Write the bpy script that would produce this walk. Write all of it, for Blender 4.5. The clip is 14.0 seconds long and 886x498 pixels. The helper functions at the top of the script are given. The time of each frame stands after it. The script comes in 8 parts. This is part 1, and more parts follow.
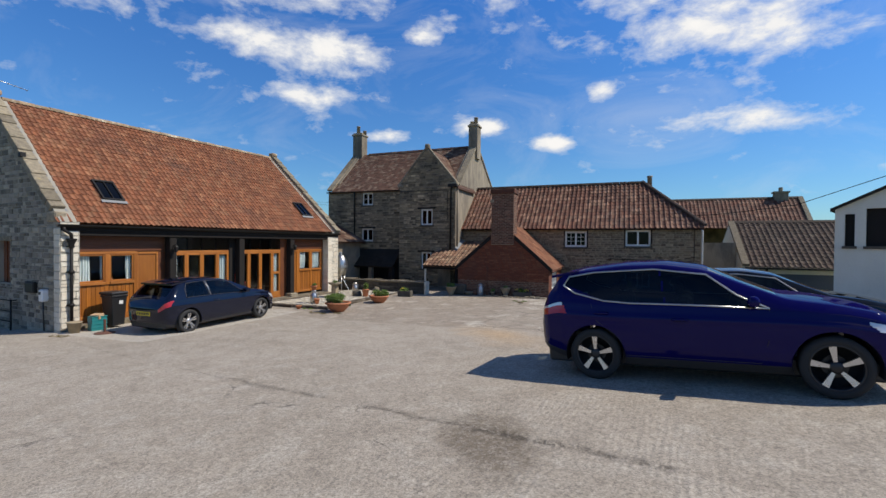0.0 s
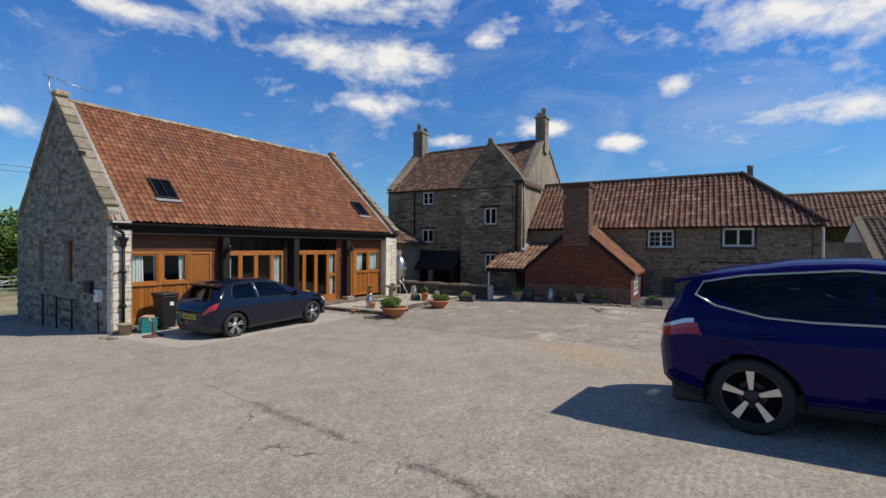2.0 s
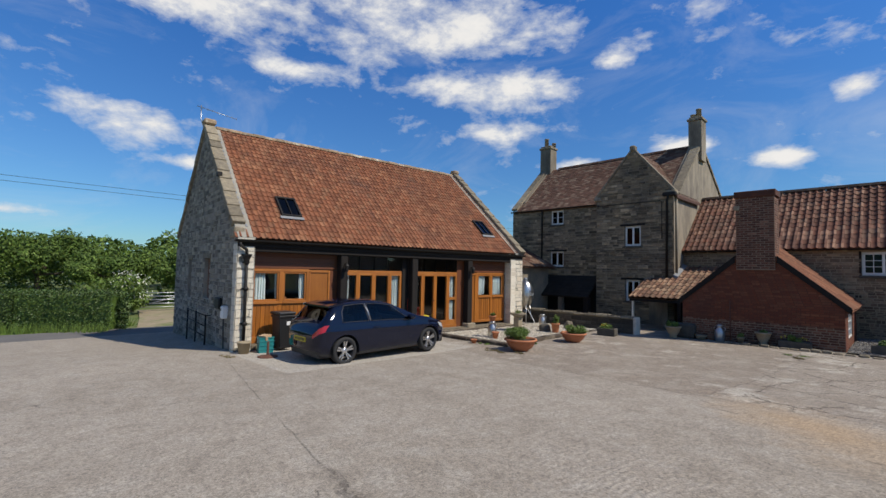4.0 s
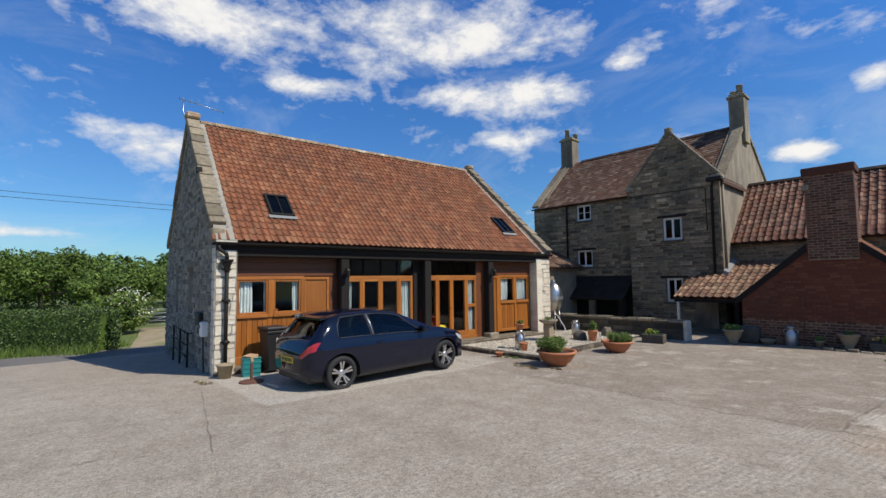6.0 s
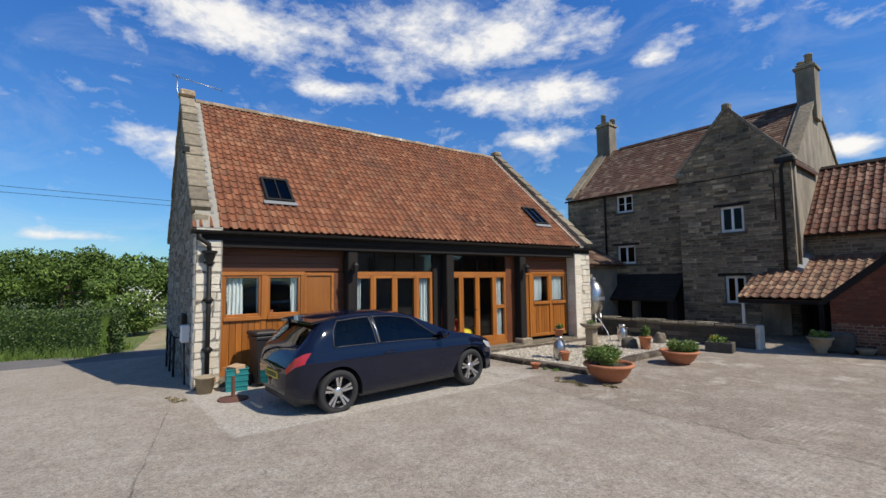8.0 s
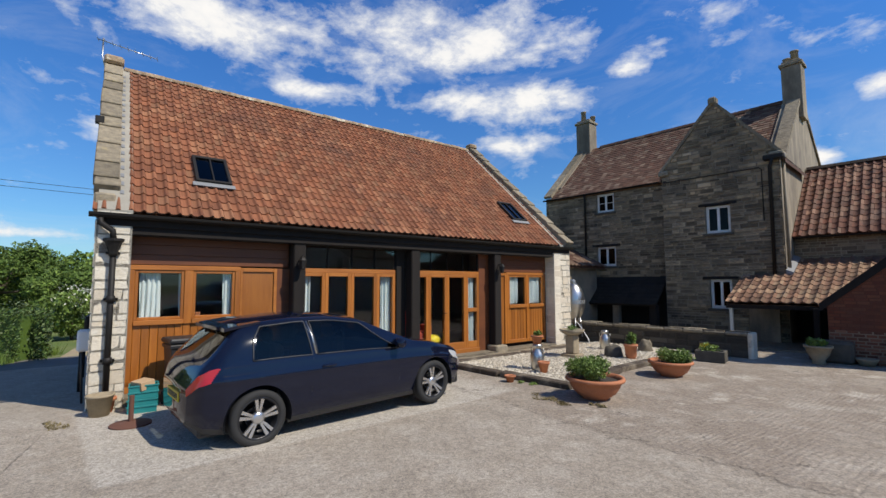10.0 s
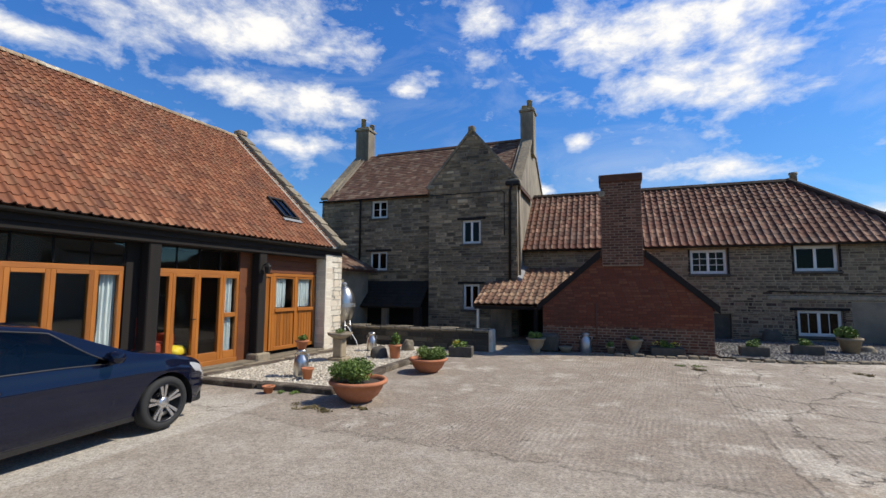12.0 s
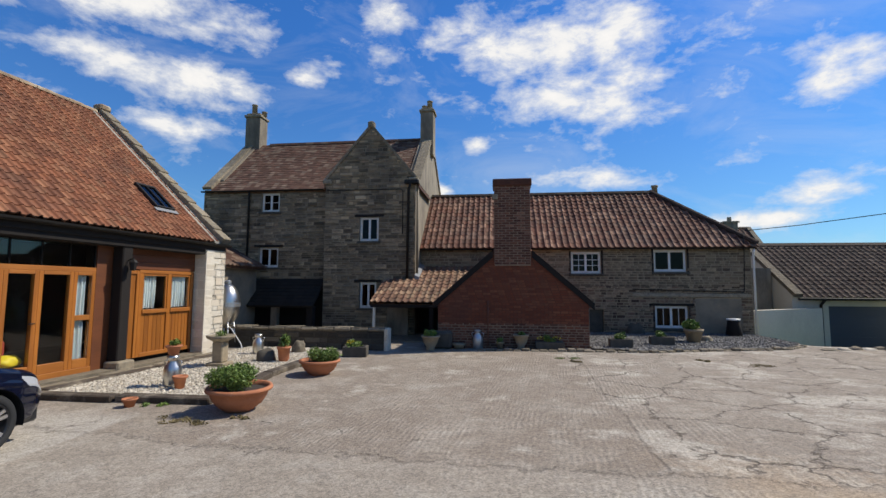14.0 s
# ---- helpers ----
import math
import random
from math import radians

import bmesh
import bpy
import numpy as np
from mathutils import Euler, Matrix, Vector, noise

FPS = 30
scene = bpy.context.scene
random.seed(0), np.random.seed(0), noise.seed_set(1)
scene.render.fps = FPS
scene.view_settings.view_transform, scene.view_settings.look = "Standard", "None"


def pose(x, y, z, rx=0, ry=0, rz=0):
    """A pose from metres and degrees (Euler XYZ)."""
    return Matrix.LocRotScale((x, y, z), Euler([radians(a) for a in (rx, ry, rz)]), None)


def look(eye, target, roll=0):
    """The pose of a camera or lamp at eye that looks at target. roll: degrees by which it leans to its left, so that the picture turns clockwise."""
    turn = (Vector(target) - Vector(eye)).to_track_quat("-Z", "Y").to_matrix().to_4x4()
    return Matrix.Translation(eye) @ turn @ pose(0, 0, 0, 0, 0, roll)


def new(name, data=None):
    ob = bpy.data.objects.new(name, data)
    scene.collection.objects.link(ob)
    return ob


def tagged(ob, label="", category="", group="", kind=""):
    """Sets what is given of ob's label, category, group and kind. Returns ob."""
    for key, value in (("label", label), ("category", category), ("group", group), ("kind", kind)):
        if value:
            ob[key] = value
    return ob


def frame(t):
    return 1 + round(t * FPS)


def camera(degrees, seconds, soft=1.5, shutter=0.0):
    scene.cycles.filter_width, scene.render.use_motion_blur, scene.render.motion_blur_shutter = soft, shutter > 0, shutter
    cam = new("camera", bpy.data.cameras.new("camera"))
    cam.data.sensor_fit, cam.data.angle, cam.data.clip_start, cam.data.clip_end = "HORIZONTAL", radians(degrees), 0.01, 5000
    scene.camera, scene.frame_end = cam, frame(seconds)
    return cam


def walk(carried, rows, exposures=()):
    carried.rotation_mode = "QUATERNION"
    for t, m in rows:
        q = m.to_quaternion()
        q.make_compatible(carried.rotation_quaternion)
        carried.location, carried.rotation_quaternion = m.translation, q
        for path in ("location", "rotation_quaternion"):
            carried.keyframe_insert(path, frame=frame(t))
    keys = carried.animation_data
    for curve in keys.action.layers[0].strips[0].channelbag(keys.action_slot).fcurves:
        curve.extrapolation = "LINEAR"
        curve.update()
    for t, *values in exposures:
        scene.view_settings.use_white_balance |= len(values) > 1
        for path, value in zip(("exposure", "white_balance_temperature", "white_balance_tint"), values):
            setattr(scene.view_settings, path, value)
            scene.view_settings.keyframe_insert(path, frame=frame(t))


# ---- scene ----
cam = camera(89.5, 14.0)
PATH = [
    (0, (0.002, 0.432, 1.607), (-0.753, 2.284, 1.58), 0.5),
    (0.5, (-0.166, 0.768, 1.571), (-0.921, 2.62, 1.541), 0.6),
    (1, (-0.326, 1.142, 1.527), (-1.11, 2.982, 1.499), 0.5),
    (1.5, (-0.527, 1.533, 1.503), (-1.441, 3.312, 1.475), 0.5),
    (2, (-0.754, 1.93, 1.467), (-1.758, 3.66, 1.454), 0.4),
    (2.5, (-1.032, 2.333, 1.451), (-2.25, 3.92, 1.461), 1.2),
    (3, (-1.335, 2.697, 1.407), (-2.636, 4.216, 1.442), 1.2),
    (3.5, (-1.654, 3.065, 1.332), (-3.017, 4.527, 1.401), 1.1),
    (4, (-1.987, 3.439, 1.302), (-3.421, 4.83, 1.4), 1.2),
    (6.5, (-3.813, 5.174, 1.108), (-5.3, 6.505, 1.245), -0.9),
    (7, (-4.169, 5.485, 1.09), (-5.673, 6.796, 1.225), -0.8),
    (7.5, (-4.491, 5.797, 1.045), (-6.013, 7.087, 1.188), -0.8),
    (8, (-4.824, 6.122, 1.019), (-6.378, 7.373, 1.162), -0.7),
    (10.5, (-5.76, 7.324, 0.928), (-7.181, 8.721, 1.099), 0.4),
    (11, (-5.768, 7.396, 0.935), (-6.957, 8.994, 1.108), 0.4),
    (11.5, (-5.781, 7.478, 0.901), (-6.719, 9.235, 1.08), 0.3),
    (12, (-5.8, 7.538, 0.876), (-6.485, 9.409, 1.055), 0.3),
    (12.5, (-5.779, 7.57, 0.893), (-6.257, 9.505, 1.06), 0.3),
    (13, (-5.831, 7.596, 0.867), (-6.189, 9.557, 1.035), 0.4),
    (13.5, (-5.836, 7.592, 0.863), (-6.126, 9.564, 1.035), 0.4),
    (14, (-5.765, 7.62, 0.905), (-6.014, 9.597, 1.075), 0.3),
]
walk(cam, [(t, look(eye, target, roll)) for t, eye, target, roll in PATH], [(0, 0.0, 6850, 10), (3.5, -0.15, 6850, 10), (6.5, 0.0, 6850, 10), (10.5, 0.06, 6850, 10), (11.5, 0.2, 6850, 10), (13, 0.0, 6850, 10), (14, 0.0, 6850, 10)])

SUN_DIR = Vector((0.80, 0.30, 1.0)).normalized()
sun = new("sun", bpy.data.lights.new("sun", "SUN"))
sun.data.energy, sun.data.angle, sun.data.color = 4.6, radians(0.5), (1.0, 0.955, 0.88)
sun.matrix_basis = look(SUN_DIR * 60, (0, 0, 0))
scene.view_settings.exposure = 0.0

# ---- node helpers ----


def node(nt, kind, inputs=None, operation=None, clamp=False, blend=None):
    n = nt.nodes.new(kind)
    if operation:
        n.operation = operation
    if clamp:
        n.use_clamp = True
    if blend:
        n.data_type, n.blend_type = "RGBA", blend
    for k, v in (inputs or {}).items():
        if isinstance(v, bpy.types.NodeSocket):
            nt.links.new(v, n.inputs[k])
        else:
            n.inputs[k].default_value = v
    return n


def maths(nt, op, a, b=0.0, clamp=False):
    return node(nt, "ShaderNodeMath", {0: a, 1: b}, operation=op, clamp=clamp).outputs[0]


def mix(nt, fac, a, b, blend="MIX"):
    m = node(nt, "ShaderNodeMix", {0: fac}, blend=blend)
    for i, v in ((6, a), (7, b)):
        if isinstance(v, bpy.types.NodeSocket):
            nt.links.new(v, m.inputs[i])
        else:
            m.inputs[i].default_value = (*v[:3], 1)
    return m.outputs[2]


def ramp(nt, fac, lo, hi):
    return node(nt, "ShaderNodeMapRange", {0: fac, 1: lo, 2: hi}).outputs[0]


# ---- sky with fair-weather clouds ----
world = bpy.data.worlds.new("sky")
scene.world = world
world.use_nodes = True
wt = world.node_tree
wt.nodes.clear()
sky = node(wt, "ShaderNodeTexSky")
sky.sky_type, sky.sun_disc = "NISHITA", False
sky.sun_elevation, sky.sun_rotation = math.asin(SUN_DIR.z), math.atan2(SUN_DIR.x, SUN_DIR.y)
sky.air_density, sky.dust_density, sky.ozone_density, sky.altitude = 1.0, 0.35, 2.5, 100
way = node(wt, "ShaderNodeTexCoord").outputs["Generated"]
xyz = node(wt, "ShaderNodeSeparateXYZ", {0: way})
azim = maths(wt, "MULTIPLY", maths(wt, "ARCTAN2", xyz.outputs[0], xyz.outputs[1]), 57.2958)
elev = maths(wt, "MULTIPLY", maths(wt, "ARCSINE", xyz.outputs[2]), 57.2958)
# centre (bearing, height) and half size of each cloud, in degrees
CLOUDS = [(7, 29.0, 18, 5.0), (11, 22.6, 12.5, 3.8), (-2.8, 17.8, 2.3, 1.1), (9.5, 13.0, 8, 1.6), (33, 9.8, 4, 1.7), (29, 7.2, 6, 1.2),
          (-40, 22.4, 11, 3.1), (-46, 29.2, 19, 4.6), (-24.8, 24.6, 3.8, 1.4), (-39.5, 17.4, 6.8, 1.5), (-82.5, 15.0, 7.5, 2.1), (-76, 28.6, 16, 3.2),
          (-15, 32, 4.2, 2.3), (35.5, 21, 5, 2.8), (-64, 23.2, 8, 1.3), (-29, 13.3, 4, 0.9), (-17, 14.5, 3.0, 1.0), (-8.3, 12.2, 3.0, 0.9),
          (-75, 11.5, 2.4, 0.8), (-92, 4.9, 4, 0.6), (150, 30, 25, 6), (90, 22, 18, 4)]
cover = None
for a, e, ra, re in CLOUDS:
    da = maths(wt, "POWER", maths(wt, "DIVIDE", maths(wt, "SUBTRACT", azim, a), ra), 2.0)
    de = maths(wt, "POWER", maths(wt, "DIVIDE", maths(wt, "SUBTRACT", elev, e), re), 2.0)
    blob = maths(wt, "EXPONENT", maths(wt, "MULTIPLY", maths(wt, "ADD", da, de), -1.0))
    cover = blob if cover is None else maths(wt, "MAXIMUM", cover, blob)
flat = node(wt, "ShaderNodeVectorMath", {0: way, 1: (1.0, 1.0, 2.0)}, operation="MULTIPLY").outputs[0]
billow = node(wt, "ShaderNodeTexNoise", {"Vector": flat, "Scale": 11.0, "Detail": 10.0, "Roughness": 0.62, "Distortion": 0.15}).outputs[0]
wisp = node(wt, "ShaderNodeTexNoise", {"Vector": flat, "Scale": 3.0, "Detail": 8.0, "Roughness": 0.65, "Distortion": 0.8}).outputs[0]
dense = maths(wt, "ADD", maths(wt, "MULTIPLY", cover, 1.0), maths(wt, "MULTIPLY", maths(wt, "SUBTRACT", billow, 0.5), 2.6))
puff = maths(wt, "MULTIPLY", ramp(wt, dense, 0.30, 1.05), 0.96)
thin = maths(wt, "MULTIPLY", ramp(wt, wisp, 0.48, 0.85), 0.34)
high = maths(wt, "MAXIMUM", puff, thin)
deep = mix(wt, ramp(wt, elev, 0.0, 30.0), (0.70, 1.12, 1.42), (0.43, 1.20, 2.18))
deep = mix(wt, ramp(wt, elev, 32.0, 65.0), deep, (0.26, 0.66, 1.15))
blue = mix(wt, 1.0, sky.outputs[0], deep, "MULTIPLY")
cloud_tone = mix(wt, ramp(wt, dense, 0.55, 1.3), (9.6, 10.2, 11.0), (12.4, 12.4, 12.4))
skyc = mix(wt, high, blue, cloud_tone)
bg = node(wt, "ShaderNodeBackground", {"Color": skyc, "Strength": 0.078})
wt.links.new(bg.outputs[0], node(wt, "ShaderNodeOutputWorld").inputs[0])

# ---- materials ----


def mat(name, c1, c2, rough=0.85, scale=2.0, fine=40.0, bump=0.4, dist=0.01, metal=0.0, vary=0.0, stain=None, stain_at=(0.55, 0.75),
        stain_scale=0.8, stretch=(1, 1, 1), coat=0.0, hue=None):
    """A procedural surface: two tones, fine grain, relief, a stain colour, and a change from piece to piece."""
    m = bpy.data.materials.new(name)
    m.use_nodes = True
    nt = m.node_tree
    bsdf = nt.nodes["Principled BSDF"]
    co = node(nt, "ShaderNodeTexCoord").outputs["Object"]
    co = node(nt, "ShaderNodeVectorMath", {0: co, 1: stretch}, operation="MULTIPLY").outputs[0]
    if vary:
        rnd = maths(nt, "FRACT", maths(nt, "ADD", node(nt, "ShaderNodeObjectInfo").outputs["Random"],
                                       node(nt, "ShaderNodeNewGeometry").outputs["Random Per Island"]))
        shift = node(nt, "ShaderNodeCombineXYZ", {0: maths(nt, "MULTIPLY", rnd, 37.0), 1: maths(nt, "MULTIPLY", rnd, 91.0)}).outputs[0]
        co_f = node(nt, "ShaderNodeVectorMath", {0: co, 1: shift}, operation="ADD").outputs[0]
    else:
        rnd, co_f = None, co
    big = node(nt, "ShaderNodeTexNoise", {"Vector": co_f, "Scale": scale, "Detail": 6.0, "Roughness": 0.6}).outputs[0]
    grain = node(nt, "ShaderNodeTexNoise", {"Vector": co, "Scale": fine, "Detail": 5.0, "Roughness": 0.65}).outputs[0]
    col = mix(nt, ramp(nt, big, 0.3, 0.7), c1, c2)
    if hue and rnd:
        col = mix(nt, ramp(nt, rnd, 0.55, 1.0), col, hue)
    if stain:
        spots = node(nt, "ShaderNodeTexNoise", {"Vector": co, "Scale": stain_scale, "Detail": 7.0, "Roughness": 0.7}).outputs[0]
        col = mix(nt, ramp(nt, spots, *stain_at), col, stain)
    shade = maths(nt, "ADD", maths(nt, "MULTIPLY", grain, 0.5), 0.75)
    if rnd:
        r2 = maths(nt, "FRACT", maths(nt, "MULTIPLY", rnd, 7.31))
        shade = maths(nt, "MULTIPLY", shade, maths(nt, "ADD", maths(nt, "MULTIPLY", r2, 2 * vary), 1 - vary))
    g3 = node(nt, "ShaderNodeCombineXYZ", {0: shade, 1: shade, 2: shade}).outputs[0]
    col = mix(nt, 1.0, col, g3, "MULTIPLY")
    nt.links.new(col, bsdf.inputs["Base Color"])
    bsdf.inputs["Metallic"].default_value = metal
    nt.links.new(maths(nt, "ADD", maths(nt, "MULTIPLY", grain, 0.24), rough - 0.12, True), bsdf.inputs["Roughness"])
    bsdf.inputs["Coat Weight"].default_value = coat
    if bump:
        h = maths(nt, "ADD", maths(nt, "MULTIPLY", grain, 0.6), big)
        b = node(nt, "ShaderNodeBump", {"Strength": bump, "Distance": dist, "Height": h})
        nt.links.new(b.outputs[0], bsdf.inputs["Normal"])
    return m


def plain(name, c, rough=0.4, metal=0.0, coat=0.0, spec=0.5):
    m = bpy.data.materials.new(name)
    m.use_nodes = True
    nt = m.node_tree
    b = nt.nodes["Principled BSDF"]
    co = node(nt, "ShaderNodeTexCoord").outputs["Object"]
    dust = node(nt, "ShaderNodeTexNoise", {"Vector": co, "Scale": 9.0, "Detail": 6.0, "Roughness": 0.7}).outputs[0]
    nt.links.new(mix(nt, maths(nt, "MULTIPLY", dust, 0.35), c, [min(1, v * 0.8 + min(0.01, 0.2 * max(c))) for v in c]), b.inputs["Base Color"])
    nt.links.new(maths(nt, "ADD", maths(nt, "MULTIPLY", dust, 0.12), max(rough - 0.06, 0.0), True), b.inputs["Roughness"])
    b.inputs["Metallic"].default_value, b.inputs["Coat Weight"].default_value = metal, coat
    b.inputs["Specular IOR Level"].default_value = spec
    b.inputs["Coat Roughness"].default_value = 0.04
    return m


def glass(name, tint=(0.55, 0.6, 0.6), clear=0.75, shine_level=1.0):
    """A thin pane: mirror sheen over a see-through tint."""
    m = bpy.data.materials.new(name)
    m.use_nodes = True
    nt = m.node_tree
    nt.nodes.clear()
    face = node(nt, "ShaderNodeLayerWeight", {"Blend": 0.5}).outputs["Facing"]
    fres = maths(nt, "ADD", 0.03, maths(nt, "MULTIPLY", maths(nt, "POWER", face, 4.0), 0.7))
    see = node(nt, "ShaderNodeBsdfTransparent", {"Color": (*[t * clear for t in tint], 1)}).outputs[0]
    shine = node(nt, "ShaderNodeBsdfGlossy", {"Color": (shine_level, shine_level, shine_level, 1), "Roughness": 0.02}).outputs[0]
    mx = node(nt, "ShaderNodeMixShader", {0: fres, 1: see, 2: shine})
    nt.links.new(mx.outputs[0], node(nt, "ShaderNodeOutputMaterial").inputs[0])
    return m


STONE_GREY = mat("grey_lias_stone", (0.30, 0.228, 0.138), (0.165, 0.124, 0.076), 0.9, 3, 45, 0.6, 0.012, vary=0.5, hue=(0.42, 0.32, 0.20),
                 stain=(0.095, 0.078, 0.056), stain_at=(0.47, 0.66), stain_scale=0.7)
STONE_BARN = mat("barn_lias_stone", (0.31, 0.275, 0.21), (0.19, 0.168, 0.13), 0.9, 3, 45, 0.6, 0.012, vary=0.5, hue=(0.19, 0.165, 0.135),
                 stain=(0.14, 0.13, 0.12), stain_at=(0.6, 0.85), stain_scale=1.1)
STONE_COT = mat("cottage_stone", (0.31, 0.225, 0.14), (0.11, 0.074, 0.047), 0.9, 3, 45, 0.6, 0.012, vary=0.6, hue=(0.11, 0.058, 0.038),
                stain=(0.12, 0.11, 0.10), stain_at=(0.55, 0.85), stain_scale=0.7)
STONE_BUFF = mat("buff_cottage_stone", (0.30, 0.228, 0.14), (0.175, 0.132, 0.082), 0.92, 3, 45, 0.6, 0.012, vary=0.36, hue=(0.15, 0.096, 0.06),
                 stain=(0.11, 0.086, 0.058), stain_at=(0.46, 0.62), stain_scale=1.0)
MORTAR_COT = mat("pale_lime_pointing", (0.36, 0.29, 0.19), (0.24, 0.19, 0.125), 0.95, 1.5, 60, 0.5, 0.01)
MORTAR = mat("lime_mortar", (0.29, 0.24, 0.17), (0.17, 0.14, 0.10), 0.95, 1.5, 60, 0.5, 0.01, stain=(0.13, 0.12, 0.105), stain_at=(0.5, 0.8))
MORTAR_BARN = mat("pale_mortar", (0.36, 0.33, 0.27), (0.25, 0.23, 0.19), 0.95, 1.5, 60, 0.5, 0.01, stain=(0.16, 0.15, 0.14), stain_at=(0.5, 0.8))
QUOIN = mat("limewashed_quoin", (0.74, 0.68, 0.56), (0.62, 0.55, 0.43), 0.92, 5, 50, 0.8, 0.012, vary=0.08, hue=(0.62, 0.53, 0.40), stain=(0.30, 0.25, 0.19),
            stain_at=(0.57, 0.72), stain_scale=2.6)
MOSSY = mat("blackened_mossy_stone", (0.085, 0.07, 0.05), (0.045, 0.038, 0.028), 0.95, 4, 45, 0.7, 0.015, vary=0.4, hue=(0.12, 0.10, 0.07))
RENDER_GREY = mat("weathered_render", (0.34, 0.285, 0.205), (0.23, 0.19, 0.138), 0.92, 1.6, 50, 0.5, 0.01, stain=(0.13, 0.108, 0.08),
                  stain_at=(0.46, 0.66), stain_scale=0.8, stretch=(1, 1, 0.35))
CREAM = mat("cream_paint", (0.72, 0.68, 0.57), (0.62, 0.58, 0.48), 0.85, 1.0, 50, 0.25, 0.005, stain=(0.42, 0.38, 0.30), stain_at=(0.58, 0.85),
            stain_scale=0.9, stretch=(1, 1, 0.4))
COPING = mat("lichened_coping", (0.30, 0.25, 0.17), (0.15, 0.125, 0.09), 0.95, 9, 60, 0.9, 0.02, vary=0.3, stain=(0.42, 0.33, 0.14),
             stain_at=(0.60, 0.74), stain_scale=4.0)
RIDGE_PALE = mat("lichened_ridge_tile", (0.36, 0.27, 0.17), (0.20, 0.13, 0.08), 0.95, 8, 60, 0.8, 0.015, vary=0.25, stain=(0.52, 0.46, 0.34),
                 stain_at=(0.52, 0.66), stain_scale=5.0)
TILE_BARN = mat("orange_pantile", (0.245, 0.088, 0.037), (0.175, 0.061, 0.028), 0.85, 5, 70, 0.4, 0.006, vary=0.24, hue=(0.27, 0.12, 0.058),
                stain=(0.13, 0.06, 0.038), stain_at=(0.5, 0.8), stain_scale=0.7)
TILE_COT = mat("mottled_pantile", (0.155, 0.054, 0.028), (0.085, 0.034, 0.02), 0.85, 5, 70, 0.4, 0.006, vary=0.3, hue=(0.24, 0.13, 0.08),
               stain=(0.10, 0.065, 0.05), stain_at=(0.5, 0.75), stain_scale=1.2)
TILE_OLD = mat("weathered_plain_tile", (0.135, 0.062, 0.036), (0.088, 0.043, 0.027), 0.9, 4, 70, 0.5, 0.008, vary=0.25, hue=(0.22, 0.15, 0.10),
               stain=(0.32, 0.25, 0.17), stain_at=(0.62, 0.72), stain_scale=2.2)
TILE_DARK = mat("dark_pantile", (0.068, 0.040, 0.028), (0.038, 0.025, 0.018), 0.9, 5, 70, 0.4, 0.006, vary=0.35, hue=(0.085, 0.06, 0.042))
TILE_PORCH = mat("buff_pantile", (0.20, 0.105, 0.06), (0.12, 0.06, 0.037), 0.88, 5, 70, 0.5, 0.006, vary=0.35, hue=(0.29, 0.19, 0.115))
SLATE = mat("dark_slate", (0.024, 0.018, 0.013), (0.014, 0.011, 0.008), 0.97, 4, 60, 0.4, 0.006, vary=0.2)
BRICK = mat("red_brick", (0.165, 0.043, 0.017), (0.115, 0.031, 0.014), 0.9, 6, 80, 0.5, 0.006, vary=0.14, hue=(0.19, 0.065, 0.032),
            stain=(0.085, 0.036, 0.024), stain_at=(0.5, 0.75), stain_scale=0.9)
BRICK_OLD = mat("sooty_old_brick", (0.155, 0.052, 0.026), (0.085, 0.034, 0.020), 0.9, 6, 80, 0.6, 0.006, vary=0.35, hue=(0.21, 0.10, 0.06),
                stain=(0.06, 0.04, 0.032), stain_at=(0.5, 0.75), stain_scale=1.1)
BRICK_JOINT = mat("brick_mortar", (0.115, 0.040, 0.020), (0.08, 0.030, 0.017), 0.95, 3, 70, 0.4, 0.005)
JOINT_PALE = mat("pale_brick_mortar", (0.26, 0.19, 0.13), (0.17, 0.12, 0.085), 0.95, 3, 70, 0.4, 0.005)
OAK = mat("orange_stained_timber", (0.40, 0.140, 0.020), (0.27, 0.085, 0.012), 0.42, 2.2, 40, 0.25, 0.003, vary=0.2, stretch=(6, 6, 0.5), coat=0.2)
OAK_H = mat("stained_rail_timber", (0.41, 0.148, 0.026), (0.30, 0.098, 0.016), 0.45, 1.5, 30, 0.2, 0.003, vary=0.1, stretch=(1, 0.6, 6))
BROWN = mat("brown_boarding", (0.15, 0.045, 0.012), (0.10, 0.030, 0.009), 0.6, 1.5, 30, 0.25, 0.004, vary=0.12, stretch=(1, 0.5, 6))
BLACK_WOOD = mat("blackened_oak", (0.013, 0.009, 0.006), (0.007, 0.005, 0.004), 0.92, 2, 30, 0.4, 0.006, stretch=(4, 4, 0.6))
SLEEPER = mat("dark_railway_sleeper", (0.085, 0.062, 0.042), (0.035, 0.027, 0.02), 0.92, 3, 40, 0.8, 0.02, stain=(0.20, 0.165, 0.12), stain_at=(0.5, 0.66), stain_scale=3.0)
IRON = plain("black_cast_iron", (0.014, 0.012, 0.010), 0.6, 0.0, 0.0, 0.3)
RUSTY = plain("rusty_iron", (0.13, 0.055, 0.035), 0.8)
WHITE_PAINT = mat("white_window_paint", (0.78, 0.77, 0.73), (0.68, 0.67, 0.63), 0.5, 5, 60, 0.1, 0.002)
PANE = glass("window_glass", (0.93, 0.95, 0.94), 0.95)
OLD_PANE = glass("old_window_glass", (0.30, 0.34, 0.42), 0.35, 0.4)
DARK_PANE = glass("rooflight_glass", (0.2, 0.24, 0.3), 0.6)
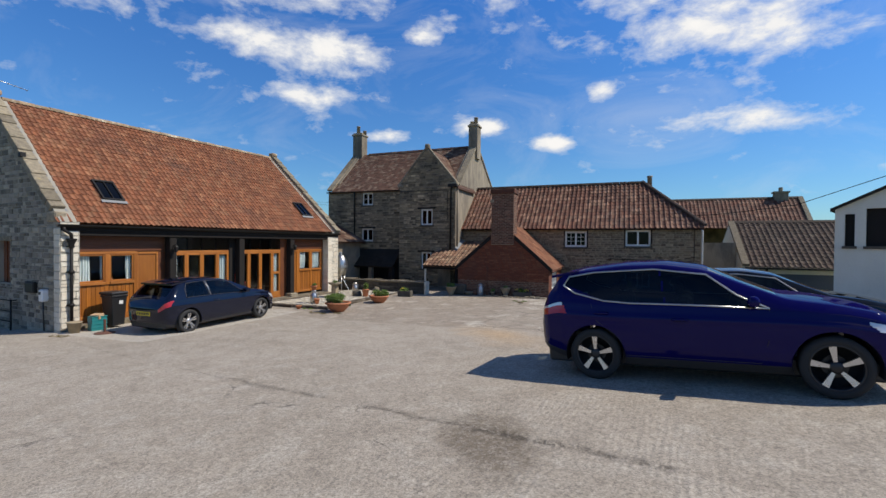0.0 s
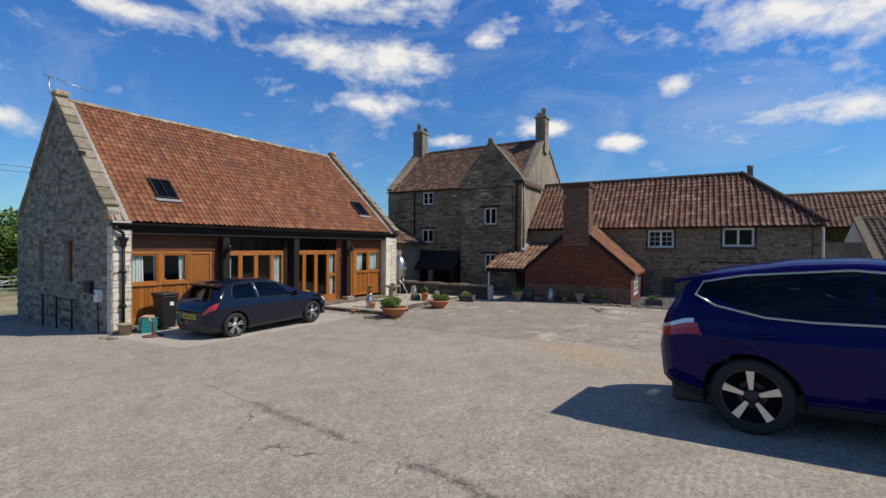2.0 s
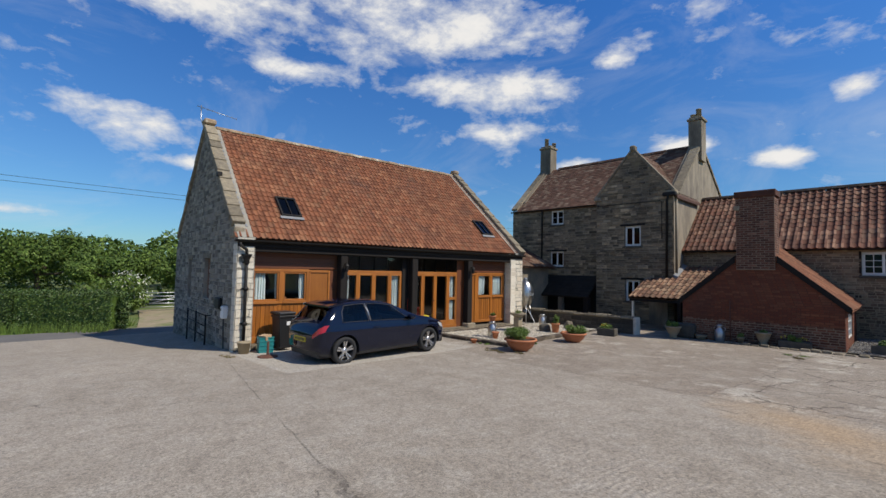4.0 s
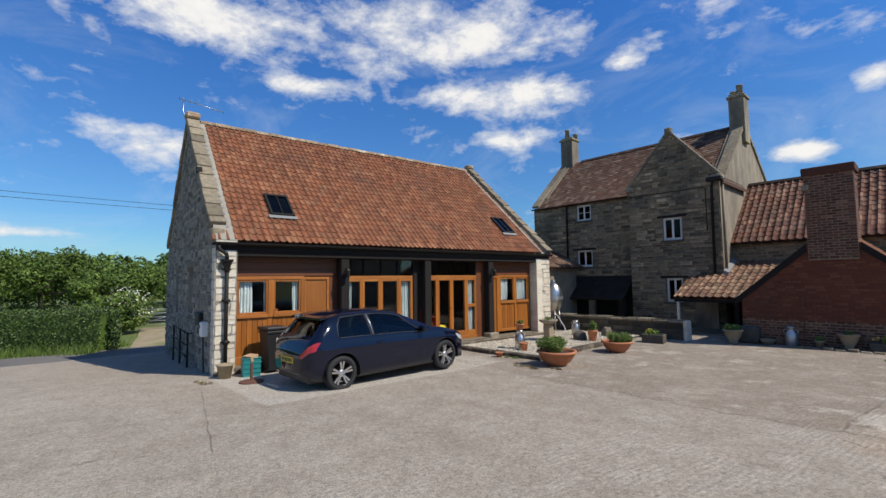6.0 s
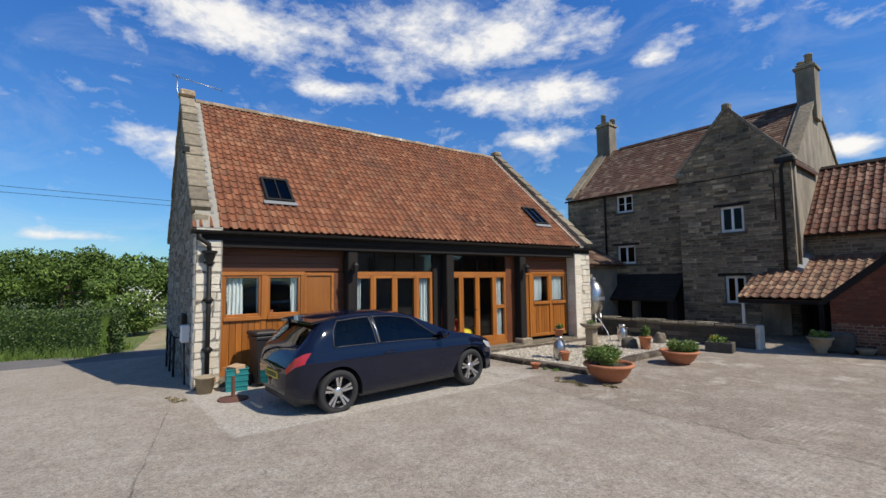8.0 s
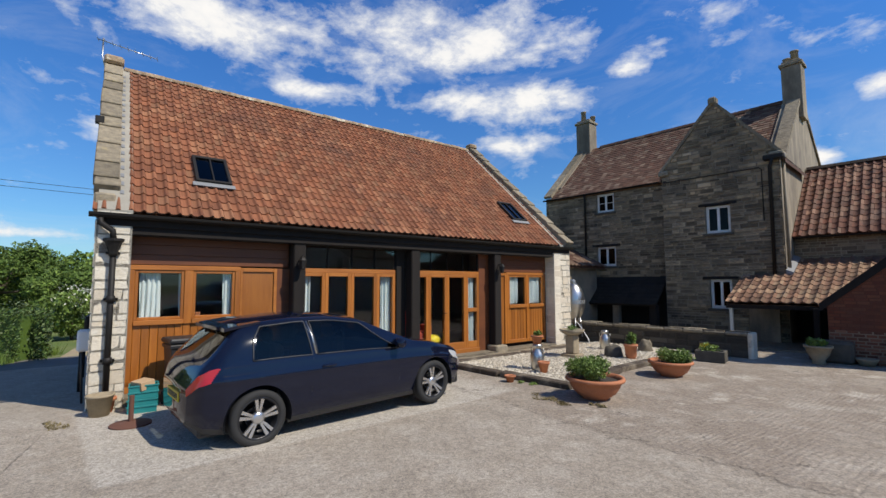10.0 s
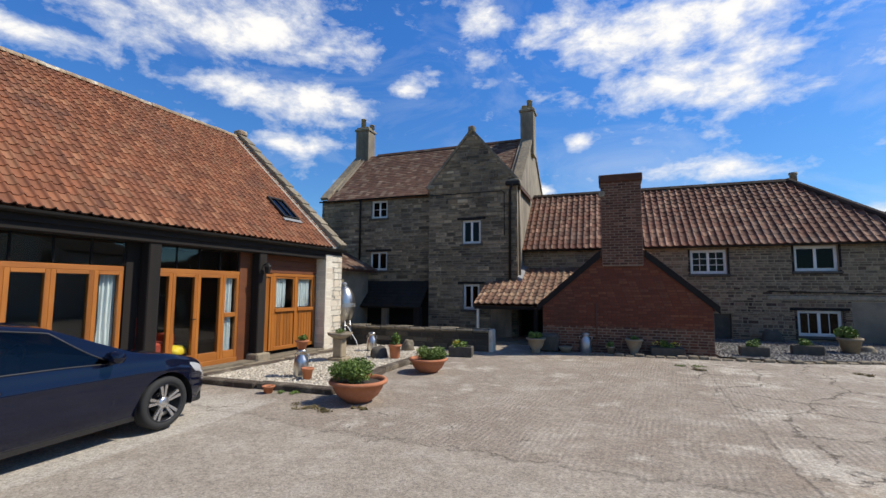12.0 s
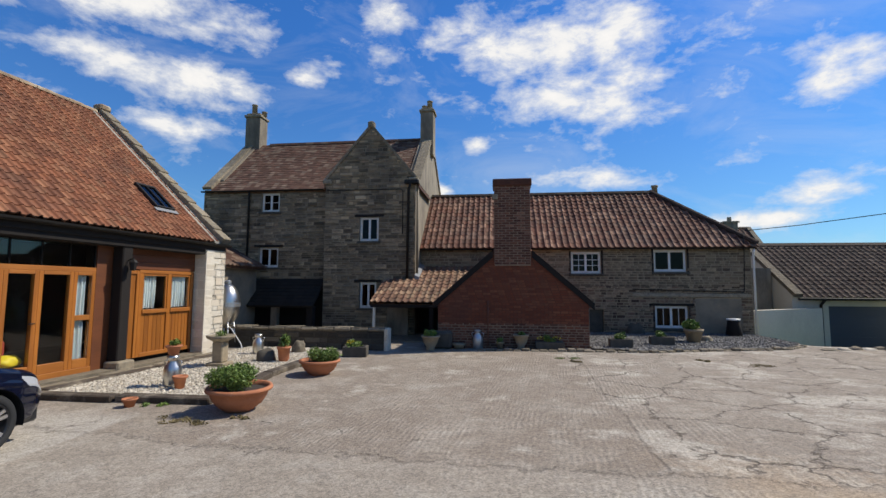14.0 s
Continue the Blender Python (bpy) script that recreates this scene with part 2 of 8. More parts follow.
LEAD = plain("grey_lead", (0.25, 0.255, 0.26), 0.6, 0.3)
# the darkness of unlit rooms is put into these two colours
INSIDE = plain("room_shade_plaster", (0.10, 0.085, 0.07), 0.9)
INSIDE_DARK = plain("room_shade_black", (0.022, 0.019, 0.017), 0.9, 0.0, 0.0, 0.2)
CURTAIN = mat("pale_blue_curtain", (0.74, 0.80, 0.80), (0.60, 0.68, 0.69), 0.9, 3, 90, 0.2, 0.003, stretch=(1, 6, 0.3))
TERRACOTTA = mat("terracotta", (0.48, 0.185, 0.085), (0.38, 0.135, 0.06), 0.8, 5, 60, 0.3, 0.004, stain=(0.55, 0.35, 0.24), stain_at=(0.62, 0.8), stain_scale=3.0)
POT_STONE = mat("buff_stone_pot", (0.36, 0.29, 0.19), (0.23, 0.185, 0.12), 0.9, 5, 60, 0.4, 0.006, stain=(0.2, 0.19, 0.13), stain_at=(0.58, 0.8), stain_scale=2.5)
TROUGH = mat("dark_stone_trough", (0.105, 0.092, 0.07), (0.06, 0.053, 0.042), 0.92, 5, 60, 0.5, 0.008)
LEAF = mat("green_leaf", (0.15, 0.22, 0.04), (0.09, 0.15, 0.022), 0.6, 1.2, 30, 0.0, 0, vary=0.4, hue=(0.14, 0.21, 0.035))
LEAF_HEDGE = mat("hedge_leaf", (0.055, 0.105, 0.014), (0.030, 0.062, 0.009), 0.6, 0.8, 30, 0.0, 0, vary=0.4, hue=(0.09, 0.125, 0.03))
LEAF_WOOD = mat("woodland_leaf", (0.085, 0.145, 0.013), (0.038, 0.078, 0.008), 0.75, 0.12, 8, 0.0, 0, vary=0.3, hue=(0.15, 0.22, 0.035))
BLOSSOM = mat("may_blossom", (0.62, 0.62, 0.52), (0.45, 0.48, 0.36), 0.8, 2, 30, 0.0, 0, vary=0.2)
DRY_LEAF = mat("dry_moss", (0.26, 0.20, 0.09), (0.15, 0.12, 0.05), 0.9, 2, 30, 0.0, 0, vary=0.3)
BARK = mat("tree_bark", (0.13, 0.10, 0.075), (0.08, 0.065, 0.05), 0.95, 4, 30, 0.6, 0.02, stretch=(1, 1, 0.3))
SAND = mat("sandy_track", (0.36, 0.29, 0.19), (0.26, 0.21, 0.13), 0.95, 1.2, 30, 0.5, 0.02, stain=(0.16, 0.19, 0.06), stain_at=(0.5, 0.65), stain_scale=0.7)
GRASS = mat("rough_grass", (0.085, 0.135, 0.025), (0.14, 0.16, 0.05), 0.9, 0.6, 20, 0.6, 0.03, stain=(0.22, 0.19, 0.11), stain_at=(0.58, 0.75), stain_scale=0.25)
SOIL = mat("potting_soil", (0.05, 0.038, 0.028), (0.03, 0.023, 0.018), 0.95, 8, 60, 0.6, 0.01)
GRAVEL_PALE = mat("pale_flint_gravel", (0.50, 0.44, 0.34), (0.36, 0.31, 0.24), 0.85, 8, 60, 0.3, 0.004, vary=0.35, hue=(0.62, 0.57, 0.47))
GRAVEL_GREY = mat("grey_chippings", (0.14, 0.13, 0.118), (0.09, 0.085, 0.078), 0.85, 8, 60, 0.3, 0.004, vary=0.4, hue=(0.22, 0.215, 0.20))
CHROME = plain("dull_steel", (0.55, 0.54, 0.51), 0.32, 1.0)
GALV = plain("galvanised_steel", (0.48, 0.49, 0.49), 0.38, 0.8)
BLACK_PLASTIC = plain("black_plastic", (0.018, 0.018, 0.019), 0.45)
TEAL = plain("teal_plastic", (0.012, 0.20, 0.20), 0.45)
CARD = mat("brown_cardboard", (0.50, 0.34, 0.20), (0.42, 0.28, 0.16), 0.9, 6, 60, 0.2, 0.003)
YELLOW = plain("yellow_plastic", (0.80, 0.62, 0.03), 0.5)
RED_CLOTH = plain("red_upholstery", (0.40, 0.06, 0.035), 0.85)
WHITE_PLASTIC = plain("white_plastic", (0.75, 0.75, 0.73), 0.4)
GREY_DOOR = plain("slate_blue_steel_door", (0.065, 0.085, 0.12), 0.55)


def yard_material():
    """Worn tamped concrete: ridges, aggregate, joints, cracks, stains and rust-coloured run-off."""
    m = bpy.data.materials.new("worn_concrete")
    m.use_nodes = True
    nt = m.node_tree
    b = nt.nodes["Principled BSDF"]
    co = node(nt, "ShaderNodeTexCoord").outputs["Object"]
    p = node(nt, "ShaderNodeSeparateXYZ", {0: co})
    px, py = p.outputs[0], p.outputs[1]

    def grains(scale, detail=8.0, rough=0.65):
        return node(nt, "ShaderNodeTexNoise", {"Vector": co, "Scale": scale, "Detail": detail, "Roughness": rough}).outputs[0]

    def cells(vec, scale, feature):
        v = node(nt, "ShaderNodeTexVoronoi", {"Vector": vec, "Scale": scale})
        v.voronoi_dimensions, v.feature = "2D", feature
        return v

    def times(*v):
        out = v[0]
        for w in v[1:]:
            out = maths(nt, "MULTIPLY", out, w)
        return out

    def plus(a, c):
        return maths(nt, "ADD", a, c)

    n1, n2, n3, n4, blot = grains(0.35), grains(2.2, 8.0, 0.7), grains(70.0, 4.0, 0.75), grains(16.0, 6.0, 0.75), grains(0.9, 9.0, 0.72)
    wander = maths(nt, "SUBTRACT", grains(1.1, 6.0, 0.7), 0.5)
    fret = maths(nt, "SUBTRACT", grains(6.0, 5.0, 0.7), 0.5)
    # the old slabs beyond a slanting edge across the yard
    edge_y = plus(plus(py, times(px, 0.15)), plus(times(wander, 0.9), times(fret, 0.5)))
    old = ramp(nt, edge_y, 10.95, 11.2)
    right = ramp(nt, plus(px, times(wander, 0.4)), -4.3, -4.1)
    # tamped ridges along the walk
    skew = node(nt, "ShaderNodeMapping", {"Vector": co, "Rotation": (0, 0, radians(7))}).outputs[0]
    warp = node(nt, "ShaderNodeVectorMath", {0: skew, 1: node(nt, "ShaderNodeVectorMath", {0: node(nt, "ShaderNodeTexNoise", {"Vector": co, "Scale": 2.5, "Detail": 4.0}).outputs[1], 1: (0.12, 0.0, 0.0)}, operation="MULTIPLY").outputs[0]}, operation="ADD").outputs[0]
    ridge = node(nt, "ShaderNodeTexWave", {"Vector": warp, "Scale": 4.6, "Distortion": 0.8, "Detail": 4.0, "Detail Scale": 3.0}).outputs[1]
    worn = plus(times(ramp(nt, n1, 0.40, 0.56), 0.7), times(old, ramp(nt, grains(0.5), 0.42, 0.55)))
    worn = maths(nt, "MINIMUM", times(worn, ramp(nt, n2, 0.38, 0.58)), 1.0)
    # cracks: crazing in the old slabs, a few long ones elsewhere
    wob = node(nt, "ShaderNodeVectorMath", {0: co, 1: node(nt, "ShaderNodeVectorMath", {0: node(nt, "ShaderNodeTexNoise", {"Vector": co, "Scale": 1.6, "Detail": 6.0, "Roughness": 0.65}).outputs[1], 1: (0.9, 0.9, 0.0)}, operation="MULTIPLY").outputs[0]}, operation="ADD").outputs[0]
    long_crack = times(ramp(nt, cells(wob, 0.22, "DISTANCE_TO_EDGE").outputs[0], 0.006, 0.001), ramp(nt, n2, 0.53, 0.64))
    craze = times(ramp(nt, cells(wob, 0.8, "DISTANCE_TO_EDGE").outputs[0], 0.024, 0.004), old, right, ramp(nt, n2, 0.36, 0.48))
    # one joint runs right across; broken and open towards the crossover car
    seam_d = maths(nt, "ABSOLUTE", plus(plus(py, times(px, 0.218)), plus(-4.39, times(wander, 0.14))))
    open_part = times(ramp(nt, px, -6.3, -5.2), ramp(nt, px, 1.4, 0.4))
    seam = times(ramp(nt, seam_d, 0.018, 0.005), ramp(nt, n4, 0.46, 0.58), ramp(nt, px, -13.4, -13.0), ramp(nt, px, 1.6, 0.9), ramp(nt, blot, 0.40, 0.5), 0.75)
    broken = times(ramp(nt, plus(seam_d, times(fret, 0.35)), 0.10, 0.0), ramp(nt, n4, 0.46, 0.58), open_part, ramp(nt, blot, 0.40, 0.5), 0.9)
    joint = times(ramp(nt, maths(nt, "ABSOLUTE", plus(plus(px, times(py, -0.07)), plus(5.15, times(wander, 0.3)))), 0.03, 0.008), old, ramp(nt, n4, 0.44, 0.54), 0.5)
    lip = times(ramp(nt, maths(nt, "ABSOLUTE", maths(nt, "SUBTRACT", edge_y, 11.05)), 0.05, 0.01), ramp(nt, n4, 0.46, 0.56), 0.6)
    crack = maths(nt, "MAXIMUM", maths(nt, "MAXIMUM", long_crack, craze), maths(nt, "MAXIMUM", maths(nt, "MAXIMUM", seam, broken), maths(nt, "MAXIMUM", joint, lip)))
    # colour: grey-tan screed, browner old slabs with pale worn patches
    base = mix(nt, ramp(nt, n1, 0.3, 0.7), (0.315, 0.268, 0.21), (0.385, 0.332, 0.266))
    base = mix(nt, times(ramp(nt, n2, 0.48, 0.72), 0.8), base, (0.43, 0.385, 0.32))
    base = mix(nt, times(ramp(nt, n2, 0.46, 0.30), 0.5), base, (0.22, 0.185, 0.145))
    base = mix(nt, times(old, ramp(nt, blot, 0.38, 0.58), 0.85), base, (0.225, 0.175, 0.13))
    base = mix(nt, times(old, ramp(nt, plus(blot, times(right, 0.05)), 0.54, 0.66), 0.9), base, (0.50, 0.45, 0.37))
    # pale newer slab along the barn
    slab = times(ramp(nt, plus(px, times(fret, 0.12)), -10.72, -10.80), ramp(nt, py, 13.6, 13.2), ramp(nt, plus(py, times(fret, 0.12)), 7.58, 7.66), ramp(nt, px, -14.3, -14.0))
    base = mix(nt, times(slab, 0.7), base, (0.47, 0.43, 0.365))
    # rusty run-off
    run = node(nt, "ShaderNodeMapping", {"Vector": node(nt, "ShaderNodeVectorMath", {0: co, 1: (-2.7, 10.5, 0.0)}, operation="SUBTRACT").outputs[0], "Rotation": (0, 0, radians(-38))}).outputs[0]
    run = node(nt, "ShaderNodeVectorMath", {0: node(nt, "ShaderNodeVectorMath", {0: run, 1: (0.85, 0.27, 0.0)}, operation="MULTIPLY").outputs[0]}, operation="LENGTH").outputs["Value"]
    base = mix(nt, times(ramp(nt, plus(run, times(blot, 1.4)), 1.5, 0.75), 0.6), base, (0.47, 0.31, 0.16))
    # brown moss and silt caught where the joint has broken up
    silt = node(nt, "ShaderNodeMapping", {"Vector": node(nt, "ShaderNodeVectorMath", {0: co, 1: (-1.16, 4.45, 0.0)}, operation="SUBTRACT").outputs[0], "Rotation": (0, 0, radians(-28))}).outputs[0]
    silt = node(nt, "ShaderNodeVectorMath", {0: node(nt, "ShaderNodeVectorMath", {0: silt, 1: (2.1, 1.15, 0.0)}, operation="MULTIPLY").outputs[0]}, operation="LENGTH").outputs["Value"]
    silt = times(ramp(nt, plus(silt, times(fret, 1.4)), 1.15, 0.55), ramp(nt, n4, 0.36, 0.52))
    base = mix(nt, times(silt, 0.72), base, (0.105, 0.077, 0.048))
    # aggregate showing through the worn skin
    stone = node(nt, "ShaderNodeSeparateXYZ", {0: cells(co, 75.0, "F1").outputs[1]}).outputs[0]
    coarse = node(nt, "ShaderNodeSeparateXYZ", {0: cells(co, 26.0, "F1").outputs[1]}).outputs[1]
    grain = plus(plus(times(n3, 0.7), times(n4, 0.85)), plus(-0.20, plus(times(stone, 0.5), times(coarse, 0.2))))
    grain = plus(grain, times(maths(nt, "SUBTRACT", ridge, 0.5), worn, 0.15))
    base = mix(nt, 1.0, base, node(nt, "ShaderNodeCombineXYZ", {0: grain, 1: grain, 2: grain}).outputs[0], "MULTIPLY")
    base = mix(nt, times(crack, 0.8), base, (0.085, 0.066, 0.047))
    nt.links.new(base, b.inputs["Base Color"])
    b.inputs["Roughness"].default_value = 0.92
    h = plus(plus(times(n3, 0.3), times(n4, 0.4)), plus(times(stone, 0.22), maths(nt, "SUBTRACT", times(ridge, worn, 0.34), crack)))
    nt.links.new(node(nt, "ShaderNodeBump", {"Strength": 0.9, "Distance": 0.014, "Height": h}).outputs[0], b.inputs["Normal"])
    return m


YARD = yard_material()
ASPHALT = mat("grey_lane_asphalt", (0.17, 0.16, 0.15), (0.12, 0.115, 0.11), 0.9, 0.8, 60, 0.5, 0.01)

# ---- mesh helpers ----
SHIFT = {}


def shift_of(ob):
    while ob.parent:
        ob = ob.parent
    return SHIFT.get(ob.name, Vector((0, 0, 0)))


def thing(name, m, label, category, group="", kind="", world=False):
    """A top-level Empty at the pose m; its parts are given in its own coordinates, or in the world's."""
    ob = tagged(new(name), label, category, group, kind)
    ob.matrix_basis = m
    ob.empty_display_size = 0.2
    if world:
        SHIFT[ob.name] = m.to_translation()
    return ob


def mesh_of(name, bm, material, smooth=False):
    me = bpy.data.meshes.new(name)
    bmesh.ops.recalc_face_normals(bm, faces=bm.faces)
    bm.to_mesh(me)
    bm.free()
    for mt in (material if isinstance(material, (list, tuple)) else [material]):
        me.materials.append(mt)
    if smooth:
        for poly in me.polygons:
            poly.use_smooth = True
    return me


def part(name, bm, material, parent, label="", smooth=False, kind=""):
    bmesh.ops.translate(bm, vec=-shift_of(parent), verts=bm.verts)
    ob = new(name, mesh_of(name, bm, material, smooth))
    ob.parent = parent
    return tagged(ob, label, kind=kind)


def single(name, bm, material, label, category, m=None, group="", kind="", smooth=False):
    ob = tagged(new(name, mesh_of(name, bm, material, smooth)), label, category, group, kind)
    if m:
        ob.matrix_basis = m
    return ob


def B():
    return bmesh.new()


def box(bm, x0, x1, y0, y1, z0, z1, bev=0.0, m=None):
    vs = [bm.verts.new(p) for p in ((x0, y0, z0), (x1, y0, z0), (x1, y1, z0), (x0, y1, z0), (x0, y0, z1), (x1, y0, z1), (x1, y1, z1), (x0, y1, z1))]
    fs = [bm.faces.new([vs[i] for i in f]) for f in ((0, 3, 2, 1), (4, 5, 6, 7), (0, 1, 5, 4), (1, 2, 6, 5), (2, 3, 7, 6), (3, 0, 4, 7))]
    if bev:
        es = list({e for f in fs for e in f.edges})
        got = bmesh.ops.bevel(bm, geom=es, offset=bev, segments=1, affect="EDGES", profile=0.5)
        vs = list({v for f in got["faces"] for v in f.verts} | {v for v in vs if v.is_valid})
    if m:
        bmesh.ops.transform(bm, matrix=m, verts=[v for v in vs if v.is_valid])
    return bm


def prism(bm, pts, shift):
    """A solid from a flat outline and the way it is pushed."""
    shift = Vector(shift)
    a = [bm.verts.new(p) for p in pts]
    b = [bm.verts.new(Vector(p) + shift) for p in pts]
    bm.faces.new(a), bm.faces.new(b[::-1])
    n = len(a)
    for i in range(n):
        bm.faces.new((a[i], b[i], b[(i + 1) % n], a[(i + 1) % n]))
    return bm


def lathe(bm, profile, n=24, m=None, cap=True):
    """Turns (radius, height) round z."""
    rings = []
    for r, z in profile:
        rings.append([bm.verts.new((r * math.cos(2 * math.pi * i / n), r * math.sin(2 * math.pi * i / n), z)) for i in range(n)])
    for a, b in zip(rings, rings[1:]):
        for i in range(n):
            bm.faces.new((a[i], a[(i + 1) % n], b[(i + 1) % n], b[i]))
    if cap:
        bm.faces.new(rings[0][::-1]), bm.faces.new(rings[-1])
    if m:
        bmesh.ops.transform(bm, matrix=m, verts=[v for ring in rings for v in ring])
    return bm


def tube(bm, pts, r, n=8):
    """A round bar along points."""
    pts = [Vector(p) for p in pts]
    rings = []
    for i, p in enumerate(pts):
        d = (pts[min(i + 1, len(pts) - 1)] - pts[max(i - 1, 0)]).normalized()
        side = d.orthogonal().normalized() if i == 0 else (side - d * side.dot(d)).normalized()
        up = d.cross(side)
        rings.append([bm.verts.new(p + r * (side * math.cos(2 * math.pi * k / n) + up * math.sin(2 * math.pi * k / n))) for k in range(n)])
    for a, b in zip(rings, rings[1:]):
        for i in range(n):
            bm.faces.new((a[i], a[(i + 1) % n], b[(i + 1) % n], b[i]))
    bm.faces.new(rings[0][::-1]), bm.faces.new(rings[-1])
    return bm


def ease(a, b, v):
    q = min(1.0, max(0.0, (v - a) / (b - a)))
    return q * q * (3 - 2 * q)


def lay(x, y):
    """The height of the ground."""
    g = min(-0.07 + 0.065 * x - 0.02 * y, 0.35)
    z = -0.95 + 0.12 * math.log(1 + math.exp((g + 0.95) / 0.12))
    w = ease(8, 18, y)
    z = z * (1 - w) + w * (-0.9 + 0.1 * ease(-9, 0, x))
    z -= 0.06 * max(0, min(10, -14.5 - x)) * (1 - ease(10, 20, y))
    return z - 0.75 * ease(22.3, 24.5, y) * ease(3.4, 4.6, x)


def joined(name, mats, verts, faces, parent, kind="stuff"):
    me = bpy.data.meshes.new(name)
    me.from_pydata(verts, [], faces)
    me.materials.append(mats)
    ob = tagged(new(name, me), kind=kind)
    ob.parent = parent
    return ob


def wall_slab(bm, o, u, n, thick, u0, u1, top, z0, openings=(), breaks=()):
    """An upright wall from o along u, its outer face towards n, with real openings (a, b, c, d) and a top that may slope."""
    o, u, n = Vector(o), Vector(u), Vector(n)
    cuts = sorted({u0, u1, *breaks, *[v for a, b, _, _ in openings for v in (a, b) if u0 < v < u1]})
    for a, b in zip(cuts, cuts[1:]):
        mid, ta, tb = (a + b) / 2, top(a + 1e-4), top(b - 1e-4)
        holes = sorted((c, d) for p, q, c, d in openings if p < mid < q)
        lows = [z0] + [d for _, d in holes]
        highs = [c for c, _ in holes] + [None]
        for lo, hi in zip(lows, highs):
            za, zb = (ta, tb) if hi is None else (hi, hi)
            if max(za, zb) - lo < 1e-3:
                continue
            prism(bm, [o + u * a + Vector((0, 0, lo)), o + u * b + Vector((0, 0, lo)), o + u * b + Vector((0, 0, zb)), o + u * a + Vector((0, 0, za))], -n * thick)
    bmesh.ops.remove_doubles(bm, verts=bm.verts, dist=0.0005)
    return bm


def unit_stone(k):
    rnd = random.Random(k)
    bm = B()
    e = 0.06
    back = [(0, 0, 0), (1, 0, 0), (1, 0, 1), (0, 0, 1)]
    front = [(e, 1, e * 1.6), (1 - e, 1, e * 1.6), (1 - e, 1, 1 - e * 1.6), (e, 1, 1 - e * 1.6)]
    vs = [bm.verts.new(p) for p in back]
    vf = [bm.verts.new((x + rnd.uniform(-0.035, 0.035), y * rnd.uniform(0.6, 1.0), z + rnd.uniform(-0.07, 0.07))) for x, y, z in front]
    bm.faces.new(vf)
    for i in range(4):
        bm.faces.new((vs[i], vs[(i + 1) % 4], vf[(i + 1) % 4], vf[i]))
    return bm


STONE_VARIANTS = [[(tuple(v.co)) for v in b.verts] for b in [unit_stone(k) for k in range(8)]]
STONE_FACES = [(4, 5, 6, 7), (0, 1, 5, 4), (1, 2, 6, 5), (2, 3, 7, 6), (3, 0, 4, 7)]
LATER = []


def stones(parent, name, material, o, u, n, span, z0, z1, course, length, proud, openings=(), near=(0, 0), parts=300, seed=0, gap=0.012, bond=False):
    """Courses of separate stones or bricks on the face of a wall, queued to be laid last."""
    LATER.append((parent, name, material, Vector(o) - shift_of(parent), Vector(u), Vector(n), span, z0, z1, course, length, proud, openings, near, parts, seed, gap, bond))


def lay_stones(parent, name, material, o, u, n, span, z0, z1, course, length, proud, openings, near, parts, seed, gap, bond):
    rnd = random.Random(seed)
    cells, z, row = [], z0, 0
    while z < z1 - 0.03:
        h = rnd.uniform(*course)
        for lo, hi in span(z + h / 2):
            holes = sorted((a, b) for a, b, c, d in openings if c < z + h - 0.01 and d > z + 0.01)
            runs, s = [], lo
            for a, b in holes:
                if a > s:
                    runs.append((s, min(a, hi)))
                s = max(s, b)
            if s < hi:
                runs.append((s, hi))
            for a, b in runs:
                x = a - ((length[0] * 0.5) if bond and row % 2 else 0)
                while x < b - 0.02:
                    w = rnd.uniform(*length)
                    x1 = x + w if b - (x + w) > length[0] * 0.4 else b
                    if min(x1, b) - max(x, a) > 0.03:
                        cells.append((max(x, a), min(x1, b), z, z + h))
                    x = x1
        z += h
        row += 1
    cells.sort(key=lambda c: (0.5 * (c[0] + c[1]) - near[0]) ** 2 + (0.5 * (c[2] + c[3]) - near[1]) ** 2)
    basis = Matrix((u, n, (0, 0, 1))).transposed().to_4x4()
    shared = []
    for k, vs in enumerate(STONE_VARIANTS):
        me = bpy.data.meshes.new(name)
        me.from_pydata(vs, [], STONE_FACES)
        me.materials.append(material)
        shared.append(me)
    verts, faces = [], []
    for i, (a, b, c, d) in enumerate(cells):
        k = rnd.randrange(8)
        depth = rnd.uniform(*proud)
        m = Matrix.Translation(o) @ basis @ Matrix.Translation((a + gap / 2, -0.003, c + gap / 2)) @ Matrix.Diagonal((b - a - gap, depth + 0.003, d - c - gap, 1))
        if i < parts:
            ob = new(name, shared[k])
            ob.parent = parent
            ob.matrix_local = m
        else:
            s = len(verts)
            verts += [m @ Vector(v) for v in STONE_VARIANTS[k]]
            faces += [tuple(s + q for q in f) for f in STONE_FACES]
    if verts:
        joined(name + "work", material, verts, faces, parent)


def pantile(w, l, t=0.016, seg=7, rise=0.045):
    """One roll tile: x across, y down the slope, z away from the roof."""
    xs = [i / seg for i in range(seg + 1)]
    prof = [rise * (0.5 - 0.5 * math.cos(2 * math.pi * min(1, max(0, (x - 0.45) / 0.55)))) - 0.012 * math.sin(math.pi * min(1, x / 0.45)) for x in xs]
    vs, fs = [], []
    for j, (y, lift) in enumerate(((0.0, 0.0), (l, 0.020), (l, 0.020 - t - 0.012))):
        vs += [(x * w, y, p + lift) for x, p in zip(xs, prof)]
    k = seg + 1
    for j in range(2):
        fs += [(j * k + i, j * k + i + 1, (j + 1) * k + i + 1, (j + 1) * k + i) for i in range(seg)]
    return vs, fs


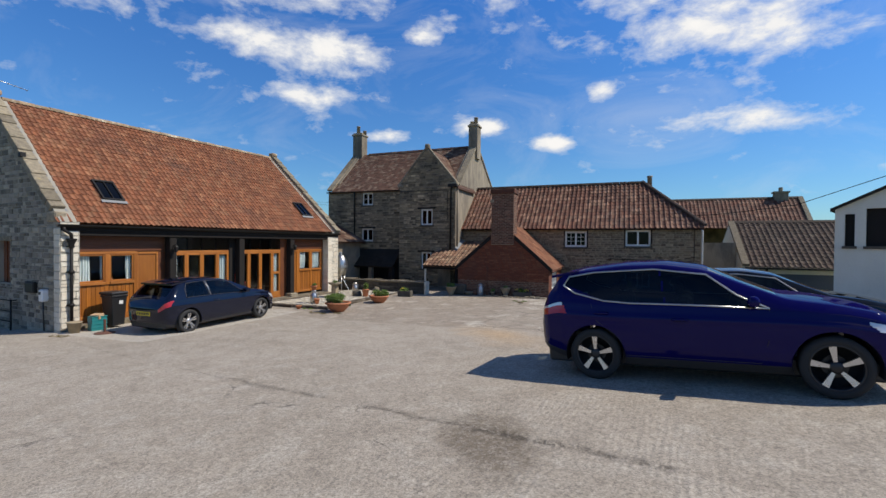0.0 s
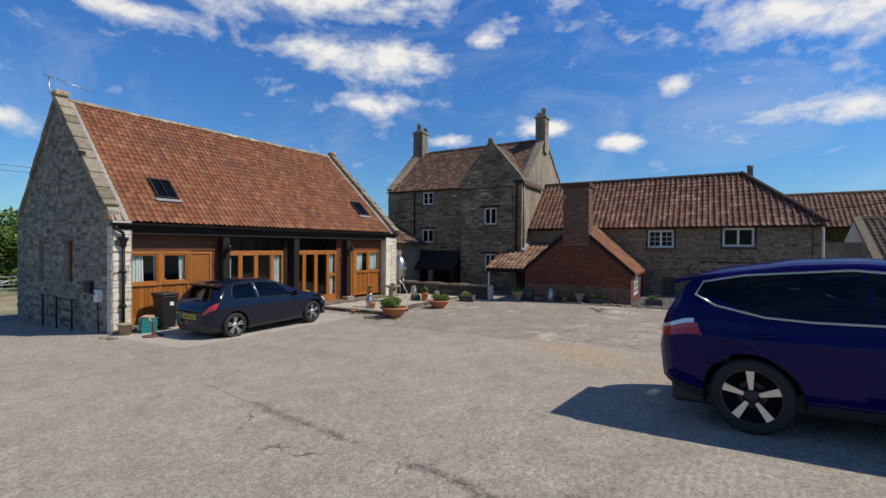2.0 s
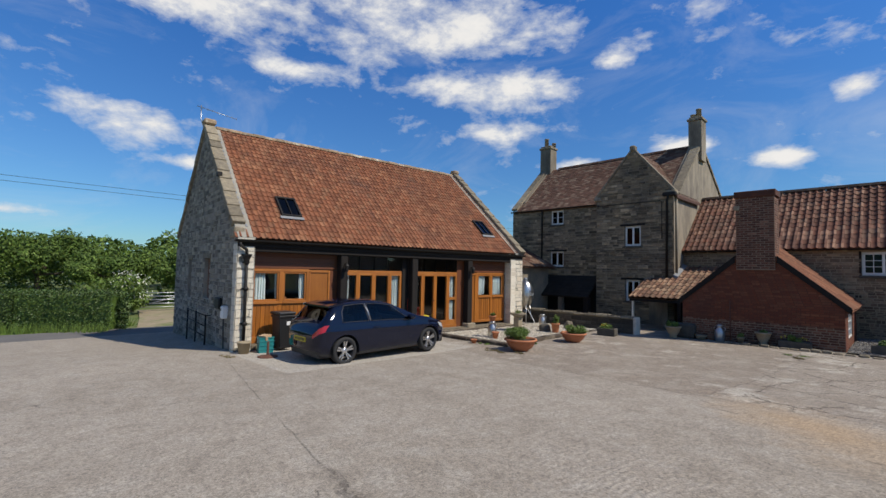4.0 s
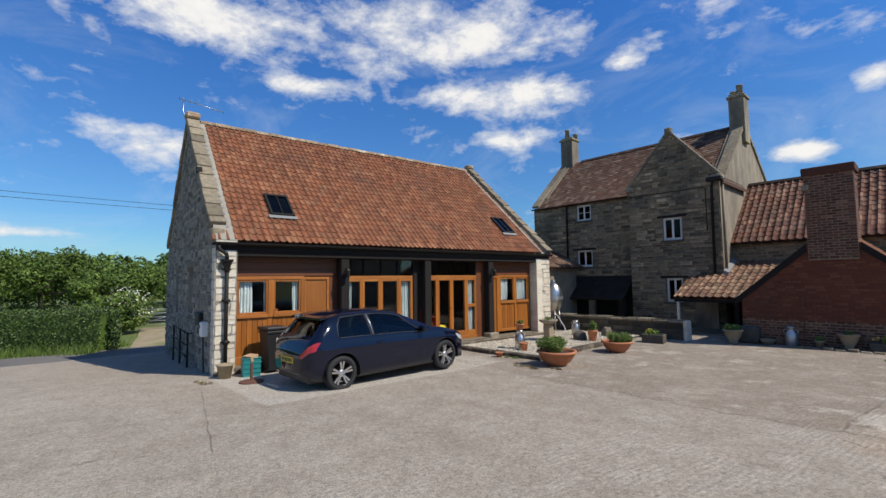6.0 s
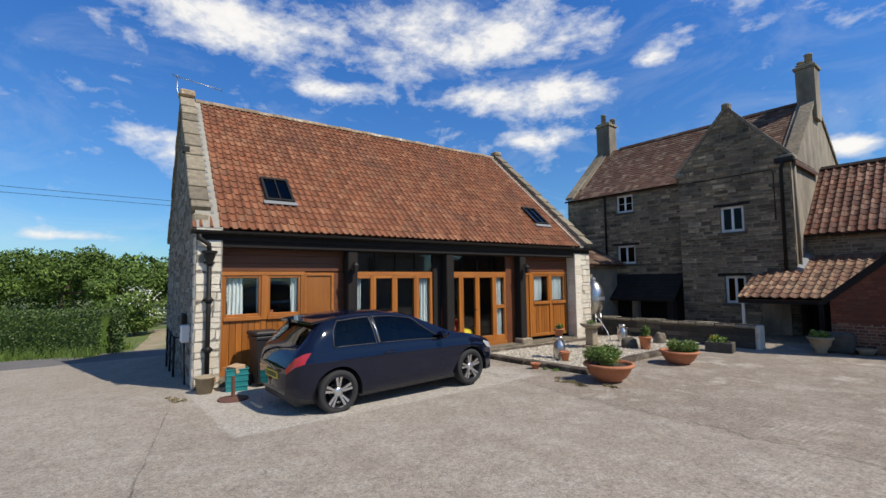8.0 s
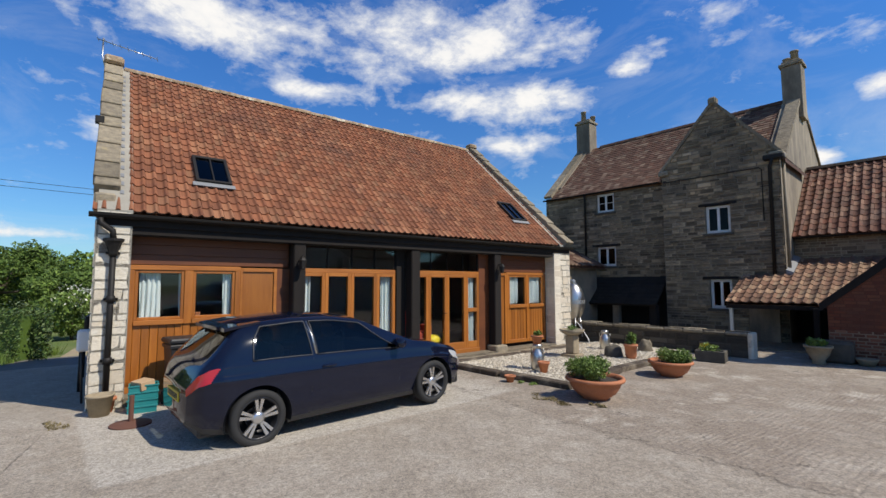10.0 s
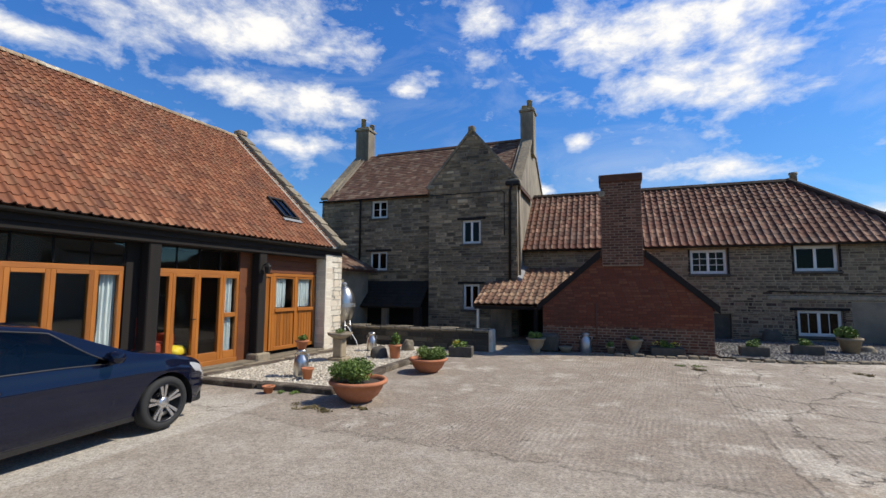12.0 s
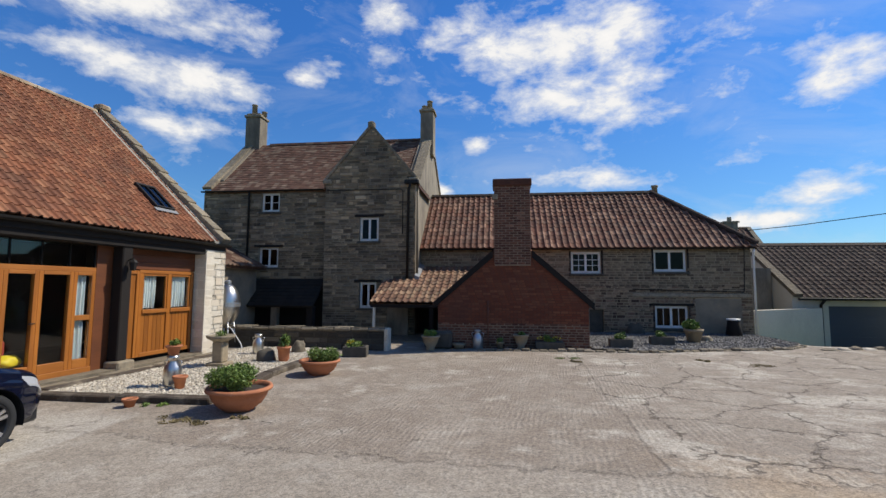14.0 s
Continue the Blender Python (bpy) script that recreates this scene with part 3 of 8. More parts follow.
def roll_tile(w, l, t=0.018, seg=8, rise=0.036):
    """A tile with one narrow steep roll and a flat pan."""
    xs = [0.0, 0.18, 0.46, 0.56, 0.68, 0.78, 0.88, 0.97, 1.0]
    up = [0.002, -0.006, -0.004, 0.004, 0.75 * rise, rise, 0.75 * rise, 0.1 * rise, 0.002]
    vs, fs = [], []
    for y, lift in ((0.0, 0.0), (l, 0.024), (l, 0.024 - t - 0.012)):
        vs += [(x * w, y, p + lift) for x, p in zip(xs, up)]
    k = seg + 1
    for j in range(2):
        fs += [(j * k + i, j * k + i + 1, (j + 1) * k + i + 1, (j + 1) * k + i) for i in range(seg)]
    return vs, fs


def flat_tile(w, l, t=0.014):
    vs = [(0.003, 0, 0), (w - 0.003, 0, 0), (w - 0.003, l, 0.016), (0.003, l, 0.016), (0.003, l, 0.016 - t), (w - 0.003, l, 0.016 - t)]
    return vs, [(0, 1, 2, 3), (3, 2, 5, 4)]


def tiles(parent, name, material, o, u, d, length, slope, tw, gauge, form=pantile, keep=None, near=(0, 0), parts=300, seed=0, jig=0.006, sag=0.0):
    LATER.append(("tiles", parent, name, material, Vector(o) - shift_of(parent), Vector(u), Vector(d), length, slope, tw, gauge, form, keep, near, parts, seed, jig, sag))


def lay_tiles(parent, name, material, o, u, d, length, slope, tw, gauge, form, keep, near, parts, seed, jig, sag):
    """Rows of separate tiles on a roof plane from its top-left corner o, along u and down d."""
    rnd = random.Random(seed)
    nz = u.cross(d).normalized()
    if nz.z < 0:
        nz = -nz
    basis = Matrix((u, d, nz)).transposed().to_4x4()
    nx, ny = max(1, round(length / tw)), max(1, round(slope / gauge))
    tw, gauge = length / nx, slope / ny
    vs, fs = form(tw * 1.0, gauge * 1.12)
    me = bpy.data.meshes.new(name)
    me.from_pydata(vs, [], fs)
    me.materials.append(material)
    cells = [(i, j) for j in range(ny) for i in range(nx) if keep is None or keep((i + 0.5) * tw, (j + 0.5) * gauge)]
    cells.sort(key=lambda c: (c[0] * tw - near[0]) ** 2 + (c[1] * gauge - near[1]) ** 2)
    verts, faces = [], []
    for q, (i, j) in enumerate(cells):
        dip = sag * math.sin(math.pi * (i + 0.5) / nx) * math.sin(math.pi * (j + 0.5) / ny)
        m = Matrix.Translation(o) @ basis @ Matrix.Translation((i * tw + rnd.gauss(0, jig * 0.5), j * gauge + rnd.gauss(0, jig), rnd.uniform(0, jig) - dip)) @ Matrix.Rotation(rnd.gauss(0, 0.012), 4, "Z")
        if q < parts:
            ob = new(name, me)
            ob.parent = parent
            ob.matrix_local = m
        else:
            s = len(verts)
            verts += [m @ Vector(v) for v in vs]
            faces += [tuple(s + k for k in f) for f in fs]
    if verts:
        joined(name + "work", material, verts, faces, parent)

# ---- ground ----


def spread(lo, hi, fine_lo, fine_hi, step):
    """Steps that are even over the middle stretch and widen towards the horizon."""
    out = [fine_lo + i * step for i in range(int(round((fine_hi - fine_lo) / step)) + 1)]
    d = step
    while out[-1] < hi:
        d *= 1.35
        out.append(min(hi, out[-1] + d))
    d = step
    while out[0] > lo:
        d *= 1.35
        out.insert(0, max(lo, out[0] - d))
    return out


def sheet(name, xs, ys, height, material, label, category):
    verts = [(x, y, height(x, y)) for y in ys for x in xs]
    k = len(xs)
    faces = [(j * k + i, j * k + i + 1, (j + 1) * k + i + 1, (j + 1) * k + i) for j in range(len(ys) - 1) for i in range(k - 1)]
    me = bpy.data.meshes.new(name)
    me.from_pydata(verts, [], faces)
    me.materials.append(material)
    for poly in me.polygons:
        poly.use_smooth = True
    return tagged(new(name, me), label, category, kind="structure")


def rough_lay(x, y):
    return lay(x, y) + 0.012 * noise.noise((x * 0.5, y * 0.5, 0)) + 0.005 * noise.noise((x * 2.1, y * 2.1, 3))


sheet("ground", spread(-1500, 1500, -40, 20, 1.0), spread(-1500, 1500, -15, 40, 1.0), lambda x, y: lay(x, y) - 0.06, GRASS,
      "rough grass and bare earth around the farmyard", "ground")


def patch(name, outline, material, label, category, lift=0.0, step=0.3, kind="structure"):
    """A sheet of ground inside an outline of corners."""
    xs = [p[0] for p in outline]
    ys = [p[1] for p in outline]
    bm = B()
    bm.faces.new([bm.verts.new((*p, 0)) for p in outline])
    for axis, lo, hi in ((0, min(xs), max(xs)), (1, min(ys), max(ys))):
        v = lo + step
        while v < hi:
            co = Vector((v, 0, 0)) if axis == 0 else Vector((0, v, 0))
            no = Vector((1, 0, 0)) if axis == 0 else Vector((0, 1, 0))
            bmesh.ops.bisect_plane(bm, geom=bm.verts[:] + bm.edges[:] + bm.faces[:], plane_co=co, plane_no=no)
            v += step
    for v in bm.verts:
        v.co.z = rough_lay(v.co.x, v.co.y) + lift
    for f in bm.faces:
        if f.normal.z < 0:
            f.normal_flip()
    me = bpy.data.meshes.new(name)
    bm.to_mesh(me)
    bm.free()
    me.materials.append(material)
    for poly in me.polygons:
        poly.use_smooth = True
    return tagged(new(name, me), label, category, kind=kind)


patch("pavement", [(-24.5, -9), (14, -9), (14, 22.0), (4.6, 22.6), (3.3, 25.6), (-18, 25.6), (-18, 17), (-20, 9.6), (-23.6, 9.0)], YARD,
      "worn tamped concrete farmyard with cracks and rusty run-off", "yard", step=0.45)
patch("road", [(-27.0, -12), (-24.48, -12), (-23.58, 9.0), (-20, 9.62), (-20, 12), (-26.2, 11.4), (-26.2, 7.2)], ASPHALT, "grey asphalt lane running past the hedge", "lane",
      0.0, 0.6)

patch("ground_track", [(-26.22, 7.75), (-26.22, 11.0), (-35.5, 13.0), (-35.5, 9.4), (-30.5, 8.6)], SAND, "bare sandy track leading to the field gate", "track", 0.0, 0.6)

# ---- barn ----
LEAN_B = radians(4.53)
EU = Vector((math.sin(LEAN_B), math.cos(LEAN_B), 0))
EV = Vector((-EU.y, EU.x, 0))
BARN = Matrix.Translation((-14.21, 7.75, 0)) @ Matrix((EU, EV, (0, 0, 1))).transposed().to_4x4()
BL, BD, EAVE, RIDGE = 11.45, 8.9, 2.02, 6.07   # length, depth, heights
barn = thing("barn", BARN, "long stone barn with orange pantile roof and glazed timber front", "barn")
U, V = Vector((1, 0, 0)), Vector((0, 1, 0))


def barn_top(v):
    return EAVE + (RIDGE - EAVE) * (1 - abs(v - BD / 2) / (BD / 2)) + 0.08


GABLE_HOLES = [(2.95, 3.75, 0.28, 1.55), (5.75, 6.3, 0.16, 1.53), (4.08, 4.32, 3.0, 3.95)]
bm = wall_slab(B(), (0, 0, 0), V, -U, 0.45, 0.0, BD, barn_top, -1.75, GABLE_HOLES, (BD / 2,))
gable = part("wall", bm, MORTAR_BARN, barn, "grey lias rubble gable wall")
stones(gable, "stone", STONE_BARN, (0, 0, 0), V, -U, lambda z: [(max(0.36, 0.02 + (z - EAVE) * BD / 2 / (RIDGE - EAVE) + 0.1), BD - max(0.02, (z - EAVE) * BD / 2 / (RIDGE - EAVE) + 0.1))],
       -1.7, RIDGE - 0.15, (0.07, 0.17), (0.12, 0.4), (0.006, 0.035), GABLE_HOLES, (2.0, 0.5), seed=3)
part("wall", wall_slab(B(), (BL, 0, 0), V, U, 0.45, 0.0, BD, barn_top, -1.2, (), (BD / 2,)), MORTAR_BARN, barn, "grey rubble far gable wall")
part("wall", wall_slab(B(), (0, BD, 0), U, V, 0.45, 0.45, BL - 0.45, lambda u: EAVE, -1.6), MORTAR_BARN, barn, "grey rubble back wall")


def pier(u0, u1, seed):
    bm = box(B(), u0, u1, 0.0, 0.42, -1.1, EAVE - 0.12)
    p = part("pier", bm, QUOIN, barn, "limewashed stone pier")
    stones(p, "quoin", QUOIN, (u0, 0, 0), U, -V, lambda z: [(0.0, u1 - u0)], -1.0, EAVE - 0.12, (0.09, 0.24), (0.16, 0.48), (0.0005, 0.003), seed=seed, parts=80, gap=0.001)
    return p


p1 = pier(0.0, 0.44, 11)
stones(p1, "quoin", QUOIN, (0, 0, 0), V, -U, lambda z: [(0.0, 0.34)], -1.05, EAVE - 0.12, (0.12, 0.26), (0.2, 0.36), (0.018, 0.024), seed=13, parts=40, gap=0.002)
p2 = pier(10.72, BL, 12)
stones(p2, "quoin", QUOIN, (10.72, 0, 0), V, -U, lambda z: [(0.0, 0.34)], -0.8, EAVE - 0.12, (0.15, 0.28), (0.2, 0.36), (0.004, 0.016), seed=14, parts=40)

# floor, back of the room, and beams inside; room shade is put into their colours
part("floor", box(B(), 0.45, BL - 0.45, 0.45, BD - 0.45, -0.86, -0.72), INSIDE_DARK, barn, "barn floor coloured near-black for the unlit room")
part("partition", box(B(), 0.45, BL - 0.45, 4.2, 4.3, -0.72, EAVE), INSIDE, barn, "plain partition inside, coloured dark for the unlit room")

# roof: a shell of two slopes, tiles on the front
SL = Vector((0, -BD / 2, -(RIDGE - EAVE)))
slope_len = SL.length
DOWN = SL.normalized()
NRM = Vector((0, -(RIDGE - EAVE), BD / 2)).normalized()
bm = B()
over = -0.12
top, foot = Vector((0.35, BD / 2, RIDGE)), Vector((0.35, BD / 2, RIDGE)) + DOWN * (slope_len + over)
top, foot = top - NRM * 0.05, foot - NRM * 0.05
prism(bm, [top, foot, foot - NRM * 0.08, top - NRM * 0.08], (BL - 0.7, 0, 0))
top2 = Vector((0.35, BD / 2, RIDGE))
foot2 = Vector((0.35, BD + 0.1, EAVE - 0.1))
prism(bm, [top2, foot2, foot2 - Vector((0, 0, 0.12)), top2 - Vector((0, 0, 0.12))], (BL - 0.7, 0, 0))
barn_roof = part("roof", bm, TILE_BARN, barn, "orange clay pantile roof slope")
LIGHTS = [(1.41, 0.63), (9.84, 0.60)]   # rooflights: along the barn, width


def barn_keep(x, d):
    u = x + 0.3
    return not any(a + 0.03 < u < a + w - 0.03 and slope_len - 2.08 < d < slope_len - 1.12 for a, w in LIGHTS)


tiles(barn_roof, "pantile", TILE_BARN, Vector((0.3, BD / 2, RIDGE + 0.02)) + NRM * 0.012, U, DOWN, BL - 0.6, slope_len - 0.08, 0.165, 0.262, form=roll_tile, near=(2.0, 5.0), keep=barn_keep, seed=21, jig=0.004, sag=0.03)
tiles(barn_roof, "pantile", TILE_BARN, Vector((-0.06, BD / 2, RIDGE + 0.02)) + NRM * 0.012 + DOWN * (slope_len - 0.4), U, DOWN, 0.36, 0.32, 0.165, 0.32, form=roll_tile, parts=4, seed=22, jig=0.003)
# half-round ridge tiles bedded in mortar
for i in range(26):
    bm = B()
    x0 = 0.3 + i * (BL - 0.6) / 26
    w = (BL - 0.6) / 26 - 0.006
    r = 0.125 + 0.008 * math.sin(i * 2.7)
    arc = [(BD / 2 + r * math.cos(math.pi * k / 8), RIDGE - 0.01 + r * 0.95 * math.sin(math.pi * k / 8)) for k in range(9)]
    prism(bm, [(x0, y, z) for y, z in arc], (w, 0, 0))
    part("ridge_tile", bm, RIDGE_PALE, barn_roof)
# coping stones on both gables, each lapping over the next, with stepped lead beside the tiles
rc = random.Random(9)
for u0, u1, hgt, short in ((-0.08, 0.27, 0.14, 0.62), (BL - 0.24, BL + 0.08, 0.19, 0.04)):
    for side in (-1, 1):
        d = Vector((0, side * BD / 2, -(RIDGE - EAVE))).normalized()
        nn = Vector((0, side * (RIDGE - EAVE), BD / 2)).normalized()
        run, at = slope_len - short, 0.0
        while at < run - 0.05:
            step = min(rc.uniform(0.42, 0.78), run - at)
            if run - at - step < 0.25:
                step = run - at
            a, b = Vector((0, BD / 2, RIDGE)) + d * at, Vector((0, BD / 2, RIDGE)) + d * (at + step + 0.02)
            e = rc.uniform(-0.012, 0.012)
            bm = prism(B(), [Vector((u0 + e, a.y, a.z)) - nn * 0.06, Vector((u0 + e, b.y, b.z)) - nn * 0.06, Vector((u0 + e, b.y, b.z)) + nn * (hgt + 0.022), Vector((u0 + e, a.y, a.z)) + nn * (hgt - 0.018)], (u1 - u0, 0, 0))
            bmesh.ops.bevel(bm, geom=bm.edges[:], offset=0.014, segments=1, affect="EDGES", profile=0.5)
            part("coping_stone", bm, COPING, barn)
            at += step
    part("coping_stone", box(B(), u0 - 0.02, u1 + 0.02, BD / 2 - 0.17, BD / 2 + 0.17, RIDGE + 0.1, RIDGE + 0.30, 0.05), RIDGE_PALE, barn, "yellow-lichened apex stone")
foot = Vector((0, BD / 2, RIDGE)) + DOWN * (slope_len - 0.62)
part("kneeler", box(B(), -0.06, 0.22, foot.y - 0.30, foot.y + 0.2, foot.z - 0.34, foot.z - 0.06, 0.03), COPING, barn, "worn kneeler stone at the eave")
for k in range(20):
    a = Vector((0.272, BD / 2, RIDGE)) + DOWN * (0.25 + k * 0.262)
    b = a + DOWN * 0.285
    part("flashing", prism(B(), [a + NRM * 0.045, b + NRM * 0.072, b + NRM * 0.064, a + NRM * 0.037], (0.055, 0, 0)), LEAD, barn, "stepped lead soaker")
# eaves beam, gutter and downpipe
part("eaves_beam", box(B(), 0.44, 10.72, 0.03, 0.3, EAVE - 0.30, EAVE - 0.05, 0.015), BLACK_WOOD, barn, "blackened eaves beam")
bm = B()
for s in range(6):
    a0, a1 = math.pi * (1 + s / 6), math.pi * (1 + (s + 1) / 6)
    for r0 in (0.075, 0.068):
        bm.faces.new([bm.verts.new((x, -0.07 + r0 * math.cos(a), EAVE + 0.01 + r0 * math.sin(a))) for x, a in ((-0.1, a0), (BL + 0.05, a0), (BL + 0.05, a1), (-0.1, a1))])
bmesh.ops.remove_doubles(bm, verts=bm.verts, dist=0.0005)
part("gutter", bm, IRON, barn, "black half-round gutter")
part("fascia", box(B(), 0.0, BL - 0.02, -0.012, 0.022, EAVE - 0.17, EAVE - 0.03, 0.006), BLACK_WOOD, barn, "black fascia board")
bm = tube(B(), [(0.04, -0.085, EAVE - 0.07), (0.05, -0.085, EAVE - 0.15), (0.2, -0.1, EAVE - 0.26), (0.22, -0.09, EAVE - 0.42)], 0.045)
tube(bm, [(0.22, -0.08, EAVE - 0.40), (0.22, -0.08, -0.85)], 0.042)
for z in (EAVE - 0.60, 0.72, -0.2):
    lathe(bm, [(0.042, z - 0.05), (0.058, z - 0.05), (0.058, z + 0.05), (0.042, z + 0.05)], 12, Matrix.Translation((0.22, -0.08, 0)))
    box(bm, 0.13, 0.31, -0.05, 0.0, z - 0.02, z + 0.02)
dp = part("downpipe", bm, IRON, barn, "black cast-iron downpipe with a swan neck", True)
bm = lathe(B(), [(0.055, -0.62), (0.07, -0.56), (0.11, -0.44), (0.135, -0.42), (0.135, -0.38), (0.11, -0.38)], 8, Matrix.Translation((0.22, -0.08, EAVE + 0.0)))
part("hopper", bm, IRON, dp, "cast-iron rainwater hopper")

# rooflights
for a, w in LIGHTS:
    o = Vector((a, BD / 2, RIDGE)) + DOWN * (slope_len - 2.1) + NRM * 0.02
    m = Matrix.Translation(o) @ Matrix((U, DOWN, NRM)).transposed().to_4x4()
    bm = B()
    h = 0.95
    for x0, x1, y0, y1 in ((0, w, 0, 0.07), (0, w, h - 0.05, h), (0, 0.06, 0.07, h - 0.05), (w - 0.06, w, 0.07, h - 0.05), (w / 2 - 0.015, w / 2 + 0.015, 0.07, h - 0.05)):
        box(bm, x0, x1, y0, y1, 0.0, 0.11, 0.008)
    bm.transform(m)
    rl = part("rooflight", bm, IRON, barn, "dark framed rooflight set in the tiles")
    bm = box(B(), 0.06, w - 0.06, 0.07, h - 0.05, 0.06, 0.075)
    bm.transform(m)
    part("pane", bm, DARK_PANE, rl)
    # near-black sheet below the glass paints the unlit room
    bm = box(B(), 0.05, w - 0.05, 0.07, h - 0.05, -0.1, -0.02)
    bm.transform(m)
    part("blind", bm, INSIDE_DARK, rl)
    bm = box(B(), -0.05, w + 0.05, h, h + 0.12, 0.05, 0.065)
    bm.transform(m)
    part("flashing", bm, LEAD, rl, "pale lead flashing")

# timber front
FV = 0.35          # the face of the timber front
FB, FT = -0.70, 1.24


def bar(u0, u1, z0, z1, v0=FV - 0.03, v1=FV + 0.06, bm=None):
    return box(bm or B(), u0, u1, v0, v1, z0, z1, 0.006)


def pane(u0, u1, z0, z1, parent, v=FV + 0.02):
    ob = part("pane", box(B(), u0, u1, v, v + 0.008, z0, z1), PANE, parent)
    ob.visible_shadow = False
    return ob


def curtain(u0, u1, z0, z1, v=FV + 0.10, parent=None):
    n = max(6, int((u1 - u0) / 0.012))
    bm = B()
    cols = []
    for i in range(n + 1):
        u = u0 + (u1 - u0) * i / n
        off = 0.028 * math.sin(i * 1.05) + 0.01 * math.sin(i * 0.37)
        cols.append([bm.verts.new((u + 0.02 * math.sin(z * 3 + i) * (z1 - z) / (z1 - z0), v + off, z)) for z in (z0, (z0 + z1) / 2, z1)])
    for a, b in zip(cols, cols[1:]):
        for j in range(2):
            bm.faces.new((a[j], b[j], b[j + 1], a[j + 1]))
    return part("curtain", bm, CURTAIN, parent or barn, "pale blue gathered curtain", True)


def boards(u0, u1, z0, z1, n, parent, material=OAK, v=FV):
    w = (u1 - u0) / n
    for i in range(n):
        part("board", box(B(), u0 + i * w + 0.003, u0 + (i + 1) * w - 0.003, v + random.uniform(0, 0.003), v + 0.025, z0, z1, 0.005), material, parent)


# upper boarding behind the eaves beam, over the two end bays
for k in range(4):
    z = FT + 0.03 + k * 0.165
    part("weatherboard", box(B(), 0.44, 3.02, FV - 0.012 + 0.003 * k, FV + 0.03, z, z + 0.162, 0.004), BROWN, barn)
    part("weatherboard", box(B(), 8.62, 10.72, FV - 0.012 + 0.003 * k, FV + 0.03, z, z + 0.162, 0.004), BROWN, barn)
# first bay: a pair of windows over vertical boards, and a plain door
w1 = part("window", bar(0.44, 2.14, FT - 0.06, FT + 0.02), OAK_H, barn, "orange-stained timber window pair")
for a, b, c, d in ((0.44, 0.53, FB, FT - 0.06), (1.24, 1.37, 0.27, FT - 0.06), (2.05, 2.14, FB, FT - 0.06)):
    part("frame_post", bar(a, b, c, d), OAK, w1)
for a, b in ((0.53, 1.24), (1.37, 2.05)):
    part("sill", bar(a, b, 0.27, 0.35, FV - 0.05), OAK_H, w1)
    for p, q, r, s in ((a, a + 0.05, 0.35, FT - 0.06), (b - 0.05, b, 0.35, FT - 0.06), (a + 0.05, b - 0.05, FT - 0.11, FT - 0.06), (a + 0.05, b - 0.05, 0.35, 0.40)):
        part("casement_rail", bar(p, q, r, s, FV - 0.01, FV + 0.05), OAK, w1)
    pane(a + 0.05, b - 0.05, 0.40, FT - 0.11, w1)
boards(0.53, 1.24, FB + 0.08, 0.27, 6, w1)
boards(1.24, 2.05, FB + 0.08, 0.27, 7, w1)
part("plinth_board", bar(0.44, 2.14, FB - 0.1, FB + 0.08), OAK_H, w1)
curtain(0.60, 0.90, 0.36, FT - 0.1)
curtain(1.16, 1.22, 0.36, FT - 0.1)
curtain(1.86, 2.02, 0.36, FT - 0.1)
d1 = part("door", box(B(), 2.18, 2.74, FV, FV + 0.05, FB - 0.08, FT - 0.07, 0.008), OAK, barn, "plain orange timber door")
for a, b, c, d in ((2.14, 2.18, FB - 0.1, FT), (2.74, 2.80, FB - 0.1, FT), (2.18, 2.74, FT - 0.07, FT)):
    part("door_frame", bar(a, b, c, d), OAK_H, d1)
part("fill_panel", box(B(), 2.80, 3.05, FV, FV + 0.04, FB - 0.1, FT), BROWN, barn, "brown boarded strip beside the post")
# middle bays of glazing
part("dark_reveal", box(B(), 5.5, 5.74, FV - 0.02, FV + 0.05, FB - 0.1, EAVE - 0.26), BLACK_WOOD, barn, "blackened timber between the bays")
part("dark_reveal", box(B(), 8.03, 8.38, FV - 0.02, FV + 0.05, FB - 0.1, EAVE - 0.30), BROWN, barn, "brown boarding beside the post")


def top_lights(u0, u1, n):
    z0, z1 = FT + 0.03, EAVE - 0.27
    tl = part("window", bar(u0, u1, z1 - 0.04, z1, FV), BLACK_WOOD, barn, "row of dark fixed top lights")
    w = (u1 - u0) / n
    for i in range(n + 1):
        u = u0 + i * w
        part("glazing_bar", bar(u - 0.012 + (0.012 if i == 0 else 0) - (0.012 if i == n else 0), u + 0.012 + (0.012 if i == 0 else 0) - (0.012 if i == n else 0), z0, z1 - 0.04, FV), BLACK_WOOD, tl)
    for i in range(n):
        pane(u0 + i * w + 0.013, u0 + (i + 1) * w - 0.013, z0, z1 - 0.04, tl)


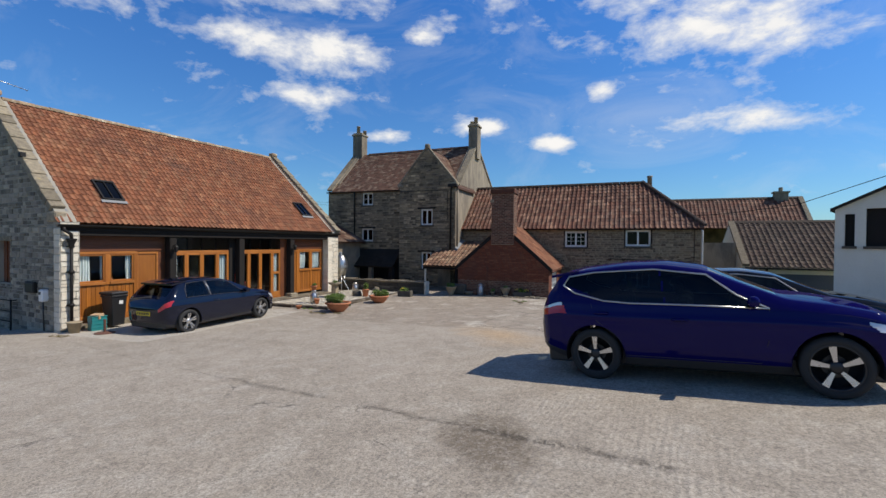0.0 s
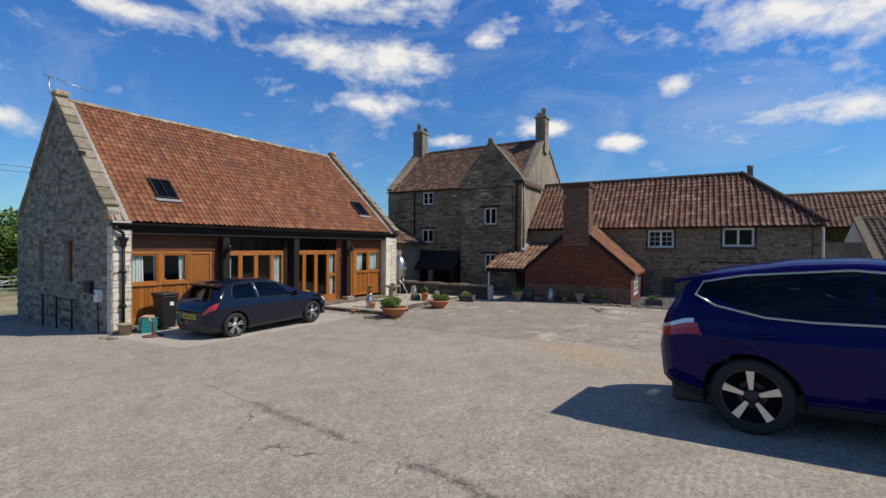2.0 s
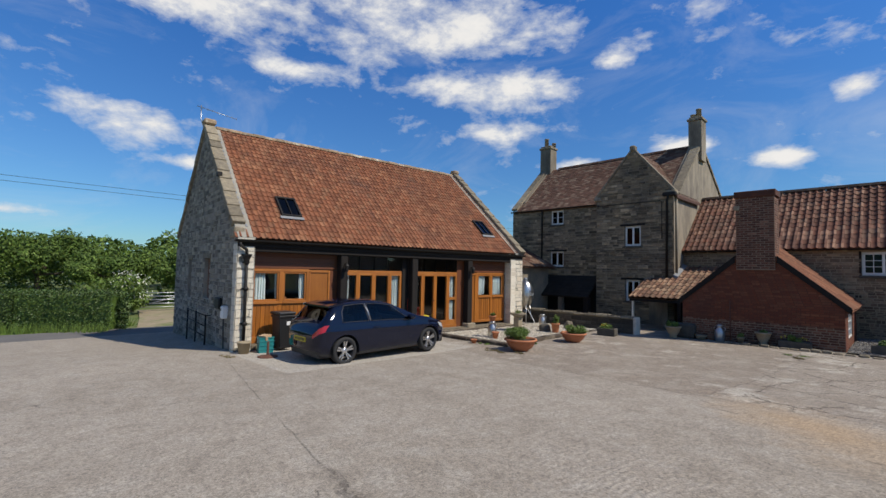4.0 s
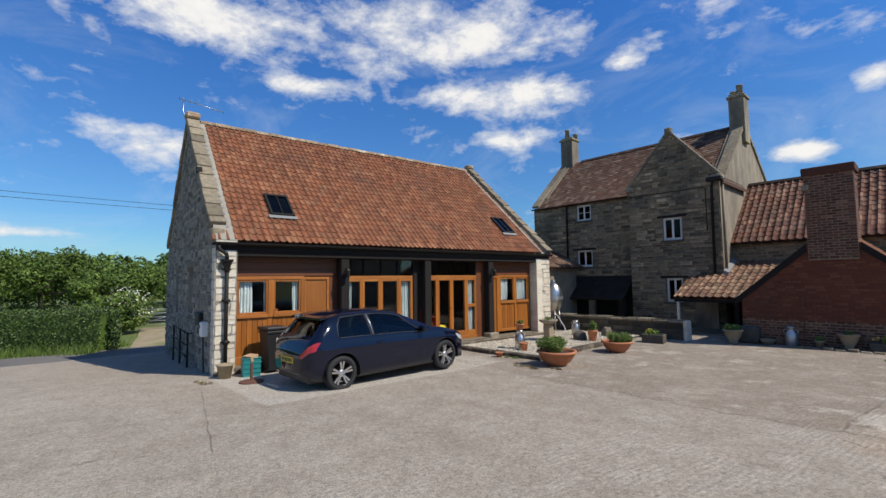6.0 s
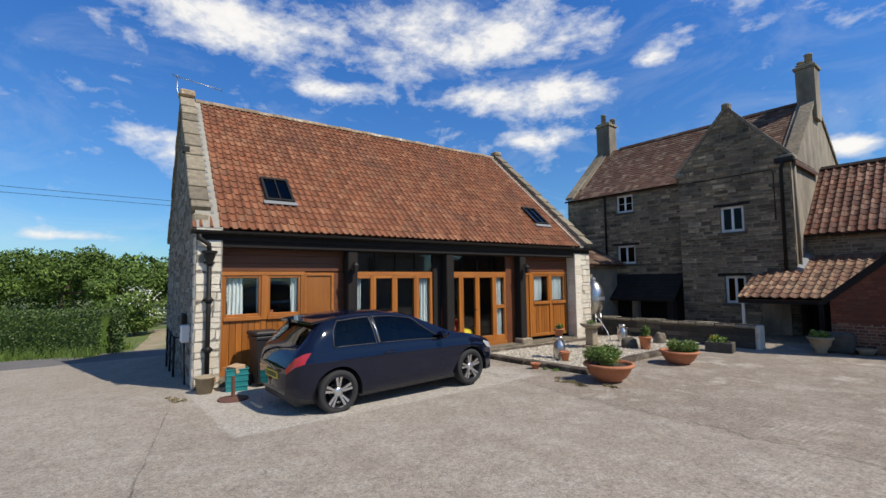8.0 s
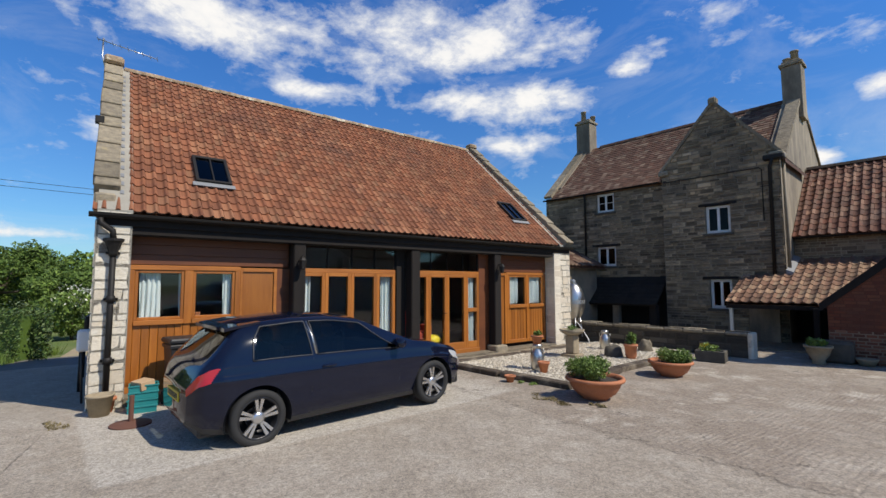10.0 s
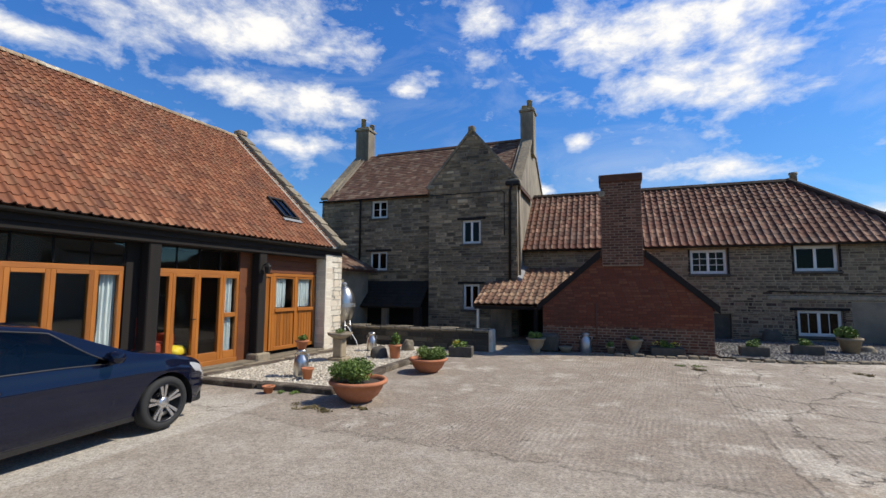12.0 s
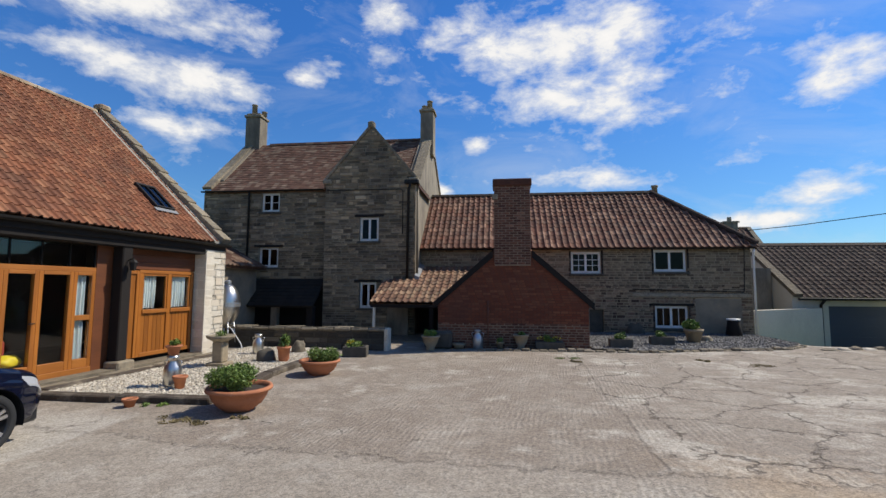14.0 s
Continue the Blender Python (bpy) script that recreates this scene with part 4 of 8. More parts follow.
def glazed(u0, u1, leaves, split_last=False, low=FB, sill=None):
    """A run of tall glazed leaves under one head rail."""
    g = part("glazed_door", bar(u0, u1, FT - 0.07, FT + 0.02), OAK_H, barn, "orange timber framed glazed doors")
    part("threshold", bar(u0, u1, low - 0.12, low, FV - 0.05), OAK_H, g)
    for a, b in leaves:
        lf = part("leaf", bar(a, a + 0.075, low, FT - 0.07), OAK, g)
        part("stile", bar(b - 0.075, b, low, FT - 0.07), OAK, lf)
        part("rail", bar(a + 0.075, b - 0.075, FT - 0.14, FT - 0.07), OAK_H, lf)
        part("rail", bar(a + 0.075, b - 0.075, low, low + 0.17), OAK_H, lf)
        pane(a + 0.075, b - 0.075, low + 0.17, FT - 0.14, lf)
        if split_last and (a, b) == leaves[-1]:
            part("rail", bar(a + 0.075, b - 0.075, 0.22, 0.32), OAK_H, lf)
        if split_last and (a, b) == leaves[1]:
            bm = tube(B(), [(b - 0.05, FV - 0.03, 0.22), (b - 0.05, FV - 0.08, 0.22), (b - 0.16, FV - 0.08, 0.22)], 0.01)
            part("handle", bm, IRON, lf, "dark lever handle", True)
    return g


top_lights(3.28, 5.5, 4)
glazed(3.28, 5.46, [(3.28, 3.78), (3.78, 4.36), (4.36, 4.98), (4.98, 5.46)])
top_lights(5.98, 8.03, 4)
glazed(5.98, 8.02, [(5.98, 6.40), (6.40, 6.96), (6.96, 7.58), (7.58, 8.02)], True)
curtain(3.36, 3.50, FB + 0.05, FT - 0.1)
curtain(5.14, 5.40, FB + 0.05, FT - 0.1)
curtain(6.03, 6.10, FB + 0.05, FT - 0.1)
curtain(7.70, 7.92, FB + 0.05, FT - 0.1)
# last bay: a narrow door and a pair of windows over boards
d2 = part("door", box(B(), 8.70, 8.98, FV, FV + 0.05, FB, FT - 0.08, 0.006), OAK, barn, "narrow orange boarded door")
for a, b in ((8.62, 8.70), (8.98, 9.05)):
    part("door_frame", bar(a, b, FB, FT), OAK, d2)
part("door_frame", bar(8.70, 8.98, FT - 0.08, FT), OAK_H, d2)
w2 = part("window", bar(9.05, 10.66, FT - 0.06, FT + 0.02), OAK_H, barn, "orange-stained timber window pair over boarding")
for a, b in ((9.05, 9.15), (9.85, 9.95), (10.58, 10.66)):
    part("frame_post", bar(a, b, FB, FT - 0.06), OAK, w2)
for a, b in ((9.15, 9.85), (9.95, 10.58)):
    part("sill", bar(a, b, 0.27, 0.36, FV - 0.05), OAK_H, w2)
    for p, q in ((a, a + 0.045), (b - 0.045, b)):
        part("casement_rail", bar(p, q, 0.36, FT - 0.06, FV - 0.01, FV + 0.05), OAK, w2)
    part("casement_rail", bar(a + 0.045, b - 0.045, FT - 0.11, FT - 0.06, FV - 0.01, FV + 0.05), OAK_H, w2)
    pane(a + 0.045, b - 0.045, 0.36, FT - 0.11, w2)
    boards(a, b, FB + 0.09, 0.27, 6, w2)
    part("plinth_board", bar(a, b, FB, FB + 0.09), OAK_H, w2)
curtain(9.18, 9.62, 0.38, FT - 0.1)
curtain(10.08, 10.55, 0.38, FT - 0.1)
part("fill_panel", box(B(), 10.66, 10.72, FV, FV + 0.04, FB - 0.1, FT), BROWN, barn, "brown fillet beside the pier")
# black posts on pad stones
for u in (3.03, 5.74, 8.36):
    pp = part("post", box(B(), u, u + 0.24, 0.06, FV - 0.025, -0.66, EAVE - 0.26, 0.02), BLACK_WOOD, barn, "heavy blackened oak post")
    part("pad_stone", box(B(), u - 0.08, u + 0.34, -0.06, FV - 0.03, -1.0, -0.66, 0.03), COPING, pp, "grey pad stone")
part("apron", box(B(), 0.44, 10.72, -0.02, FV + 0.2, -1.05, -0.80), COPING, barn, "stone base under the timber front")


def wall_lantern(u):
    ln = thing("wall_lantern", BARN @ Matrix.Translation((u, -0.02, 1.38)), "black carriage lantern fixed to an oak post", "lamp", "lanterns on the barn")
    bm = tube(B(), [(0, 0.08, 0.05), (0, 0.0, 0.09), (0, -0.06, 0.06)], 0.012)
    part("bracket", bm, IRON, ln, smooth=True)
    part("cage", lathe(B(), [(0.04, -0.16), (0.055, -0.15), (0.075, 0.0), (0.08, 0.01)], 6, Matrix.Translation((0, -0.06, 0))), IRON, ln)
    part("cap", lathe(B(), [(0.09, 0.01), (0.05, 0.06), (0.012, 0.09), (0.012, 0.12)], 6, Matrix.Translation((0, -0.06, 0))), IRON, ln)


wall_lantern(3.15)
wall_lantern(8.48)
# shutters and lintels of the gable openings
for a, b, c, d in GABLE_HOLES[:2]:
    sh = part("window", box(B(), 0.12, 0.18, a, b, c, d, 0.005), BROWN, barn, "brown boarded shutter in the gable")
    for k in range(1, 3):
        part("shutter_bar", box(B(), 0.09, 0.12, a + (b - a) * k / 3 - 0.02, a + (b - a) * k / 3 + 0.02, c, d), BROWN, sh)
    part("lintel", box(B(), -0.035, 0.1, a - 0.12, b + 0.12, d, d + 0.16, 0.01), COPING, barn, "stone lintel")
# near-black sheet paints the dark inside the slit
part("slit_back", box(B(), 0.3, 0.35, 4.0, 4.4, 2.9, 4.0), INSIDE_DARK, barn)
bm = tube(B(), [(-0.05, BD / 2 + 0.05, RIDGE), (-0.1, BD / 2 + 0.1, RIDGE + 0.45), (-0.08, BD / 2 + 0.28, RIDGE + 0.62), (-0.08, BD / 2 + 0.3, RIDGE + 0.8)], 0.02)
aerial = thing("tv_aerial", BARN @ Matrix.Translation((0.0, BD / 2 + 0.1, RIDGE + 0.2)), "thin television aerial on the barn gable", "aerial")
bm = tube(B(), [(-0.06, 0.0, -0.2), (-0.14, 0.1, 0.15), (-0.14, 0.16, 0.62)], 0.018)
part("mast", bm, GALV, aerial, smooth=True)
part("boom", tube(B(), [(-0.25, 0.13, 0.56), (0.95, -0.15, 0.30)], 0.012), GALV, aerial, smooth=True)
for k in range(9):
    q = k / 8
    p = Vector((-0.25 + 1.2 * q, 0.13 - 0.28 * q, 0.56 - 0.26 * q))
    part("rod", tube(B(), [p + Vector((0.02, 0.13, 0)), p - Vector((0.02, 0.13, 0))], 0.006), GALV, aerial)

# ---- farmhouse ----
HX0, HX1, HY0, HYR, HY1 = -18.0, -8.9, 24.7, 27.9, 32.2
HE, HR = 4.9, 7.82
X, Y = Vector((1, 0, 0)), Vector((0, 1, 0))
house = thing("farmhouse", Matrix.Translation((-13.4, 27.9, -0.95)), "tall grey stone farmhouse with gabled wing and clay tile roof", "house", world=True)
MAIN_WIN = [(-15.45, -14.66, 3.93, 4.73), (-15.48, -14.64, 1.66, 2.49)]
WING_WIN = [(-11.06, -10.31, 2.63, 3.57), (-11.02, -10.36, 0.10, 1.08)]
hw = part("wall", wall_slab(B(), (0, HY0, 0), X, -Y, 0.5, HX0, -12.45, lambda u: HE, -1.4, MAIN_WIN), MORTAR, house, "grey rubble front wall")
stones(hw, "stone", STONE_GREY, (0, HY0, 0), X, -Y, lambda z: [(HX0, -12.45)], -0.9, HE, (0.045, 0.17), (0.09, 0.55), (0.004, 0.045), MAIN_WIN, (-14, 3), seed=31, parts=200, gap=0.018)


def wing_top(u):
    return 5.0 + (7.1 - 5.0) * (1 - abs(u + 10.67) / 1.78)


WX0, WX1, WY = -12.45, -8.9, 24.07
ww = part("wall", wall_slab(B(), (0, WY, 0), X, -Y, 0.5, WX0, WX1, wing_top, -1.4, WING_WIN, (-10.67,)), MORTAR, house, "grey coursed stone gable of the wing")
stones(ww, "stone", STONE_GREY, (0, WY, 0), X, -Y, lambda z: [(max(WX0, -10.67 - 1.78 * (7.1 - z) / 2.1), min(WX1, -10.67 + 1.78 * (7.1 - z) / 2.1))], -0.9, 6.95,
       (0.045, 0.17), (0.09, 0.55), (0.004, 0.045), WING_WIN, (-10.6, 2), seed=32, gap=0.018)
part("wall", box(B(), WX0, WX0 + 0.5, WY + 0.5, HY0 + 0.5, -1.4, 5.0), MORTAR, house, "stone return of the wing")


def side_top(v):
    if v < HY0:
        return 5.0
    return HE + (HR - HE) * (1 - abs(v - HYR) / ((HYR - HY0) if v < HYR else (HY1 - HYR))) + 0.1


part("wall", wall_slab(B(), (HX1, 0, 0), Y, X, 0.5, WY + 0.5, HY1, side_top, -1.4, (), (HY0, HYR)), RENDER_GREY, house, "weathered rendered end wall")
part("wall", box(B(), HX1 - 0.06, HX1 + 0.012, WY - 0.0, WY + 0.5, -1.4, 5.0), RENDER_GREY, house, "rendered corner strip")
part("wall", wall_slab(B(), (HX0, 0, 0), Y, -X, 0.5, HY0 + 0.5, HY1, side_top, -1.4, (), (HYR,)), MORTAR, house, "stone left end wall")
part("wall", box(B(), HX0 + 0.5, HX1 - 0.5, HY1 - 0.5, HY1, -1.4, HE), MORTAR, house, "stone back wall")
part("floor", box(B(), HX0 + 0.5, HX1 - 0.5, HY0 + 0.55, HY1 - 0.5, 3.0, 3.2), INSIDE_DARK, house, "upper floor")
part("floor", box(B(), HX0 + 0.5, HX1 - 0.5, HY0 + 0.55, HY1 - 0.5, 0.6, 0.8), INSIDE_DARK, house, "lower floor")
# roofs
hd = Vector((0, -(HYR - HY0), -(HR - HE))).normalized()
hn = Vector((0, -(HR - HE), HYR - HY0)).normalized()
hlen = math.hypot(HYR - HY0, HR - HE)
bm = B()
a, b = Vector((HX0 + 0.3, HYR, HR)), Vector((HX0 + 0.3, HYR, HR)) + hd * (hlen + 0.12)
a, b = a - hn * 0.075, b - hn * 0.075
prism(bm, [a, b, b - hn * 0.05, a - hn * 0.05], (HX1 - HX0 - 0.6, 0, 0))
a2, b2 = Vector((HX0 + 0.3, HYR, HR)), Vector((HX0 + 0.3, HY1 + 0.15, HE - 0.12))
prism(bm, [a2, b2, b2 - Vector((0, 0, 0.12)), a2 - Vector((0, 0, 0.12))], (HX1 - HX0 - 0.6, 0, 0))
hroof = part("roof", bm, TILE_OLD, house, "weathered brown clay tile main roof")
tiles(hroof, "tile", TILE_OLD, Vector((HX0 + 0.3, HYR, HR)) + hn * 0.01, X, hd, HX1 - HX0 - 0.6, hlen + 0.16, 0.2, 0.17, form=flat_tile, near=(3, 2), parts=150, seed=33, jig=0.008, sag=0.06,
      keep=lambda x, d: not (HX0 + 0.3 + x > -10.67 - 1.9 * max(0, d - 1.1) / 3.2 and HX0 + 0.3 + x < -10.67 + 1.9 * max(0, d - 1.1) / 3.2))
bm = B()
for sgn in (-1, 1):
    a, b = Vector((-10.67, WY - 0.05 + 0.12, 7.05)), Vector((-10.67 + sgn * 1.9, WY + 0.07, 7.05 - 1.9 * 2.1 / 1.78))
    prism(bm, [a, b, b - Vector((0, 0, 0.12)), a - Vector((0, 0, 0.12))], (0, 3.2, 0))
wroof = part("roof", bm, TILE_OLD, house, "clay tile roof over the wing")
for sgn in (-1, 1):
    d = Vector((sgn * 1.78, 0, -2.1)).normalized()
    tiles(wroof, "tile", TILE_OLD, Vector((-10.67, WY + 0.2 if sgn > 0 else WY + 0.2, 7.07)), Y, d, 3.0, 2.72, 0.2, 0.17, form=flat_tile, parts=40, seed=34 + sgn)
    nn = Vector((sgn * 2.1, 0, 1.78)).normalized()
    for k in range(6):
        a = Vector((-10.67, WY - 0.06, 7.1)) + d * (2.75 * k / 6)
        b = Vector((-10.67, WY - 0.06, 7.1)) + d * (2.75 * (k + 1) / 6 - 0.01)
        part("coping_stone", prism(B(), [a, b, b + nn * 0.09, a + nn * 0.09], (0, 0.3, 0)), COPING, house)
part("finial", box(B(), -10.8, -10.54, WY - 0.1, WY + 0.2, 7.05, 7.32, 0.05), COPING, house, "worn apex stone")
for x0, x1 in ((WX0 - 0.1, WX0 + 0.25), (WX1 - 0.25, WX1 + 0.12)):
    part("kneeler", box(B(), x0, x1, WY - 0.1, WY + 0.3, 4.86, 5.05, 0.03), COPING, house, "kneeler stone")
for x0, x1 in ((HX0 - 0.06, HX0 + 0.34), (HX1 - 0.34, HX1 + 0.06)):
    for sgn in (-1, 1):
        run = HYR - HY0 if sgn < 0 else HY1 - HYR
        d = Vector((0, sgn * run, -(HR - HE))).normalized()
        nn = Vector((0, sgn * (HR - HE), run)).normalized()
        cl = math.hypot(run, HR - HE) + 0.04
        for k in range(7):
            a, b = Vector((x0, HYR, HR + 0.03)) + d * (cl * k / 7), Vector((x0, HYR, HR + 0.03)) + d * (cl * (k + 1) / 7 - 0.01)
            part("coping_stone", prism(B(), [a, b, b + nn * 0.13, a + nn * 0.13], (x1 - x0, 0, 0)), COPING, house)
for i in range(20):
    x0 = HX0 + 1.1 + i * 0.375
    bm = B()
    prism(bm, [(x0, HYR - 0.14, HR - 0.06), (x0, HYR - 0.07, HR + 0.06), (x0, HYR + 0.07, HR + 0.06), (x0, HYR + 0.14, HR - 0.06)], (0.365, 0, 0))
    part("ridge_tile", bm, TILE_OLD, hroof)


def stack(x0, x1, y0, y1, z0, z1, pots, label):
    c = part("chimney", box(B(), x0, x1, y0, y1, z0, z1 - 0.22, 0.01), RENDER_GREY, house, label)
    part("cap", box(B(), x0 - 0.06, x1 + 0.06, y0 - 0.06, y1 + 0.06, z1 - 0.22, z1 - 0.1, 0.02), COPING, c)
    part("cap", box(B(), x0 + 0.02, x1 - 0.02, y0 + 0.02, y1 - 0.02, z1 - 0.1, z1, 0.02), COPING, c)
    for px, py, ph in pots:
        part("pot", lathe(B(), [(0.13, z1 - 0.02), (0.12, z1 + ph - 0.05), (0.14, z1 + ph - 0.04), (0.14, z1 + ph), (0.09, z1 + ph)], 14, Matrix.Translation((px, py, 0))), POT_STONE, c, "buff clay pot", True)


stack(-18.05, -17.3, 27.55, 28.25, 7.0, 9.36, [(-17.75, 27.8, 0.5), (-17.35, 28.0, 0.2)], "square rendered stone chimney stack")
stack(-9.36, -8.76, 27.55, 28.25, 7.0, 9.25, [(-9.2, 27.8, 0.15), (-8.98, 27.9, 0.42)], "square rendered stone chimney stack")


def casement(parent, x0, x1, z0, z1, y, lights=2, grid=(1, 1), frame_mat=WHITE_PAINT, sill=True, lintel=True, outer=None, label="white painted casement window"):
    """A window in a wall facing -y: frame, lights with bars, panes, sill, lintel."""
    yf = y + 0.1
    w = part("window", B(), frame_mat, parent, label)
    bm = B()
    bm.from_mesh(w.data)
    for a, b, c, d in ((x0, x1, z1 - 0.05, z1), (x0, x1, z0, z0 + 0.05), (x0, x0 + 0.05, z0 + 0.05, z1 - 0.05), (x1 - 0.05, x1, z0 + 0.05, z1 - 0.05)):
        box(bm, a, b, yf, yf + 0.07, c, d, 0.005)
    bmesh.ops.translate(bm, vec=-shift_of(parent), verts=bm.verts)
    bm.to_mesh(w.data)
    bm.free()
    iw = (x1 - x0 - 0.1) / lights
    for i in range(lights):
        a, b = x0 + 0.05 + i * iw, x0 + 0.05 + (i + 1) * iw
        bm = B()
        for p, q, r, s in ((a, b, z1 - 0.09, z1 - 0.05), (a, b, z0 + 0.05, z0 + 0.10), (a, a + 0.04, z0 + 0.10, z1 - 0.09), (b - 0.04, b, z0 + 0.10, z1 - 0.09)):
            box(bm, p, q, yf - 0.012, yf + 0.04, r, s)
        for k in range(1, grid[0]):
            u = a + 0.04 + (iw - 0.08) * k / grid[0]
            box(bm, u - 0.01, u + 0.01, yf, yf + 0.03, z0 + 0.10, z1 - 0.09)
        for k in range(1, grid[1]):
            v = z0 + 0.10 + (z1 - z0 - 0.19) * k / grid[1]
            box(bm, a + 0.04, b - 0.04, yf + 0.002, yf + 0.028, v - 0.01, v + 0.01)
        light = part("casement", bm, frame_mat, w)
        pn = part("pane", box(B(), a + 0.04, b - 0.04, yf + 0.014, yf + 0.02, z0 + 0.10, z1 - 0.09), OLD_PANE, w)
        pn.visible_shadow = False
    if sill:
        part("sill", box(B(), x0 - 0.08, x1 + 0.08, y - 0.07, y + 0.12, z0 - 0.08, z0, 0.01), TROUGH, w, "dark stone sill")
    if lintel:
        part("lintel", box(B(), x0 - 0.2, x1 + 0.2, y - 0.035, y + 0.12, z1, z1 + 0.09, 0.01), BLACK_WOOD, w, "dark timber lintel")
    # flat near-black sheet paints the room's darkness behind the panes
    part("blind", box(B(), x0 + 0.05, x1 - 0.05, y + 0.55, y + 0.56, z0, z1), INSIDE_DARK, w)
    return w


casement(house, *MAIN_WIN[0], HY0, lintel=False, grid=(1, 2))
casement(house, *MAIN_WIN[1], HY0)
casement(house, *WING_WIN[0], WY)
casement(house, *WING_WIN[1], WY)
# gutters, pipes and a cable run
bm = B()
for x0, x1, y, z in ((HX0 - 0.05, WX0, HY0 - 0.14, HE - 0.08),):
    for s in range(5):
        a0, a1 = math.pi * (1 + s / 5), math.pi * (1 + (s + 1) / 5)
        bm.faces.new([bm.verts.new((x, y + 0.06 * math.cos(a), z + 0.06 * math.sin(a))) for x, a in ((x0, a0), (x1, a0), (x1, a1), (x0, a1))])
part("gutter", bm, IRON, house, "black gutter")
part("downpipe", tube(B(), [(-15.96, HY0 - 0.12, HE - 0.12), (-15.96, HY0 - 0.06, HE - 0.3), (-15.96, HY0 - 0.06, 1.2)], 0.045), IRON, house, "black downpipe", True)
part("downpipe", tube(B(), [(-9.05, WY - 0.2, 4.82), (-9.15, WY - 0.07, 4.6), (-9.18, WY - 0.07, 1.05)], 0.05), IRON, house, "black downpipe with hopper", True)
part("hopper", box(B(), -9.3, -8.75, WY - 0.22, WY - 0.02, 4.78, 4.95, 0.03), IRON, house, "dark rainwater head on a bracket")
part("downpipe", tube(B(), [(HX1 + 0.06, WY + 0.2, 4.8), (HX1 + 0.06, WY + 0.2, 1.2)], 0.04), RENDER_GREY, house, "painted pipe on the render", True)
part("cable", tube(B(), [(WX0 + 0.05, WY - 0.03, 4.62), (-9.45, WY - 0.03, 4.62), (-9.38, WY - 0.03, 4.55), (-9.38, WY - 0.03, 2.9)], 0.016), IRON, house, "dark cable run", True)
# dark lean-to along the foot of the house
shed = thing("lean_to_shed", Matrix.Translation((-15.0, 24.1, -0.95)), "low dark slated lean-to with open front against the house", "shed", world=True)
bm = prism(B(), [(-17.6, 24.66, 1.2), (-17.6, 23.5, 0.20), (-17.6, 23.5, 0.12), (-17.6, 24.66, 1.1)], (5.0, 0, 0))
sr = part("roof", bm, SLATE, shed, "dark slate roof slope")
d = Vector((0, -1.16, -1.0)).normalized()
tiles(sr, "slate", SLATE, (-17.6, 24.66, 1.21), X, d, 5.0, 1.56, 0.3, 0.2, form=flat_tile, parts=60, seed=41)
part("post", box(B(), -14.3, -14.05, 23.6, 23.85, -0.95, 0.16, 0.02), RENDER_GREY, shed, "pale rendered pillar")
part("post", box(B(), -12.9, -12.65, 23.6, 23.9, -0.95, 0.16, 0.02), BLACK_WOOD, shed)
part("post", box(B(), -17.5, -17.2, 23.6, 23.9, -0.95, 0.16, 0.02), BLACK_WOOD, shed)
# added black sheet paints the shade of the open space below the roof
part("shade_sheet", box(B(), -17.6, -12.6, 24.6, 24.64, -0.95, 1.1), BLACK_WOOD, shed, "near-black sheet standing for shade under the slates")

# ---- cottage range ----
CX0, CX1, CY0, CYR, CY1, CE, CR, CRX = -8.88, 3.42, 25.3, 28.05, 30.8, 2.5, 5.1, 0.85
cot = thing("cottage", Matrix.Translation((-2.7, 28.0, -0.85)), "low stone cottage range with half-hipped red pantile roof", "house", world=True)
CW = [(-3.02, -1.90, 1.45, 2.29), (0.01, 1.19, 1.52, 2.35), (0.0, 1.19, -0.58, 0.25), (-2.37, -1.85, -0.85, 0.09)]
cw = part("wall", wall_slab(B(), (0, CY0, 0), X, -Y, 0.5, CX0, CX1, lambda u: CE - 0.05, -1.6, CW), MORTAR_COT, cot, "patched grey and brown stone front wall")
stones(cw, "stone", STONE_COT, (0, CY0, 0), X, -Y, lambda z: [(CX0, CX1 - 0.02)], -0.85, 0.95, (0.05, 0.13), (0.09, 0.32), (0.003, 0.03), CW + [(1.45, 3.0, -0.85, 0.5)], (-0.5, 0.5), seed=51, parts=200, gap=0.02)
stones(cw, "stone", STONE_BUFF, (0, CY0, 0), X, -Y, lambda z: [(CX0, CX1 - 0.02)], 0.95, CE - 0.06, (0.06, 0.14), (0.12, 0.4), (0.002, 0.016), CW, (-0.5, 1.5), seed=53, parts=150, gap=0.014)
part("render_patch", box(B(), 1.42, 3.05, CY0 - 0.012, CY0 + 0.01, -0.85, 0.52), MORTAR, cot, "grey render patch")
part("ledge", box(B(), -0.8, 3.36, CY0 - 0.045, CY0, 0.58, 0.72, 0.015), COPING, cot, "stone string ledge")
part("wall", box(B(), CX1 - 0.5, CX1, CY0 + 0.5, CY1, -1.6, CE - 0.05), MORTAR, cot, "stone end wall")
part("wall", box(B(), CX0, CX1 - 0.5, CY1 - 0.5, CY1, -1.6, CE - 0.05), MORTAR, cot, "stone back wall")
part("floor", box(B(), CX0, CX1 - 0.5, CY0 + 0.55, CY1 - 0.5, 0.75, 0.95), INSIDE_DARK, cot, "upper floor")
bm = B()
P = {"e0": (CX0, CY0 - 0.18, CE - 0.02), "e1": (CX1 + 0.15, CY0 - 0.18, CE - 0.02), "e2": (CX1 + 0.15, CY1 + 0.18, CE - 0.02), "e3": (CX0, CY1 + 0.18, CE - 0.02), "r0": (CX0, CYR, CR), "r1": (CRX, CYR, CR)}
